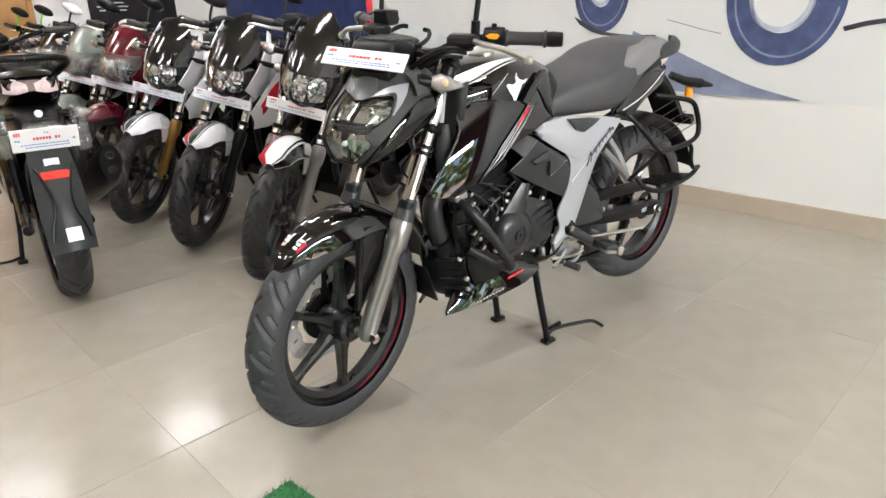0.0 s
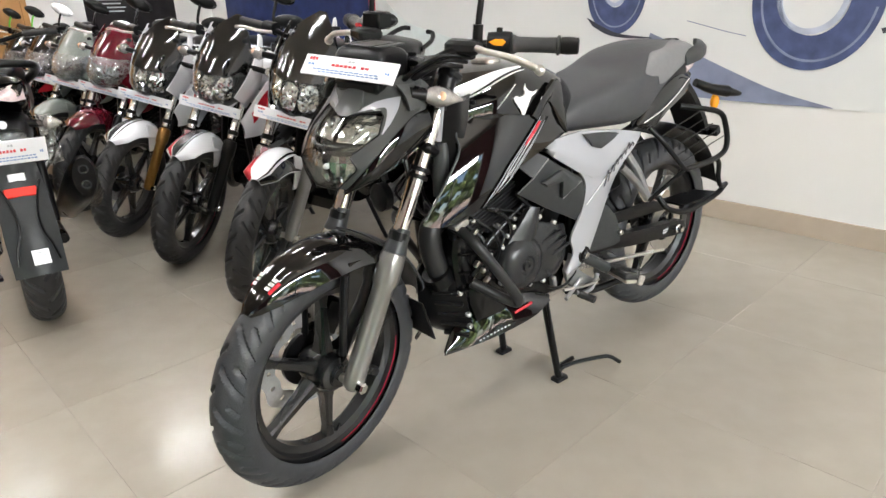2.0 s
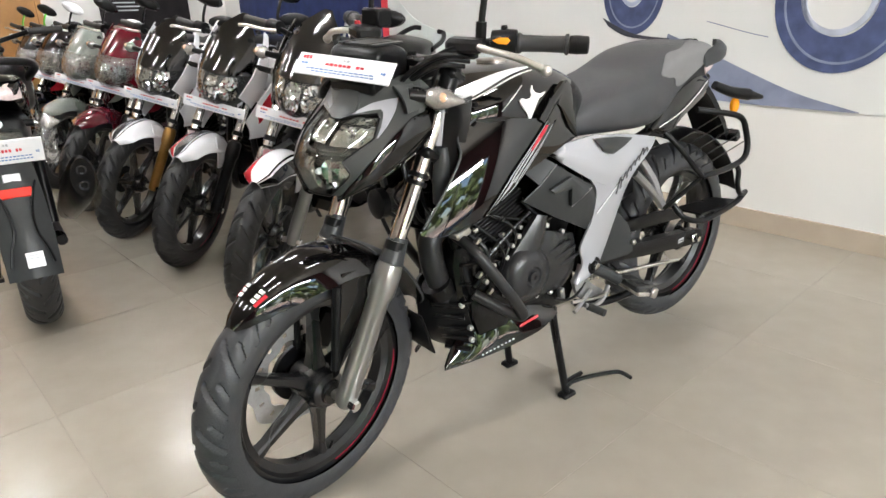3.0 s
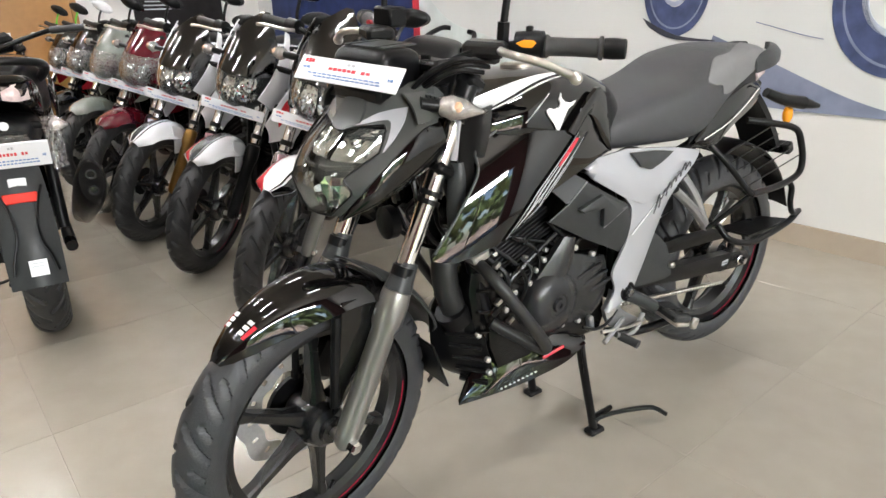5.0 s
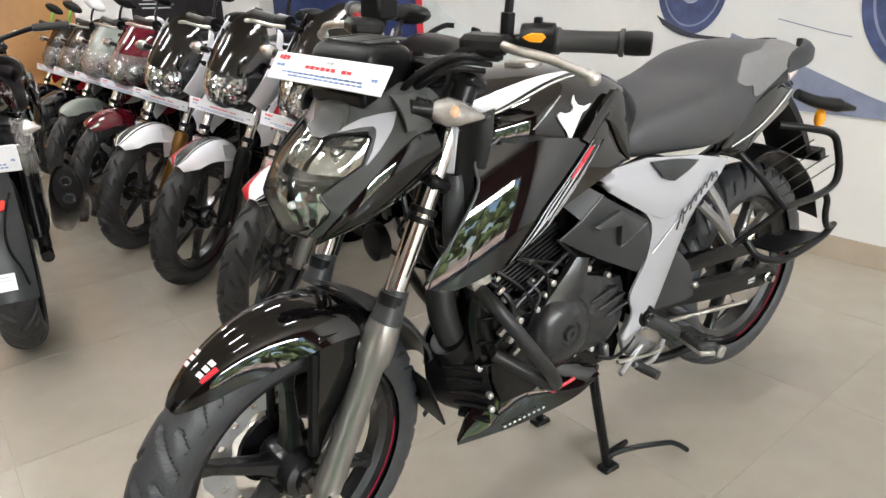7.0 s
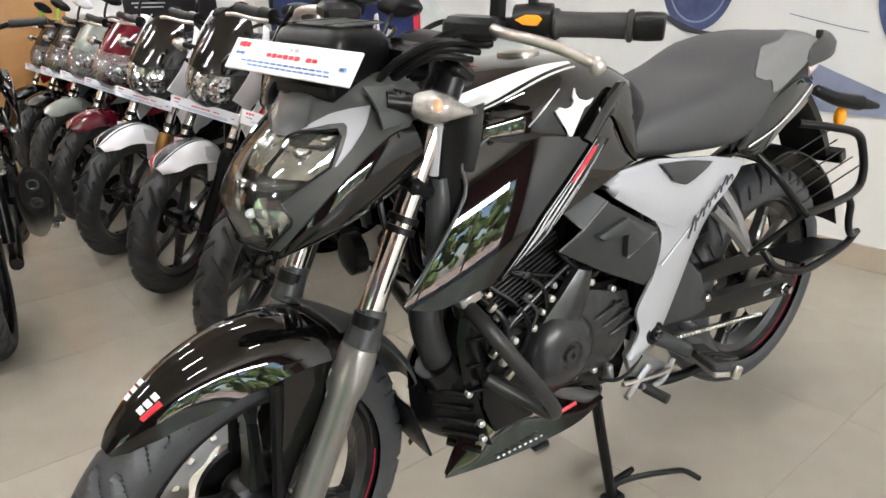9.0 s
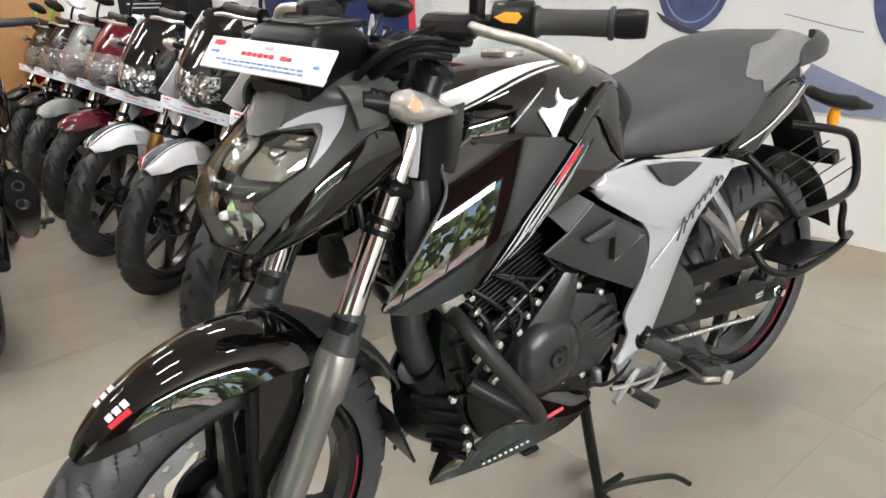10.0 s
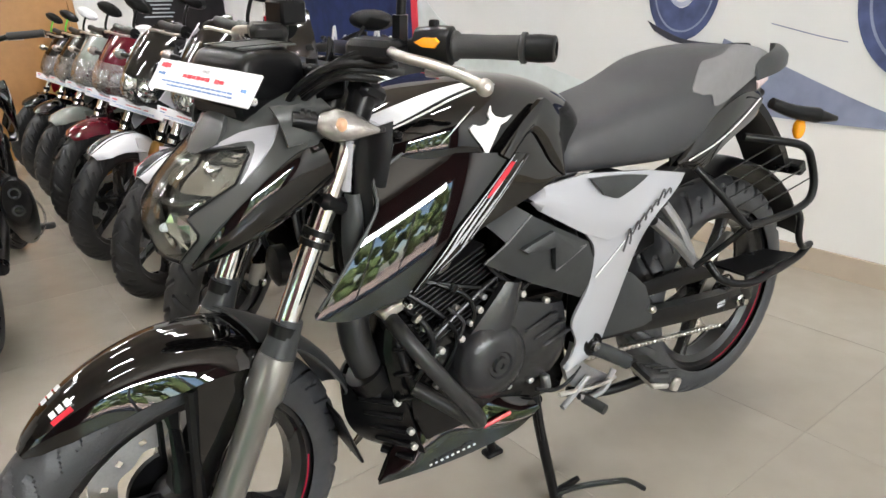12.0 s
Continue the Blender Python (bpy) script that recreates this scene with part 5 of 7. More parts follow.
# engine and lower parts of the black motorcycle
crank = part("crankcase", prism([(0.955, 0.36), (0.93, 0.30), (0.60, 0.29), (0.58, 0.34), (0.60, 0.47), (0.70, 0.53), (0.90, 0.50), (0.96, 0.44)], -0.105, 0.105, 0.012), ENGINE, moto, "black engine crankcase")
for s in (1, -1):
    # magneto or clutch cover with its round boss
    cov = part("engine_cover", shell(mirrored([(0.785, 0.120, 0.545), (0.725, 0.125, 0.538), (0.66, 0.122, 0.515), (0.615, 0.115, 0.505)], s), mirrored([(0.80, 0.118, 0.385), (0.735, 0.122, 0.365), (0.66, 0.12, 0.362), (0.625, 0.115, 0.375)], s), 0.016 * s, 0.03 * s, (0, 1, 0), 4, 6), COVER_GREY, crank, "satin grey engine side cover")
    part("cover_boss", turn([(0.09 * s, 0.078), (0.128 * s, 0.077), (0.138 * s, 0.072), (0.149 * s, 0.052), (0.153 * s, 0.034), (0.153 * s, 0.027), (0.149 * s, 0.024), (0.149 * s, 0.017), (0.156 * s, 0.015), (0.156 * s, 0.006), (0.152 * s, 0.005), (0.152 * s, 0.001)], (0.800, 0, 0.440), 48), COVER_GREY, cov)
    part("cover_fin", shell(mirrored([(0.858, 0.118, 0.486), (0.806, 0.130, 0.552), (0.770, 0.132, 0.592)], s), mirrored([(0.79, 0.142, 0.49), (0.757, 0.142, 0.52), (0.738, 0.136, 0.585)], s), 0.008 * s, 0.014 * s, (0, 1, 0), 3, 3), COVER_GREY, cov)
    for i in range(3):
        part("cover_rib", box((0.69 - i * 0.022, 0.136 * s, 0.49 - i * 0.022), (0.085, 0.012, 0.008), (0, 12, 0), 0.003), COVER_GREY, cov)
    for x, z in ((0.862, 0.50), (0.84, 0.525), (0.865, 0.40), (0.72, 0.55), (0.755, 0.365), (0.70, 0.358), (0.905, 0.49), (0.93, 0.455), (0.66, 0.52), (0.82, 0.545)):
        bolt(crank, (x, 0.118 * s, z), 0.0068, "y", 0.006)
    for x, z in ((0.80, 0.56), (0.86, 0.555), (0.93, 0.535)):
        bolt(crank, (x, 0.103 * s, z), 0.006, "y", 0.006)
part("engine_front", prism([(0.99, 0.565), (1.0, 0.50), (0.985, 0.40), (0.93, 0.33), (0.88, 0.36), (0.90, 0.56)], -0.072, 0.088, 0.01), ENGINE, crank, "black front engine casting")
for z in (0.40, 0.45, 0.50, 0.545):
    part("casting_rib", box((0.95, 0.089, z), (0.075, 0.014, 0.007), (0, -8, 0), 0.002), ENGINE, crank)
# cylinder leaning forward with cooling fins
CYL = pose(0.845, 0, 0.545, 0, 22, 0)
cyl = part("cylinder", box((0, 0, 0), (0.15, 0.13, 0.17), bevel=0.008), ENGINE, moto, "black finned engine cylinder", m=CYL)
FIN_METAL = mat("worn_fin_metal", (0.06, 0.06, 0.063), 0.35, metal=0.7, vary=0.3, scale=80)
fin = finish(box((0, 0, 0), (0.185, 0.19, 0.0030), bevel=0.0008))
fin.materials.append(FIN_METAL)
for i in range(16):
    part("cooling_fin", fin, None, cyl, m=pose(0, 0, -0.062 + i * 0.0097))
part("cylinder_head", box((0.0, 0, 0.125), (0.17, 0.17, 0.075), bevel=0.012), ENGINE, cyl)
for s in (1, -1):
    part("head_cap", turn([(0.08 * s, 0.03), (0.094 * s, 0.028), (0.098 * s, 0.02), (0.098 * s, 0.001)], (0.0, 0, 0.115), 20), STEEL if s > 0 else ENGINE, cyl)
    part("spark_plug_cap", tube([(0.05, 0.07 * s, 0.10), (0.06, 0.11 * s, 0.11), (0.03, 0.12 * s, 0.15)], 0.009, 8), MATTE_BLACK, cyl)
part("oil_pipe", tube([(0.93, 0.11, 0.50), (0.90, 0.115, 0.53), (0.83, 0.118, 0.575), (0.765, 0.115, 0.605)], 0.0042, 8), COVER_GREY, moto)
part("starter_motor", tube([(0.90, -0.06, 0.50), (0.90, 0.075, 0.50)], 0.027, 16, 1), ENGINE, moto)
part("carburettor", box((0.70, 0.0, 0.64), (0.10, 0.13, 0.10), (0, -10, 0), 0.015), MATTE_BLACK, moto)
part("wire", tube([(0.95, 0.09, 0.60), (0.90, 0.115, 0.555), (0.87, 0.118, 0.50), (0.90, 0.115, 0.44)], 0.0045, 6), MATTE_BLACK, moto)
part("wire", tube([(0.93, 0.085, 0.62), (0.86, 0.11, 0.60), (0.80, 0.115, 0.58), (0.76, 0.11, 0.55)], 0.004, 6), MATTE_BLACK, moto)
# frame tubes
for s in (1, -1):
    part("frame_tube", tube(mirrored([(1.0, 0.03, 0.86), (0.85, 0.10, 0.78), (0.66, 0.11, 0.72), (0.58, 0.11, 0.58), (0.57, 0.10, 0.38)], s), 0.017, 10), MATTE_BLACK, moto)
    part("frame_tube", tube(mirrored([(1.03, 0.03, 0.80), (1.0, 0.055, 0.66), (0.97, 0.075, 0.50), (0.94, 0.08, 0.40)], s), 0.016, 10), MATTE_BLACK, moto)
    part("subframe", tube(mirrored([(0.58, 0.10, 0.70), (0.35, 0.11, 0.72), (0.10, 0.095, 0.80), (-0.05, 0.07, 0.85)], s), 0.012, 10), MATTE_BLACK, moto)
part("steering_head", tube([(0.995, 0, 0.97), (1.075, 0, 0.80)], 0.034, 16, 1), MATTE_BLACK, moto)
part("rear_hugger_box", box((0.42, 0, 0.60), (0.25, 0.16, 0.18), (0, 10, 0), 0.02), MATTE_BLACK, moto)
part("battery_box", box((0.60, 0, 0.63), (0.16, 0.20, 0.16), (0, 0, 0), 0.02), MATTE_BLACK, moto)
part("monoshock", tube([(0.47, 0, 0.40), (0.40, 0, 0.58)], 0.034, 16, 1), MATTE_BLACK, moto)
# exhaust: header, sump guard, right-hand silencer
part("exhaust_header", tube([(0.935, 0.02, 0.60), (1.02, 0.03, 0.575), (1.03, 0.035, 0.52), (1.005, 0.035, 0.44), (0.97, 0.03, 0.36), (0.88, 0.0, 0.27)], 0.029, 16), CRASH_BLACK, moto, "matt black exhaust header")
part("header_cuff", tube([(1.018, 0.035, 0.455), (1.0, 0.035, 0.425)], 0.040, 18, 1), MATTE_BLACK, moto)
part("exhaust_pipe", tube([(0.88, 0.0, 0.27), (0.70, -0.05, 0.24), (0.50, -0.14, 0.30), (0.35, -0.17, 0.36)], 0.025, 12), GREY_PLASTIC, moto)
part("silencer", tube([(0.36, -0.175, 0.36), (0.28, -0.185, 0.39), (0.0, -0.20, 0.50), (-0.18, -0.20, 0.57)], 0.055, 18, 3, r2=0.05), MATTE_BLACK, moto, "matt black silencer")
cowlb = part("sump_guard", shell([(1.055, 0.0, 0.44), (1.045, 0.0, 0.33), (0.985, 0.0, 0.262), (0.90, 0.0, 0.25)], [(0.975, 0.088, 0.43), (0.955, 0.09, 0.34), (0.93, 0.09, 0.265), (0.87, 0.09, 0.25)], 0.006, 0.006, (0.7, 0.7, 0), 5, 6), MATTE_BLACK, moto, "black ribbed sump guard")
part("sump_guard_side", shell([(1.055, 0.0, 0.44), (1.045, 0.0, 0.33), (0.985, 0.0, 0.262), (0.90, 0.0, 0.25)], [(0.975, -0.088, 0.43), (0.955, -0.09, 0.34), (0.93, -0.09, 0.265), (0.87, -0.09, 0.25)], 0.006, 0.006, (0.7, -0.7, 0), 5, 6), MATTE_BLACK, cowlb)
for i in range(5):
    z = 0.405 - i * 0.032
    part("guard_rib", shell([(1.035 - i * 0.009, 0.035, z), (0.985 - i * 0.006, 0.092, z - 0.004)], [(1.035 - i * 0.009, 0.035, z - 0.010), (0.985 - i * 0.006, 0.092, z - 0.014)], 0.004, 0.012, (0.7, 0.7, 0), 3, 2, smooth=False), MATTE_BLACK, cowlb)
for x, y, z in ((0.985, 0.09, 0.40), (0.965, 0.098, 0.335), (0.96, 0.097, 0.30)):
    bolt(cowlb, (x, y, z), 0.007, "y", 0.006)
for y in (0.055, -0.055):
    part("mud_flap_bracket", box((1.065, y * 0.5, 0.335), (0.006, 0.06, 0.12), (0, 18, 0), 0.002), MATTE_BLACK, cowlb)
# belly pan blades
for s in (1, -1):
    bp = part("belly_pan", shell(mirrored([(1.022, 0.064, 0.232), (0.985, 0.056, 0.282), (0.938, 0.066, 0.327), (0.868, 0.086, 0.346), (0.768, 0.106, 0.337), (0.70, 0.118, 0.320)], s), mirrored([(1.022, 0.064, 0.222), (0.97, 0.086, 0.232), (0.90, 0.108, 0.243), (0.83, 0.124, 0.255), (0.75, 0.136, 0.272), (0.69, 0.138, 0.30)], s), 0.003 * s, 0.005 * s, (0, 1, 0), 6, 8), GLOSS_BLACK, moto, "glossy black belly pan with decals")
    part("decal", shell(mirrored([(0.820, 0.124, 0.303), (0.760, 0.131, 0.316)], s), mirrored([(0.820, 0.126, 0.297), (0.760, 0.133, 0.310)], s), 0.001 * s, 0.003 * s, (0, 1, 0), 3, 2, smooth=False), RED, bp, "red flash")
    for i in range(9):
        part("decal", box((0.930 - i * 0.0105, (0.1035 + i * 0.0030) * s, 0.2495 + i * 0.0030), (0.0055, 0.003, 0.0022), (0, 12, 0)), DECAL_WHITE, bp)
    # crash bar loop
    part("crash_bar", tube(mirrored([(0.992, 0.075, 0.580), (1.000, 0.135, 0.572), (0.985, 0.170, 0.538), (0.938, 0.192, 0.465), (0.890, 0.196, 0.396), (0.880, 0.187, 0.372), (0.903, 0.15, 0.384), (0.955, 0.10, 0.425)], s), 0.0135, 14), CRASH_BLACK, moto, "black tubular crash bar")
    part("bar_bracket", box((0.992, 0.10 * s, 0.594), (0.05, 0.04, 0.020), (0, 18, 0), 0.004), STEEL, moto, "zinc-plated crash bar bracket")
    bolt(moto, (0.972, 0.122 * s, 0.600), 0.009, "y", 0.012, CHROME)
    # foot peg hanger and pegs
    hang = part("peg_hanger", shell(mirrored([(0.60, 0.135, 0.415), (0.57, 0.14, 0.36), (0.50, 0.142, 0.31)], s), mirrored([(0.625, 0.135, 0.37), (0.61, 0.14, 0.325), (0.56, 0.142, 0.29)], s), 0.004 * s, 0.012 * s, (0, 1, 0), 3, 3), ALLOY, moto, "bare alloy foot peg hanger")
    part("pivot_bolt", turn([(0.13 * s, 0.001), (0.13 * s, 0.025), (0.150 * s, 0.025), (0.150 * s, 0.016), (0.156 * s, 0.013), (0.156 * s, 0.001)], (0.560, 0, 0.405), 20), MATTE_BLACK, hang)
    part("pivot_nut", turn([(0.15 * s, 0.001), (0.15 * s, 0.012), (0.162 * s, 0.010), (0.162 * s, 0.001)], (0.560, 0, 0.405), 6), CHROME, hang)
    peg = part("foot_peg", box((0.45, 0.205 * s, 0.336), (0.05, 0.095, 0.022), (0, -8, -18 * s), 0.006), GRIP, moto, "rubber-topped rider foot peg")
    part("peg_base", box((0.452, 0.205 * s, 0.322), (0.04, 0.10, 0.012), (0, -8, -18 * s), 0.003), STEEL, peg)
    for i in range(6):
        part("peg_rib", box((0.452 - (i - 2.5) * 0.0055, (0.205 + (i - 2.5) * 0.0155) * s, 0.3475), (0.04, 0.006, 0.004), (0, -8, -18 * s)), GRIP, peg)
    part("peg_tip", box((0.430, 0.258 * s, 0.318), (0.02, 0.012, 0.03), (0, -20, -18 * s), 0.004), STEEL, peg)
    part("peg_arm", tube(mirrored([(0.555, 0.14, 0.395), (0.515, 0.152, 0.372), (0.47, 0.165, 0.342)], s), 0.017, 10), GREY_PLASTIC, hang)
    # swing arm
    sw = part("swing_arm", shell(mirrored([(0.56, 0.095, 0.435), (0.42, 0.104, 0.415), (0.28, 0.108, 0.392), (0.10, 0.110, 0.375), (-0.03, 0.110, 0.362), (-0.055, 0.110, 0.345)], s), mirrored([(0.56, 0.095, 0.375), (0.42, 0.104, 0.365), (0.28, 0.108, 0.345), (0.10, 0.110, 0.325), (-0.03, 0.110, 0.312), (-0.055, 0.110, 0.325)], s), 0.004 * s, 0.03 * s, (0, 1, 0), 5, 4), MATTE_BLACK, moto, "black box-section swing arm")
    part("swing_plate", shell(mirrored([(0.56, 0.10, 0.50), (0.43, 0.106, 0.52), (0.36, 0.108, 0.47)], s), mirrored([(0.56, 0.10, 0.385), (0.43, 0.108, 0.375), (0.33, 0.110, 0.37)], s), 0.006 * s, 0.012 * s, (0, 1, 0), 4, 4), GREY_PLASTIC, sw)
    bolt(sw, (0.345, 0.118 * s, 0.412), 0.009, "y", 0.01, STEEL)
    part("axle_nut", turn([(0.10 * s, 0.001), (0.10 * s, 0.016), (0.118 * s, 0.016), (0.120 * s, 0.011), (0.134 * s, 0.010), (0.134 * s, 0.001)], (0.0, 0, 0.339), 6), CHROME, sw, "bright rear axle nut")
    part("adjuster_mark", box((0.075, 0.113 * s, 0.348), (0.03, 0.002, 0.014), (0, 5, 0)), PRINT_GREY, sw)
    # pillion peg triangle of the subframe
    for pts in ([(0.37, 0.125, 0.625), (0.30, 0.135, 0.565), (0.235, 0.142, 0.500)], [(0.335, 0.12, 0.655), (0.29, 0.135, 0.59), (0.245, 0.142, 0.505)]):
        part("peg_bracket", tube(mirrored(pts, s), 0.012, 8), ALLOY, moto, "bare alloy pillion bracket")
    part("pillion_peg", box((0.185, 0.16 * s, 0.535), (0.10, 0.026, 0.016), (0, 32, 0), 0.006), STEEL, moto, "bare alloy pillion peg plate")
    bolt(moto, (0.225, 0.158 * s, 0.505), 0.009, "y", 0.012, CHROME)

# chain side
part("rear_sprocket", turn([(0.06, 0.055), (0.06, 0.092), (0.066, 0.094), (0.066, 0.055)], AXLE_R, 48, closed=True), STEEL, moto)
chain = part("drive_chain", tube([(0.0, 0.063, 0.247), (0.25, 0.073, 0.288), (0.50, 0.08, 0.325)], 0.003, 6), STEEL, moto, "steel drive chain")
link = finish(box((0, 0, 0), (0.0105, 0.013, 0.012), bevel=0.003))
link.materials.append(STEEL)
for i in range(34):
    f = i / 33
    part("chain_link", link, None, chain, m=pose(0.5 * f, 0.064 + 0.016 * f, 0.248 + 0.078 * f, 0, -9, 0))
    part("chain_link", link, None, chain, m=pose(-0.02 + 0.45 * f, 0.064 + 0.016 * f, 0.432 - 0.01 * f + (0.0 if f > 0.1 else -0.006), 0, 1, 0))
part("chain_guard", shell([(0.36, 0.09, 0.465), (0.2, 0.094, 0.468), (0.05, 0.094, 0.452)], [(0.36, 0.09, 0.43), (0.2, 0.094, 0.425), (0.05, 0.094, 0.415)], 0.004, 0.004, (0, 1, 0), 4, 3), MATTE_BLACK, moto)
# gear lever and linkage
part("gear_lever", tube([(0.57, 0.15, 0.335), (0.62, 0.158, 0.312), (0.655, 0.165, 0.30)], 0.006, 8), ALLOY, moto, "bare alloy gear lever")
part("gear_pedal", tube([(0.585, 0.155, 0.292), (0.575, 0.205, 0.285)], 0.011, 12, 1), GRIP, moto)
part("gear_rod", tube([(0.655, 0.155, 0.325), (0.55, 0.158, 0.31), (0.50, 0.16, 0.315)], 0.005, 8), STEEL, moto)
part("gear_arm", tube([(0.60, 0.155, 0.30), (0.57, 0.158, 0.29), (0.53, 0.158, 0.295), (0.50, 0.155, 0.33)], 0.007, 8), ALLOY, moto)
part("side_stand", tube([(0.60, 0.12, 0.295), (0.52, 0.155, 0.285), (0.42, 0.175, 0.290), (0.39, 0.18, 0.292)], 0.011, 10), MATTE_BLACK, moto, "folded black side stand")
part("stand_foot_pad", box((0.385, 0.18, 0.292), (0.035, 0.035, 0.016), (0, 0, 10), 0.004), MATTE_BLACK, moto)
part("stand_switch", box((0.665, 0.125, 0.345), (0.016, 0.02, 0.036), (0, 10, 0), 0.004), ALLOY, moto, "small alloy stand bracket")
# centre stand
cs = part("centre_stand", tube([(0.665, -0.10, 0.285), (0.665, 0.10, 0.285)], 0.015, 12, 1), MATTE_BLACK, moto, "black tubular centre stand")
for s in (1, -1):
    part("stand_leg", tube(mirrored([(0.668, 0.095, 0.30), (0.66, 0.104, 0.22), (0.620, 0.118, 0.012)], s), 0.0115, 12, 3), MATTE_BLACK, cs)
    part("stand_foot", box((0.618, 0.119 * s, 0.008), (0.05, 0.035, 0.016), bevel=0.005), MATTE_BLACK, cs)
part("stand_gusset", prism([(0.635, 0.06), (0.625, 0.028), (0.555, 0.052), (0.56, 0.062)], 0.118, 0.126, 0.001), MATTE_BLACK, cs)
part("stand_pedal", tube([(0.625, 0.122, 0.045), (0.57, 0.145, 0.055), (0.50, 0.185, 0.062), (0.475, 0.20, 0.058), (0.445, 0.214, 0.034)], 0.0065, 8), MATTE_BLACK, cs)
part("stand_spring", tube([(0.676, 0.112, 0.290), (0.664, 0.119, 0.20)], 0.0045, 10, 1), MATTE_BLACK, cs)

# saree guard on the left
G = part("saree_guard", tube([(0.30, 0.165, 0.735), (0.265, 0.20, 0.685), (0.215, 0.222, 0.625), (0.19, 0.228, 0.600)], 0.008, 10), MATTE_BLACK, moto, "black tubular saree guard with wires")
part("guard_hoop", tube([(0.12, 0.15, 0.775), (0.05, 0.19, 0.762), (-0.02, 0.212, 0.742), (-0.05, 0.218, 0.70), (-0.068, 0.22, 0.645), (-0.045, 0.222, 0.612), (0.05, 0.226, 0.60), (0.19, 0.228, 0.600)], 0.009, 10), MATTE_BLACK, G)
for i in range(5):
    f = (i + 0.5) / 5
    a = Vector((0.285, 0.18, 0.715)).lerp(Vector((0.20, 0.226, 0.612)), f)
    b = Vector((0.07, 0.182, 0.766)).lerp(Vector((-0.066, 0.22, 0.655)), f)
    part("guard_wire", tube([a, b], 0.0017, 6, 1), MATTE_BLACK, G)
part("guard_drop", tube([(0.0, 0.224, 0.604), (-0.02, 0.226, 0.58), (-0.02, 0.228, 0.54), (-0.045, 0.226, 0.505), (-0.09, 0.222, 0.500)], 0.008, 10), MATTE_BLACK, G)
part("guard_step", tube([(0.24, 0.175, 0.515), (0.22, 0.20, 0.478), (0.15, 0.218, 0.456), (0.06, 0.222, 0.462), (-0.04, 0.222, 0.478), (-0.085, 0.222, 0.500)], 0.009, 10), MATTE_BLACK, G)
part("step_plate", prism([(0.15, 0.12), (0.15, 0.215), (-0.075, 0.215), (-0.04, 0.14)], 0.470, 0.476, 0.001, axis="z"), MATTE_BLACK, G)
part("guard_link", tube([(0.25, 0.15, 0.50), (0.22, 0.19, 0.55), (0.195, 0.226, 0.598)], 0.007, 8), MATTE_BLACK, G)

# small engine clutter on both sides: hoses, clips, cable ends
for s in (1, -1):
    for pts, r, mt in (
        ([(0.955, 0.085, 0.575), (0.93, 0.115, 0.54), (0.925, 0.118, 0.49), (0.95, 0.10, 0.44)], 0.006, MATTE_BLACK),
        ([(0.90, 0.10, 0.61), (0.855, 0.118, 0.585), (0.835, 0.12, 0.55), (0.84, 0.12, 0.515)], 0.005, ENGINE),
        ([(0.80, 0.105, 0.63), (0.775, 0.12, 0.60), (0.74, 0.122, 0.575), (0.70, 0.12, 0.57)], 0.005, MATTE_BLACK),
        ([(0.885, 0.112, 0.565), (0.86, 0.122, 0.535), (0.87, 0.122, 0.505)], 0.004, COVER_GREY),
        ([(1.03, 0.06, 0.74), (1.0, 0.085, 0.70), (0.975, 0.095, 0.65), (0.96, 0.095, 0.61)], 0.006, MATTE_BLACK),
        ([(1.05, 0.03, 0.70), (1.06, 0.06, 0.66), (1.03, 0.07, 0.62), (0.99, 0.07, 0.60)], 0.004, MATTE_BLACK),
        ([(0.70, 0.135, 0.345), (0.66, 0.14, 0.33), (0.62, 0.142, 0.335), (0.585, 0.14, 0.36)], 0.004, MATTE_BLACK),
    ):
        part("hose", tube(mirrored(pts, s), r, 8), mt, moto)
    for x, y, z in ((0.945, 0.105, 0.56), (0.875, 0.115, 0.60), (0.785, 0.118, 0.585), (0.725, 0.125, 0.57), (0.90, 0.118, 0.545), (0.915, 0.115, 0.425), (0.945, 0.11, 0.475)):
        part("hose_clip", box((x, y * s, z), (0.018, 0.014, 0.010), (0, 35, 0), 0.002), STEEL if x > 0.9 else ENGINE, moto)
    part("ignition_coil", box((0.905, 0.10 * s, 0.525), (0.035, 0.03, 0.028), (0, 30, 0), 0.004), ENGINE, moto)
    part("breather_cover", turn([(0.09 * s, 0.032), (0.108 * s, 0.030), (0.112 * s, 0.022), (0.112 * s, 0.001)], (0.895, 0, 0.455), 20), ENGINE, crank)
    part("head_bracket", prism([(0.985, 0.64), (0.93, 0.60), (0.91, 0.62), (0.96, 0.66)], 0.085 * s, 0.095 * s, 0.002), MATTE_BLACK, moto)
part("valve_stem", tube([(0.0, 0.0, 0.0), (0.0, 0.012, 0.03)], 0.004, 8, 1), MATTE_BLACK, moto, m=A @ pose(1.357 - 0.03, 0.01, 0.298 - 0.20))

# ---------------- the row of parked motorcycles ----------------
def table_row(table, z):
    for a, b in zip(table, table[1:]):
        if a[0] <= z <= b[0]:
            f = (z - a[0]) / (b[0] - a[0])
            return [p + (q - p) * f for p, q in zip(a, b)]
    return table[0] if z < table[0][0] else table[-1]


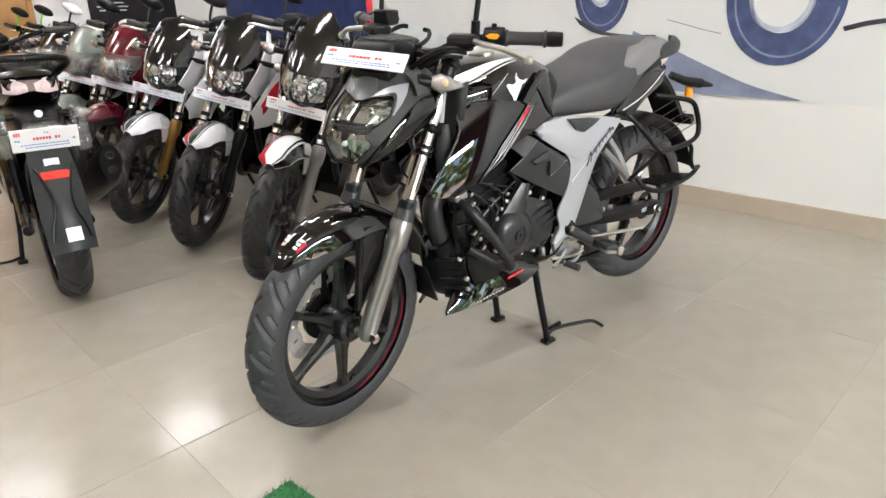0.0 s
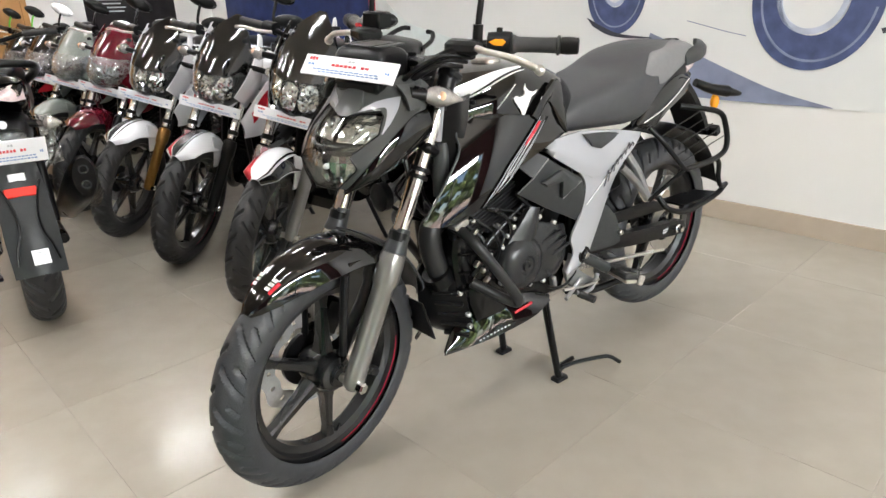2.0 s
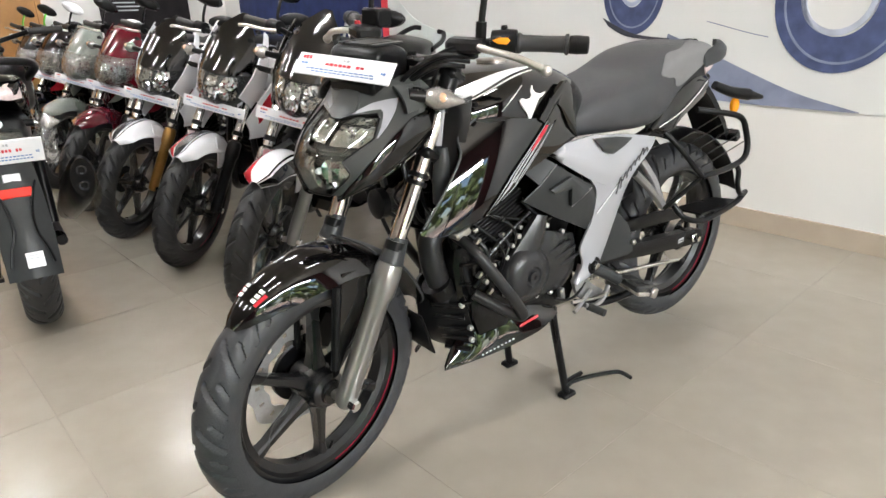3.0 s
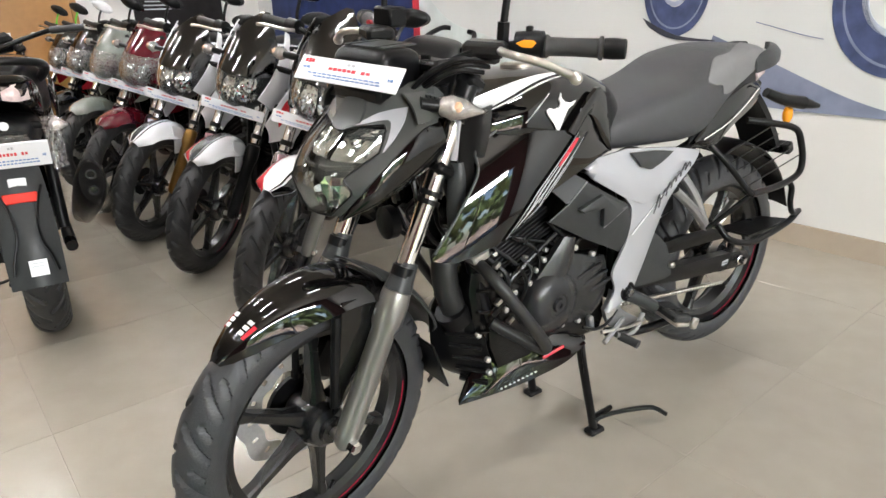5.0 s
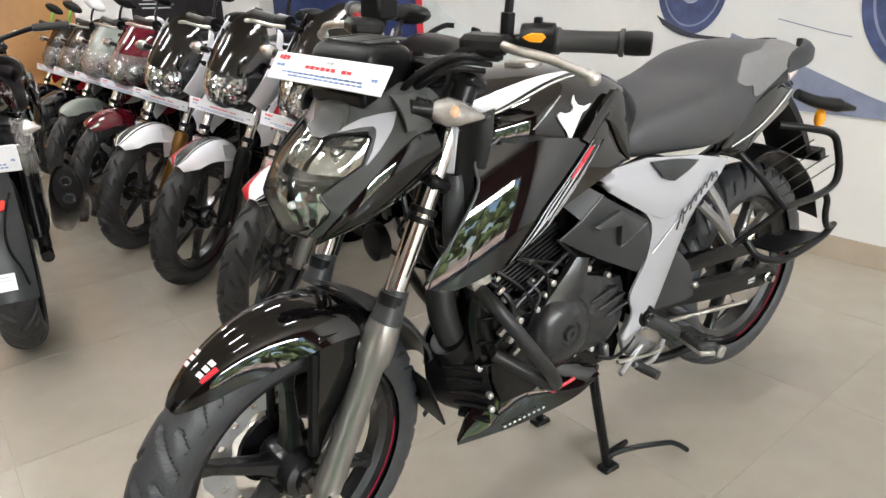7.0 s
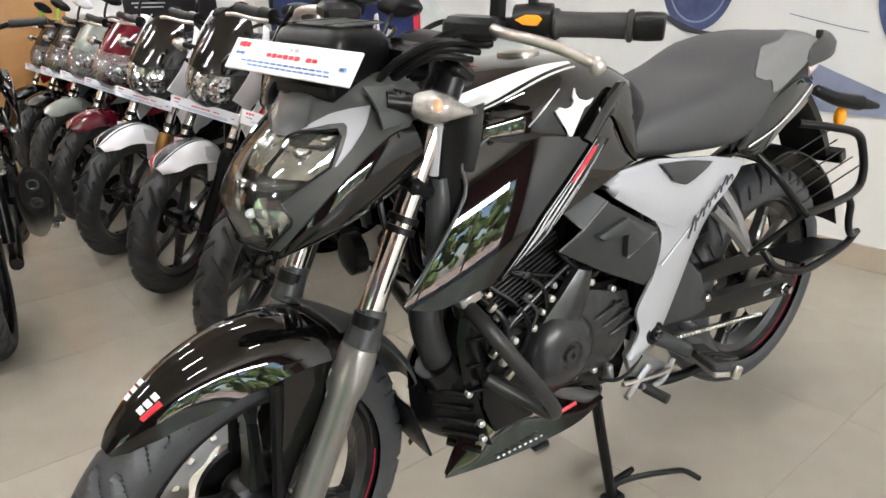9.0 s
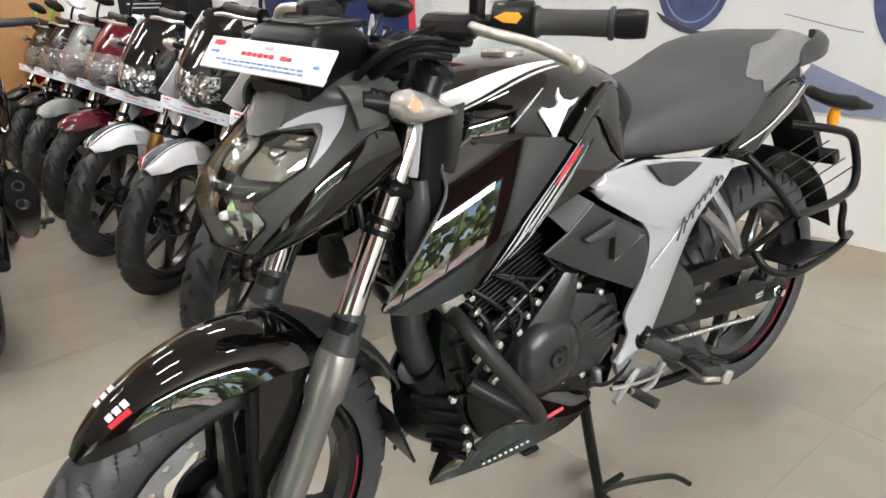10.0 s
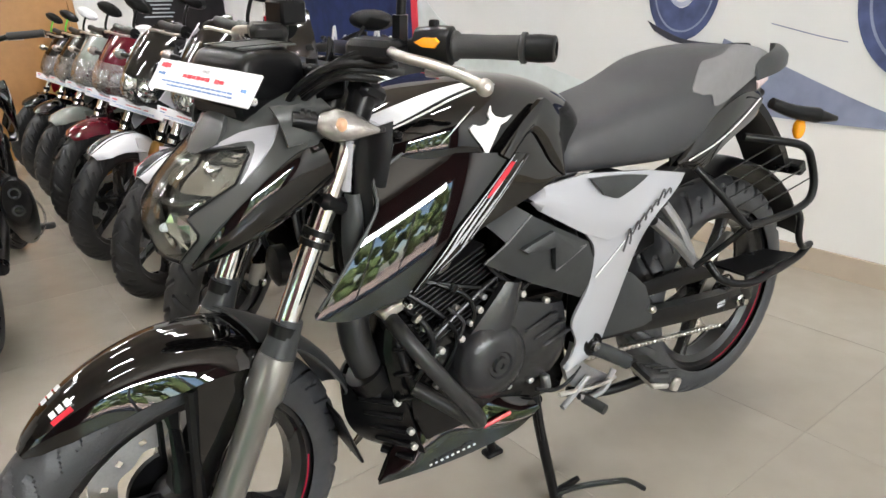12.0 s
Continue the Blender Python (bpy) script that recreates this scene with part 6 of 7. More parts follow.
def patch(table, outline, lift=0.0, thick=0.003, cols=10, power=2.2):
    """A curved panel on a nose described by height, front x, half width and side x."""
    loops = []
    for z, y0, y1 in smooth_spec(outline, 3):
        _, fx, w, sx = table_row(table, z)
        row = []
        for i in range(cols + 1):
            y = y0 + (y1 - y0) * i / cols
            row.append(Vector((fx + (sx - fx) * min(1.3, abs(y / w)) ** power + lift, y, z)))
        loops.append(row + [v - Vector((thick, 0, 0)) for v in reversed(row)])
    return skin(bmesh.new(), loops)


NOSE = [(0.745, 1.205, 0.060, 1.15), (0.775, 1.245, 0.092, 1.15), (0.81, 1.262, 0.116, 1.135), (0.85, 1.258, 0.130, 1.115), (0.90, 1.228, 0.136, 1.085), (0.96, 1.178, 0.136, 1.045), (1.03, 1.105, 0.130, 1.0), (1.08, 1.040, 0.118, 0.965), (1.13, 0.965, 0.10, 0.92)]


ROW_LENS = glassy("grey_tinted_lens", (0.92, 0.93, 0.93), 0.015, 0.1)


TANK_ME, SEAT_ME = tank.data, seat.data


def fender_band(m, parent, y0, y1, material, R=0.330, a0=56, a1=122, name="stripe"):
    loops = []
    for j in range(17):
        f = j / 16
        a = radians(a0 + (a1 - a0) * f)
        row, back = [], []
        for i in range(4):
            u = y0 + (y1 - y0) * i / 3
            w = (0.062 + 0.016 * min(1, f * 2.2)) * min(1, 0.35 + f * 6)
            r = R + 0.0015 - 0.075 * (0.35 + 0.65 * min(1, f * 1.6)) * abs(u) ** 2.6
            row.append(Vector((1.32 + r * math.cos(a), w * u, 0.298 + r * math.sin(a))))
            r -= 0.003
            back.append(Vector((1.32 + r * math.cos(a), w * u, 0.298 + r * math.sin(a))))
        loops.append(row + back[::-1])
    return part(name, skin(bmesh.new(), loops), material, parent, m=m)


def row_bike(contact, heading, turned, lean, look_, label, group="parked motorcycles"):
    """A parked street motorcycle on its side stand; its front tyre touches the floor at contact."""
    M = pose(contact[0], contact[1], 0, 0, 0, heading) @ pose(0, 0, 0, -lean, 0, 0) @ pose(-1.32, 0, 0)
    b = thing("motorcycle", label, "motorcycle", group, m=M)
    p = Vector((1.02, 0, 0.90))
    S = Matrix.Translation(p) @ Matrix.Rotation(radians(turned), 4, AX_DIR) @ Matrix.Translation(-p)
    dx = -0.037
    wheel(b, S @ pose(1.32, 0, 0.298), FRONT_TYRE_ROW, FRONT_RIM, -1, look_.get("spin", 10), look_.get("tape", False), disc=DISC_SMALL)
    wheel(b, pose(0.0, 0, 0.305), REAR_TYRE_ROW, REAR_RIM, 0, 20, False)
    fork(b, S @ pose(dx, 0, 0), look_["slider"], CHROME)
    fc = look_["fender"]
    f = fender_arc(b, S, fc, 0.330, 56, 124, 0.062, 0.078, 0.075, cx=1.32, label="front fender")
    for s in (1, -1):
        part("fender_tab", shell(mirrored([(1.30, 0.066, 0.62), (1.24, 0.070, 0.60), (1.20, 0.070, 0.57)], s), mirrored([(1.265, 0.068, 0.47), (1.24, 0.072, 0.47), (1.215, 0.072, 0.49)], s), 0.005 * s, 0.005 * s, (0, 1, 0), 3, 4), fc, f, m=Matrix.Identity(4))
    for y0, y1, mt in look_.get("bands", ()):
        fender_band(None, f, y0, y1, mt)
    # nose fairing
    nose = part("headlamp_cowl", patch(NOSE, [(r[0], -r[2], r[2]) for r in NOSE[:6]], 0.0, 0.015), look_["nose"], b, "headlamp fairing", m=S @ pose(0, 0, -0.015) @ Matrix.Diagonal((1, 1.0, 1, 1)))
    for y0, y1 in ((-0.092, -0.034), (-0.032, 0.032), (0.034, 0.092)):
        bm = bmesh.new()
        grid = []
        for i in range(10):
            z = 0.785 + 0.011 * i
            _, fx, w, sx = table_row(NOSE, z)
            k = 0.45 + 0.55 * math.sin(math.pi * (i + 1) / 11)
            ys = [(y0 + y1) / 2 + (y1 - y0) * (j / 7 - 0.5) * k for j in range(8)]
            grid.append([bm.verts.new((fx + (sx - fx) * abs(y / w) ** 2.2 + 0.004 + random.uniform(-0.0045, 0.0045), y, z)) for y in ys])
        for i in range(9):
            for j in range(7):
                bm.faces.new((grid[i][j], grid[i][j + 1], grid[i + 1][j + 1], grid[i + 1][j]))
        bmesh.ops.triangulate(bm, faces=bm.faces[:])
        part("reflector", bm, BOWL_CHROME, nose, sharp=2)
    lens = part("headlamp_lens", patch(NOSE, [(0.765, -0.055, 0.055), (0.80, -0.09, 0.09), (0.85, -0.108, 0.108), (0.895, -0.104, 0.104)], 0.016, 0.003), ROW_LENS, nose, "clear headlamp lens")
    part("visor", patch(NOSE, [(0.893, -0.120, 0.120), (0.93, -0.126, 0.126), (0.975, -0.118, 0.118), (1.02, -0.100, 0.100), (1.06, -0.076, 0.076), (1.085, -0.055, 0.055), (look_.get("top", 1.125), -0.014, 0.014)], 0.018, 0.004, 12), look_["visor"], nose, look_.get("visor_label", "smoked black visor"))
    if look_.get("wrap"):
        part("film", patch(NOSE, [(0.75, -0.06, 0.06), (0.80, -0.10, 0.10), (0.86, -0.124, 0.124), (0.93, -0.122, 0.122)], 0.028, 0.002, 14), FILM, nose, "crinkled protective film")
    for s in (1, -1):
        part("cowl_side", shell(mirrored([(1.19, 0.10, 0.80), (1.13, 0.128, 0.90), (1.06, 0.128, 1.0), (1.02, 0.11, 1.07)], s), mirrored([(1.10, 0.12, 0.74), (1.04, 0.15, 0.84), (1.02, 0.145, 0.94), (1.0, 0.12, 1.04)], s), 0.01 * s, 0.005 * s, (0, 1, 0), 4, 4), look_["side"], nose, "fairing side")
        indicator(b, (1.10, 0.12 * s, 0.915), (1.06, 0.24 * s, 0.905), LENS_WHITE if not look_.get("amber") else ORANGE, m=S)
        # tank shroud blade
        part("tank_shroud", shell(mirrored([(1.12, 0.12, 0.66), (1.06, 0.165, 0.78), (0.96, 0.178, 0.86), (0.80, 0.16, 0.86)], s), mirrored([(1.10, 0.13, 0.58), (1.0, 0.175, 0.60), (0.88, 0.178, 0.68), (0.72, 0.15, 0.80)], s), 0.012 * s, 0.006 * s, (0, 1, 0), 4, 6), look_["shroud"], b, "tank shroud")
        if look_.get("flash"):
            part("decal", shell(mirrored([(1.09, 0.158, 0.70), (1.04, 0.180, 0.78), (0.96, 0.190, 0.83)], s), mirrored([(1.08, 0.162, 0.655), (1.01, 0.185, 0.72), (0.94, 0.192, 0.79)], s), 0.004 * s, 0.004 * s, (0, 1, 0), 3, 3), look_["flash"], b, "red flash on the shroud")
        part("side_panel", shell(mirrored([(0.70, 0.14, 0.74), (0.50, 0.15, 0.75), (0.30, 0.13, 0.73)], s), mirrored([(0.66, 0.14, 0.58), (0.50, 0.145, 0.56), (0.36, 0.13, 0.64)], s), 0.01 * s, 0.006 * s, (0, 1, 0), 4, 4), look_["panel"], b)
        part("tail_panel", shell(mirrored([(0.30, 0.124, 0.74), (0.12, 0.118, 0.86), (-0.06, 0.085, 0.93)], s), mirrored([(0.30, 0.126, 0.71), (0.11, 0.128, 0.75), (-0.06, 0.088, 0.86)], s), 0.01 * s, 0.006 * s, (0, 1, 0), 4, 4), look_["panel"], b)
        # bar, grip, lever, mirror on each side
        g0, g1 = Vector((0.99, 0.22 * s, 1.0)), Vector((0.93, 0.345 * s, 0.99))
        part("grip", tube([g0, g1], 0.0165, 12, 1), GRIP, b, m=S)
        part("switch_housing", tube([g0 + (g0 - g1) * 0.4, g0], 0.025, 12, 1), MATTE_BLACK, b, m=S)
        part("lever", tube([(1.05, 0.17 * s, 0.995), (1.06, 0.22 * s, 0.99), (1.04, 0.29 * s, 0.985), (1.02, 0.33 * s, 0.975)], 0.0065, 8), look_.get("lever", STEEL), b, "bare alloy lever", m=S)
        st = part("mirror", tube([(1.0, 0.18 * s, 1.0), (1.0, 0.19 * s, 1.04), (0.985, 0.195 * s, 1.08), (0.965, 0.20 * s, 1.105)], 0.0065, 8), look_.get("stem", MATTE_BLACK), b, "black mirror on a bent stem", m=S)
        hd = skin(bmesh.new(), [[Vector((0.945 + d, (0.21 + 0.075 * k * math.cos(a)) * s, 1.125 + 0.034 * k * math.sin(a) + 0.012 * math.cos(a))) for a in (i * math.pi / 8 for i in range(16))] for d, k in ((-0.012, 0.85), (-0.01, 1.0), (0.012, 0.92), (0.026, 0.55), (0.03, 0.1))])
        part("mirror_head", hd, look_.get("mirror", MATTE_BLACK), st)
        part("mirror_glass", skin(bmesh.new(), [[Vector((x, (0.21 + 0.066 * k * math.cos(a)) * s, 1.125 + 0.028 * k * math.sin(a) + 0.012 * math.cos(a))) for a in (i * math.pi / 8 for i in range(16))] for x, k in ((0.931, 1.0), (0.929, 0.97))]), MIRROR, st)
    part("handlebar", tube([(0.99, 0.22, 1.0), (1.02, 0.13, 0.99), (1.03, 0.06, 0.965), (1.03, -0.06, 0.965), (1.02, -0.13, 0.99), (0.99, -0.22, 1.0)], 0.011, 10), MATTE_BLACK, b, m=S)
    part("instrument_pod", box((1.07, 0, 0.985), (0.07, 0.18, 0.08), (0, -25, 0), 0.015), MATTE_BLACK, b, m=S)
    number_card(b, S @ pose(1.215, 0.0, 0.725, 0, -6, 0), 0.285, 0.045)
    for s in (1, -1):
        part("card_bracket", box((1.195, 0.10 * s, 0.722), (0.035, 0.02, 0.02), bevel=0.003), MATTE_BLACK, b, m=S)
    tk = part("fuel_tank", in_colour(TANK_ME, look_["tank"]), None, b, "fuel tank")
    part("seat", in_colour(SEAT_ME, MATTE_BLACK), None, b, "black seat")
    for s in (1, -1):
        part("grab_rail", tube(mirrored([(0.05, 0.11, 0.92), (-0.08, 0.115, 0.955), (-0.17, 0.09, 0.985), (-0.19, 0.05, 0.99)], s), 0.013, 8), MATTE_BLACK, b)
    part("crankcase", prism([(0.95, 0.34), (0.92, 0.28), (0.60, 0.27), (0.58, 0.40), (0.70, 0.50), (0.90, 0.48)], -0.12, 0.12, 0.02), ENGINE, b)
    part("cylinder", box((0.86, 0, 0.56), (0.17, 0.18, 0.20), (0, 20, 0), 0.01), ENGINE, b)
    for i in range(6):
        part("cooling_fin", box((0.83 + i * 0.012, 0, 0.50 + i * 0.024), (0.2, 0.20, 0.005), (0, 20, 0)), ENGINE, b)
    part("exhaust_header", tube([(0.93, 0.0, 0.58), (1.02, 0.0, 0.52), (1.0, -0.02, 0.36), (0.88, -0.06, 0.26), (0.5, -0.15, 0.28)], 0.022, 10), COVER_GREY, b)
    part("silencer", tube([(0.45, -0.16, 0.29), (0.2, -0.19, 0.36), (-0.15, -0.2, 0.47)], 0.05, 14), MATTE_BLACK, b)
    for s in (1, -1):
        part("frame_tube", tube(mirrored([(1.03, 0.03, 0.82), (1.0, 0.05, 0.66), (0.95, 0.08, 0.42), (0.88, 0.09, 0.27)], s), 0.017, 8), MATTE_BLACK, b)
        part("swing_arm", tube(mirrored([(0.55, 0.09, 0.36), (0.0, 0.105, 0.305)], s), 0.02, 8, 1), MATTE_BLACK, b)
        part("shock", tube(mirrored([(0.1, 0.11, 0.38), (0.2, 0.11, 0.68)], s), 0.025, 10, 1), MATTE_BLACK, b)
    part("rear_mudguard", shell([(0.09, -0.075, 0.66), (-0.12, -0.08, 0.63), (-0.30, -0.08, 0.45)], [(0.09, 0.075, 0.66), (-0.12, 0.08, 0.63), (-0.30, 0.08, 0.45)], 0.012, 0.004, (-0.5, 0, 0.85), 5, 6), MATTE_BLACK, b)
    part("tail_lamp", box((-0.09, 0, 0.89), (0.05, 0.12, 0.05), bevel=0.015), RED_LENS, b)
    part("side_stand", tube([(0.60, 0.11, 0.27), (0.56, 0.17, 0.14), (0.53, 0.225, 0.035)], 0.011, 8), MATTE_BLACK, b)
    return b


BASE = dict(slider=MATTE_BLACK, fender=WHITE, nose=GREY_PLASTIC, visor=SMOKED, side=WHITE, shroud=WHITE, panel=WHITE, tank=WHITE)
ROW = [
    ((1.0, -1.123), 32, 10.5, 11, dict(BASE, slider=FORK_GREY, fender=WHITE, nose=MATTE_BLACK, side=GLOSS_BLACK, shroud=WHITE, tank=GLOSS_BLACK, panel=GLOSS_BLACK, flash=RED, bands=((-0.98, -0.5, RED), (0.62, 0.98, GLOSS_BLACK), (0.45, 0.52, GLOSS_BLACK)), spin=12), "white and black motorcycle with red stripes and smoked visor"),
    ((1.056, -1.767), 32, 10.5, 11, dict(BASE, shroud=WHITE, flash=RED, bands=((-0.85, -0.5, RED), (-0.42, 0.12, COVER_GREY), (0.2, 0.25, GLOSS_BLACK)), amber=False, tape=True, spin=25), "white motorcycle with a red and grey striped fender"),
    ((1.144, -2.396), 32, 10.5, 11, dict(BASE, slider=GOLD, bands=((-0.75, -0.55, GLOSS_BLACK), (-0.4, 0.0, COVER_GREY), (0.15, 0.22, GLOSS_BLACK)), spin=40), "white motorcycle with gold forks and black fender stripes"),
    ((1.175, -3.10), 32, 12, 11, dict(BASE, fender=MAROON, nose=MAROON, visor=MAROON, side=MAROON, shroud=MAROON, panel=MAROON, tank=MAROON, wrap=True, top=1.085, visor_label="maroon nose cover", spin=5), "maroon motorcycle with film-wrapped headlamp"),
    ((1.21, -3.86), 32, 12, 11, dict(BASE, fender=GREY_PAINT, nose=GREY_PAINT, visor=GREY_PAINT, side=GREY_PAINT, shroud=GREY_PAINT, panel=MATTE_BLACK, tank=GREY_PAINT, wrap=True, top=1.085, mirror=WHITE, visor_label="grey nose cover", spin=50), "grey-green motorcycle with film-wrapped headlamp"),
    ((1.26, -4.52), 32, 12, 11, dict(BASE, fender=GLOSS_BLACK, nose=MATTE_BLACK, visor=SMOKED, side=GLOSS_BLACK, shroud=GLOSS_BLACK, panel=GLOSS_BLACK, tank=GLOSS_BLACK, wrap=True, top=1.08, stem=GREEN, spin=33), "black motorcycle with green-wrapped mirror stems"),
    ((1.31, -5.18), 32, 12, 11, dict(BASE, fender=GLOSS_BLACK, nose=MATTE_BLACK, visor=SMOKED, side=GLOSS_BLACK, shroud=RED, panel=GLOSS_BLACK, tank=GLOSS_BLACK, wrap=True, top=1.08, stem=GREEN, spin=15), "black and red motorcycle with green-wrapped mirror stems"),
]
for contact, heading, turned, lean, spec, label in ROW:
    row_bike(contact, heading, turned, lean, spec, label)


# ---------------- the motorcycle seen from behind ----------------
def rear_bike():
    M = pose(1.70, -1.56, 0, 0, 0, 266) @ pose(0, 0, 0, 0.5, 0, 0)
    b = thing("motorcycle", "black motorcycle seen from behind with a white dealer card", "motorcycle", "parked motorcycles", m=M)
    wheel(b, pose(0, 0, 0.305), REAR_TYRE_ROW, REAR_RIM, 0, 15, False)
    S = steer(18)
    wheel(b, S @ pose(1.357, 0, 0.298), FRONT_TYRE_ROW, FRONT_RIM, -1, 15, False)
    fork(b, S, MATTE_BLACK, CHROME)
    fender_arc(b, S, GLOSS_BLACK, 0.352, 38, 118, 0.062, 0.08, 0.05)
    # long mudguard with raised lines, reflector and sticker
    mg = part("rear_mudguard", shell([(-0.16, -0.060, 0.70), (-0.25, -0.074, 0.58), (-0.325, -0.080, 0.44), (-0.365, -0.078, 0.29)], [(-0.16, 0.060, 0.70), (-0.25, 0.074, 0.58), (-0.325, 0.080, 0.44), (-0.365, 0.078, 0.29)], 0.03, 0.008, (-0.9, 0, 0.3), 6, 10), GREY_PLASTIC, b, "long charcoal rear mudguard")
    for s in (1, -1):
        part("guard_line", tube([(-0.262, 0.062 * s, 0.59), (-0.300, 0.046 * s, 0.555), (-0.334, 0.032 * s, 0.495), (-0.356, 0.034 * s, 0.44), (-0.366, 0.050 * s, 0.395), (-0.378, 0.062 * s, 0.34)], 0.0045, 6), MATTE_BLACK, mg)
    part("red_reflector", box((-0.292, 0.0, 0.563), (0.010, 0.095, 0.032), (0, 27, 0), 0.003), RED_LENS, mg, "red rear reflector")
    st = part("sticker", box((-0.392, -0.008, 0.362), (0.002, 0.05, 0.05), (0, 17, 0)), PAPER, mg, "small white label")
    for i in range(4):
        part("print", box((-0.3935, -0.008, 0.378 - i * 0.01), (0.001, 0.035, 0.003), (0, 17, 0)), PRINT_GREY, st)
    number_card(b, pose(-0.252, 0.0, 0.690, 0, 22, 180), 0.215, 0.088, "dealer_plate")
    part("plate_lamp", tube([(-0.205, -0.035, 0.735), (-0.205, 0.035, 0.735)], 0.018, 12, 1), MATTE_BLACK, b)
    part("plate_clip", box((-0.262, 0.0, 0.606), (0.012, 0.05, 0.028), (0, 25, 0), 0.003), PAPER, b)
    # tail unit
    part("tail_cowl", skin(bmesh.new(), ring_sections(smooth_spec([(0.30, 0.84, 0.72, 0.125, 0.55), (0.10, 0.90, 0.76, 0.12, 0.55), (-0.06, 0.925, 0.80, 0.105, 0.55), (-0.14, 0.915, 0.83, 0.09, 0.6), (-0.17, 0.89, 0.85, 0.07, 0.7)], 3))), GLOSS_BLACK, b, "glossy black tail cowl")
    part("under_tail", skin(bmesh.new(), ring_sections(smooth_spec([(0.15, 0.78, 0.66, 0.10, 0.6), (-0.05, 0.80, 0.68, 0.095, 0.6), (-0.16, 0.79, 0.69, 0.08, 0.6), (-0.21, 0.76, 0.70, 0.06, 0.7)], 3))), MATTE_BLACK, b)
    for s in (1, -1):
        part("tail_lamp", shell(mirrored([(-0.168, 0.012, 0.878), (-0.165, 0.05, 0.895), (-0.14, 0.085, 0.892)], s), mirrored([(-0.178, 0.012, 0.850), (-0.172, 0.05, 0.842), (-0.15, 0.088, 0.846)], s), 0.008, 0.012, (-1, 0, 0.1), 4, 5), TAIL_LENS, b, "pale clear-lensed tail lamp")
        part("grab_rail", tube(mirrored([(0.18, 0.13, 0.885), (0.0, 0.15, 0.93), (-0.13, 0.13, 0.955), (-0.17, 0.06, 0.965), (-0.175, 0.0, 0.965)], s), 0.014, 10), MATTE_BLACK, b)
        ind = indicator(b, (-0.15, 0.07 * s, 0.765), (-0.17, 0.17 * s, 0.76), LENS_WHITE)
        part("film_bag", shell(mirrored([(-0.17, 0.10, 0.79), (-0.18, 0.15, 0.79)], s), mirrored([(-0.19, 0.11, 0.62), (-0.19, 0.155, 0.63)], s), 0.02, 0.02, (-1, 0, 0), 4, 4, smooth=False), FILM, ind, "loose clear film")
        part("shock", tube(mirrored([(0.05, 0.10, 0.36), (0.14, 0.10, 0.66)], s), 0.02, 12, 1), MATTE_BLACK, b)
        part("swing_arm", tube(mirrored([(0.55, 0.09, 0.36), (-0.02, 0.11, 0.305)], s), 0.021, 10, 1), MATTE_BLACK, b)
        part("side_panel", shell(mirrored([(0.70, 0.14, 0.74), (0.50, 0.15, 0.75), (0.28, 0.135, 0.74)], s), mirrored([(0.66, 0.14, 0.56), (0.50, 0.145, 0.54), (0.34, 0.13, 0.62)], s), 0.01 * s, 0.006 * s, (0, 1, 0), 4, 4), GLOSS_BLACK, b)
        part("tank_shroud", shell(mirrored([(1.12, 0.12, 0.66), (1.06, 0.165, 0.78), (0.96, 0.178, 0.86), (0.80, 0.16, 0.86)], s), mirrored([(1.10, 0.13, 0.58), (1.0, 0.175, 0.60), (0.88, 0.178, 0.68), (0.72, 0.15, 0.80)], s), 0.012 * s, 0.006 * s, (0, 1, 0), 4, 6), GLOSS_BLACK, b)
        part("grip", tube(mirrored([(0.96, 0.23, 1.01), (0.90, 0.36, 1.0)], s), 0.017, 12, 1), GRIP, b, m=S)
        part("lever", tube(mirrored([(1.03, 0.17, 1.005), (1.04, 0.22, 1.0), (1.01, 0.30, 0.99)], s), 0.006, 8), STEEL, b, m=S)
        part("foot_peg", box((0.40, 0.22 * s, 0.33), (0.035, 0.10, 0.022), (0, 0, 0), 0.006), GRIP, b)
        part("pillion_peg", box((0.12, 0.20 * s, 0.45), (0.03, 0.08, 0.02), (0, 0, 0), 0.006), GRIP, b)
    part("film_wrap", shell([(-0.205, -0.05, 0.745), (-0.215, 0.0, 0.75), (-0.205, 0.05, 0.745)], [(-0.245, -0.07, 0.712), (-0.25, 0.0, 0.715), (-0.245, 0.07, 0.712)], 0.01, 0.003, (-0.5, 0, 0.8), 4, 5), FILM, b, "clear film over the plate lamp")
    part("tail_cap", turn([(0, 0.001), (0.0, 0.014), (-0.006, 0.013), (-0.008, 0.001)], (-0.212, 0, 0.775), 14, "x"), PAPER, b, "round white cap")
    # twin-outlet silencer on the right, wrapped at its side
    sil = part("silencer", skin(bmesh.new(), [[c + Vector((0.0, 0.050 * k * math.cos(a), 0.092 * k * math.sin(a))) + Vector((-0.02 * math.sin(a) * k, 0, 0)) for a in (i * math.pi / 10 for i in range(20))] for c, k in ((Vector((0.40, -0.16, 0.32)), 0.45), (Vector((0.30, -0.185, 0.37)), 0.85), (Vector((0.0, -0.20, 0.49)), 1.0), (Vector((-0.14, -0.21, 0.55)), 0.95), (Vector((-0.16, -0.21, 0.557)), 0.78))]), MATTE_BLACK, b, "matt black twin-outlet silencer")
    for z in (0.585, 0.53):
        part("outlet", turn([(-0.012, 0.012), (-0.012, 0.018), (0.01, 0.018), (0.01, 0.012)], (-0.158, -0.21, z), 16, "x", closed=True), COVER_GREY, sil)
        part("outlet_bore", turn([(-0.006, 0.001), (-0.006, 0.013), (0.008, 0.013)], (-0.158, -0.21, z), 16, "x"), ENGINE, sil)
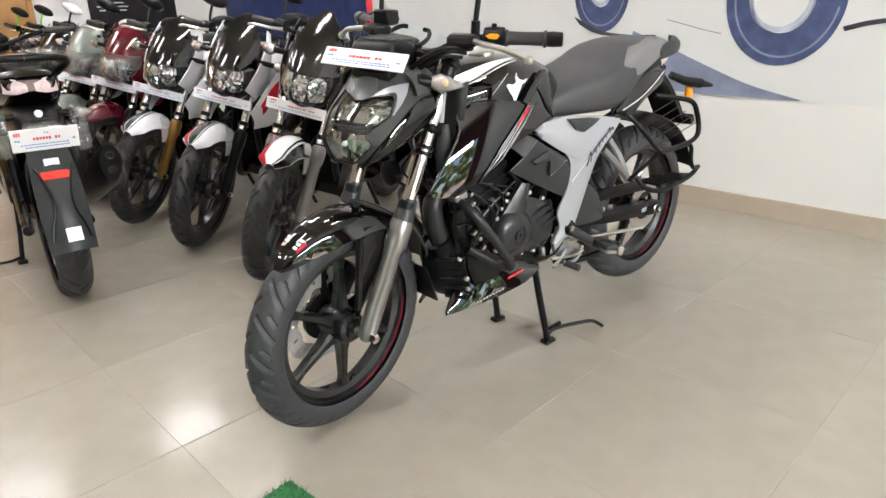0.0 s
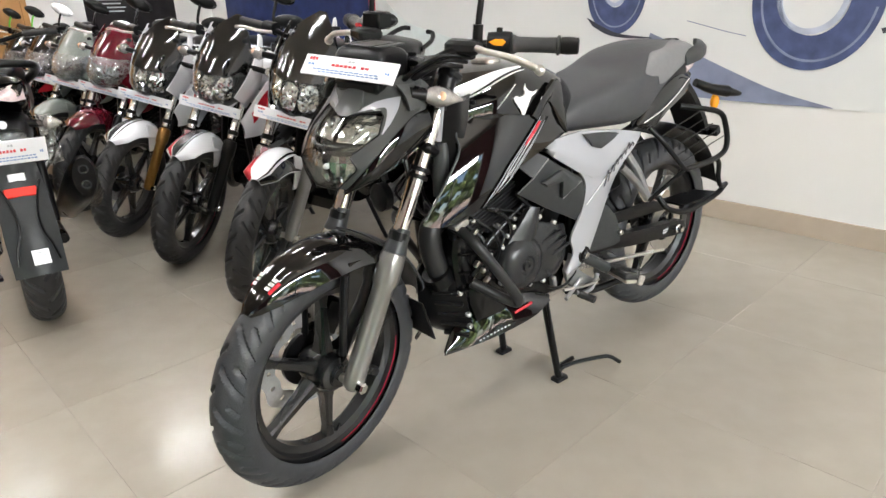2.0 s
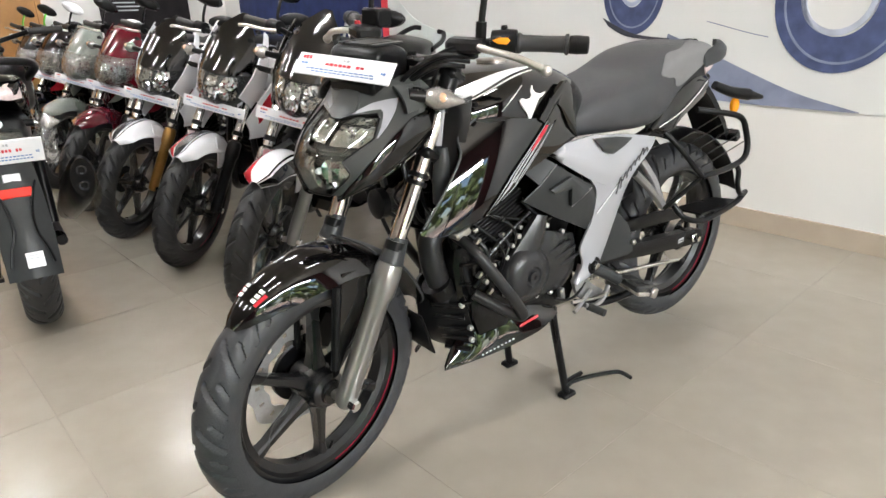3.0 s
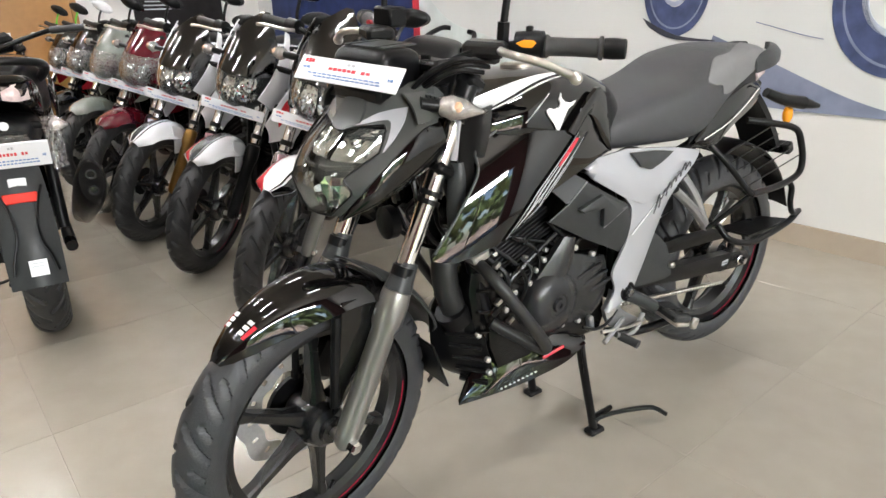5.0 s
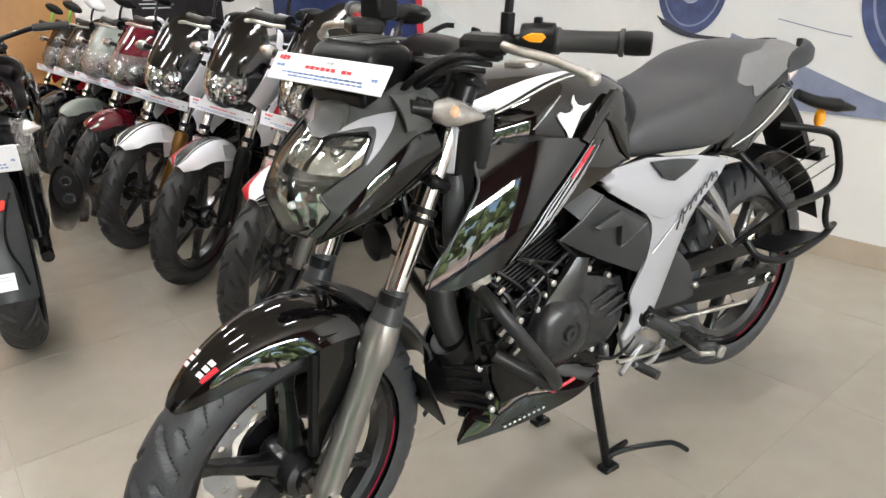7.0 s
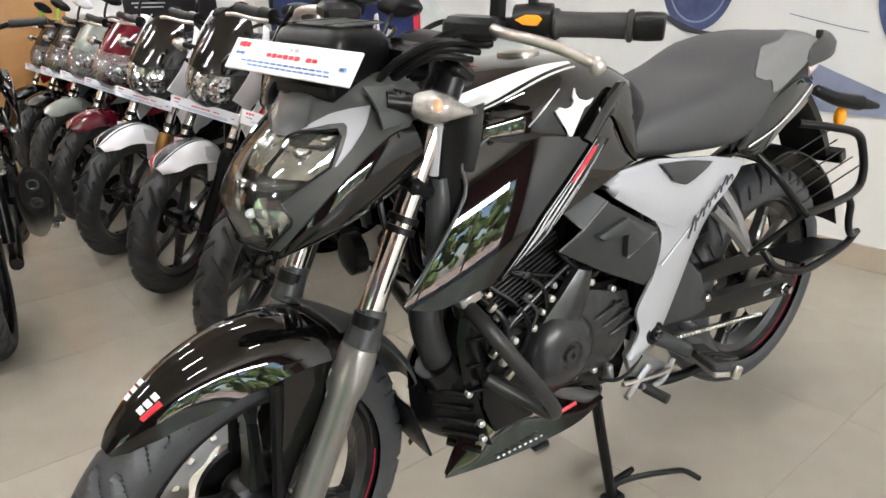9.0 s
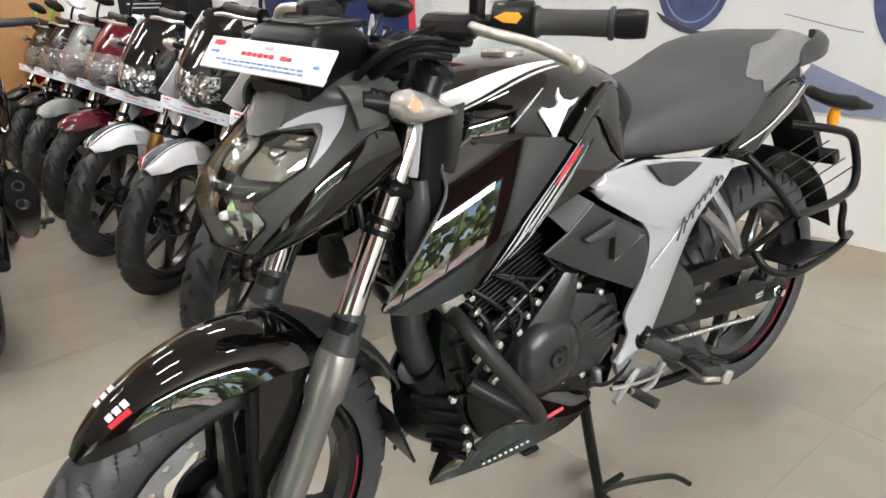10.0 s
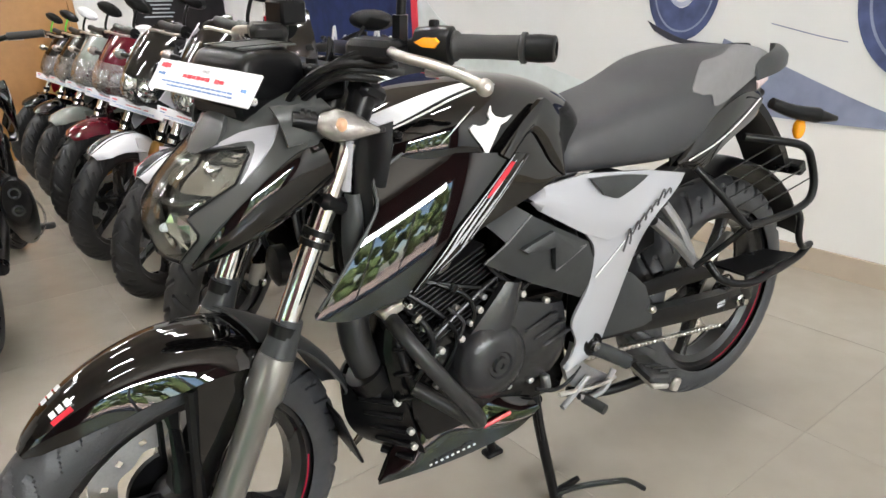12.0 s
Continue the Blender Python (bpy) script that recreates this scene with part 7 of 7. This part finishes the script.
    part("heat_shield", shell([(0.20, -0.235, 0.47), (0.05, -0.245, 0.51), (-0.10, -0.25, 0.55)], [(0.20, -0.225, 0.35), (0.05, -0.24, 0.39), (-0.08, -0.245, 0.42)], -0.02, 0.004, (0, 1, 0), 4, 5), FILM, sil, "silencer shield in clear film")
    part("fuel_tank", in_colour(TANK_ME, GLOSS_BLACK), None, b)
    part("seat", in_colour(SEAT_ME, MATTE_BLACK), None, b)
    part("handlebar", tube([(0.96, 0.23, 1.01), (1.02, 0.13, 0.99), (1.03, 0.0, 0.97), (1.02, -0.13, 0.99), (0.96, -0.23, 1.01)], 0.011, 10), MATTE_BLACK, b, m=S)
    part("headlamp_cowl", patch(NOSE, [(r[0], -r[2], r[2]) for r in NOSE[:5]], 0.0, 0.015), GLOSS_BLACK, b, m=S)
    part("instrument_pod", box((1.07, 0, 0.985), (0.07, 0.18, 0.08), (0, -25, 0), 0.015), MATTE_BLACK, b, m=S)
    number_card(b, S @ pose(1.235, 0.0, 0.985, 0, -14, 0), 0.275, 0.07)
    part("crankcase", prism([(0.95, 0.34), (0.92, 0.28), (0.60, 0.27), (0.58, 0.40), (0.70, 0.50), (0.90, 0.48)], -0.12, 0.12, 0.02), ENGINE, b)
    part("cylinder", box((0.86, 0, 0.56), (0.17, 0.18, 0.20), (0, 20, 0), 0.01), ENGINE, b)
    part("chain_guard", shell([(0.40, 0.10, 0.44), (0.1, 0.105, 0.43), (-0.1, 0.105, 0.38)], [(0.40, 0.10, 0.34), (0.1, 0.105, 0.34), (-0.1, 0.105, 0.32)], 0.006, 0.01, (0, 1, 0), 4, 4), MATTE_BLACK, b)
    ss = part("side_stand", tube([(0.62, 0.10, 0.28), (0.60, 0.115, 0.15), (0.58, 0.135, 0.015)], 0.011, 10), MATTE_BLACK, b, "black side stand, down")
    part("stand_foot", box((0.58, 0.135, 0.009), (0.06, 0.04, 0.018), bevel=0.004), MATTE_BLACK, ss)
    part("stand_tab", tube([(0.58, 0.135, 0.03), (0.57, 0.18, 0.022), (0.58, 0.24, 0.02)], 0.007, 8), MATTE_BLACK, ss)
rear_bike()

# ---------------- banner, far wall cladding, turf ----------------
# local frame of the long wall: y grows towards the motorcycle's rear
banner = thing("wall_banner", "navy printed wall banner with a red edge and white script", "banner", m=WALL_AT)
part("banner_sheet", box((0.008, -4.145, 1.55), (0.008, 2.45, 1.9)), BANNER_NAVY, banner)
part("banner_edge", box((0.010, -2.885, 1.55), (0.010, 0.07, 1.9)), PRINT_RED, banner, "red edge strip")
for i, (h, k) in enumerate(((0.20, 1.0), (0.11, 0.5), (0.12, 0.5), (0.11, 0.45), (0.19, 0.6), (0.11, 0.45))):
    y, z = -4.16 + i * 0.18, 0.82 + (0.0, 0.01, 0.0, 0.0, 0.02, 0.0)[i]
    part("script_stroke", tube([(0.016, y - 0.05, z - 0.02), (0.016, y, z + h * 0.55), (0.016, y + 0.045, z + h), (0.016, y + 0.06, z + h * 0.3), (0.016, y + 0.12, z)], 0.013, 6, 4), DECAL_WHITE, banner)

BROWN = thing("wall_cladding", "orange-brown panelled wall cladding with a thin frame", "cladding", kind="structure", m=ROOM)
bm = bmesh.new()
for i in range(4):
    part("panel", box((-0.72 + i * 1.25 + 0.62, FAR + 0.012, 1.3), (1.235, 0.02, 2.6), bevel=0.004), WOOD, BROWN)
for i in range(5):
    part("batten", box((-0.72 + i * 1.25, FAR + 0.03, 1.3), (0.05, 0.02, 2.6), bevel=0.004), WOOD, BROWN)
blk = thing("poster_board", "black printed poster board on the far wall", "poster", m=ROOM)
part("board", box((-1.66, FAR + 0.012, 1.4), (0.86, 0.02, 2.2), bevel=0.003), BANNER_BLACK, blk)
for i in range(5):
    part("print", box((-1.45, FAR + 0.024, 1.30 - i * 0.035), (0.30 - 0.04 * (i % 3), 0.003, 0.012)), PRINT_GREY, blk)

mat_top = thing("turf_mat", "bright green artificial turf mat on the floor", "mat", m=pose(1.612, 0.140, 0, 0, 0, 99))
part("mat_base", box((0.52, -0.35, 0.004), (1.04, 0.7, 0.008)), TURF, mat_top)
random.seed(4)
bm = bmesh.new()
for i in range(5200):
    x, y = random.uniform(0, 0.5), random.uniform(-0.45, 0)
    a, h = random.uniform(0, 6.28), random.uniform(0.012, 0.024)
    dxx, dyy = 0.0022 * math.cos(a), 0.0022 * math.sin(a)
    v = [bm.verts.new((x - dxx, y - dyy, 0.006)), bm.verts.new((x + dxx, y + dyy, 0.006)), bm.verts.new((x + random.uniform(-0.01, 0.01), y + random.uniform(-0.01, 0.01), h))]
    bm.faces.new(v)
me = bpy.data.meshes.new("mesh")
bm.to_mesh(me)
bm.free()
part("turf_blades", me, TURF, mat_top)["kind"] = "stuff"

# ---------------- floor tiles ----------------
tile_me = finish(box((0, 0, -0.005), (T - 0.002, T - 0.002, 0.012), bevel=0.0008), 8)
tile_me.materials.append(TILE)
for i in range(-4, 9):
    for j in range(-11, 8):
        part("tile", tile_me, None, floor, m=pose((i + 0.5) * T, (j + 0.5) * T, 0))
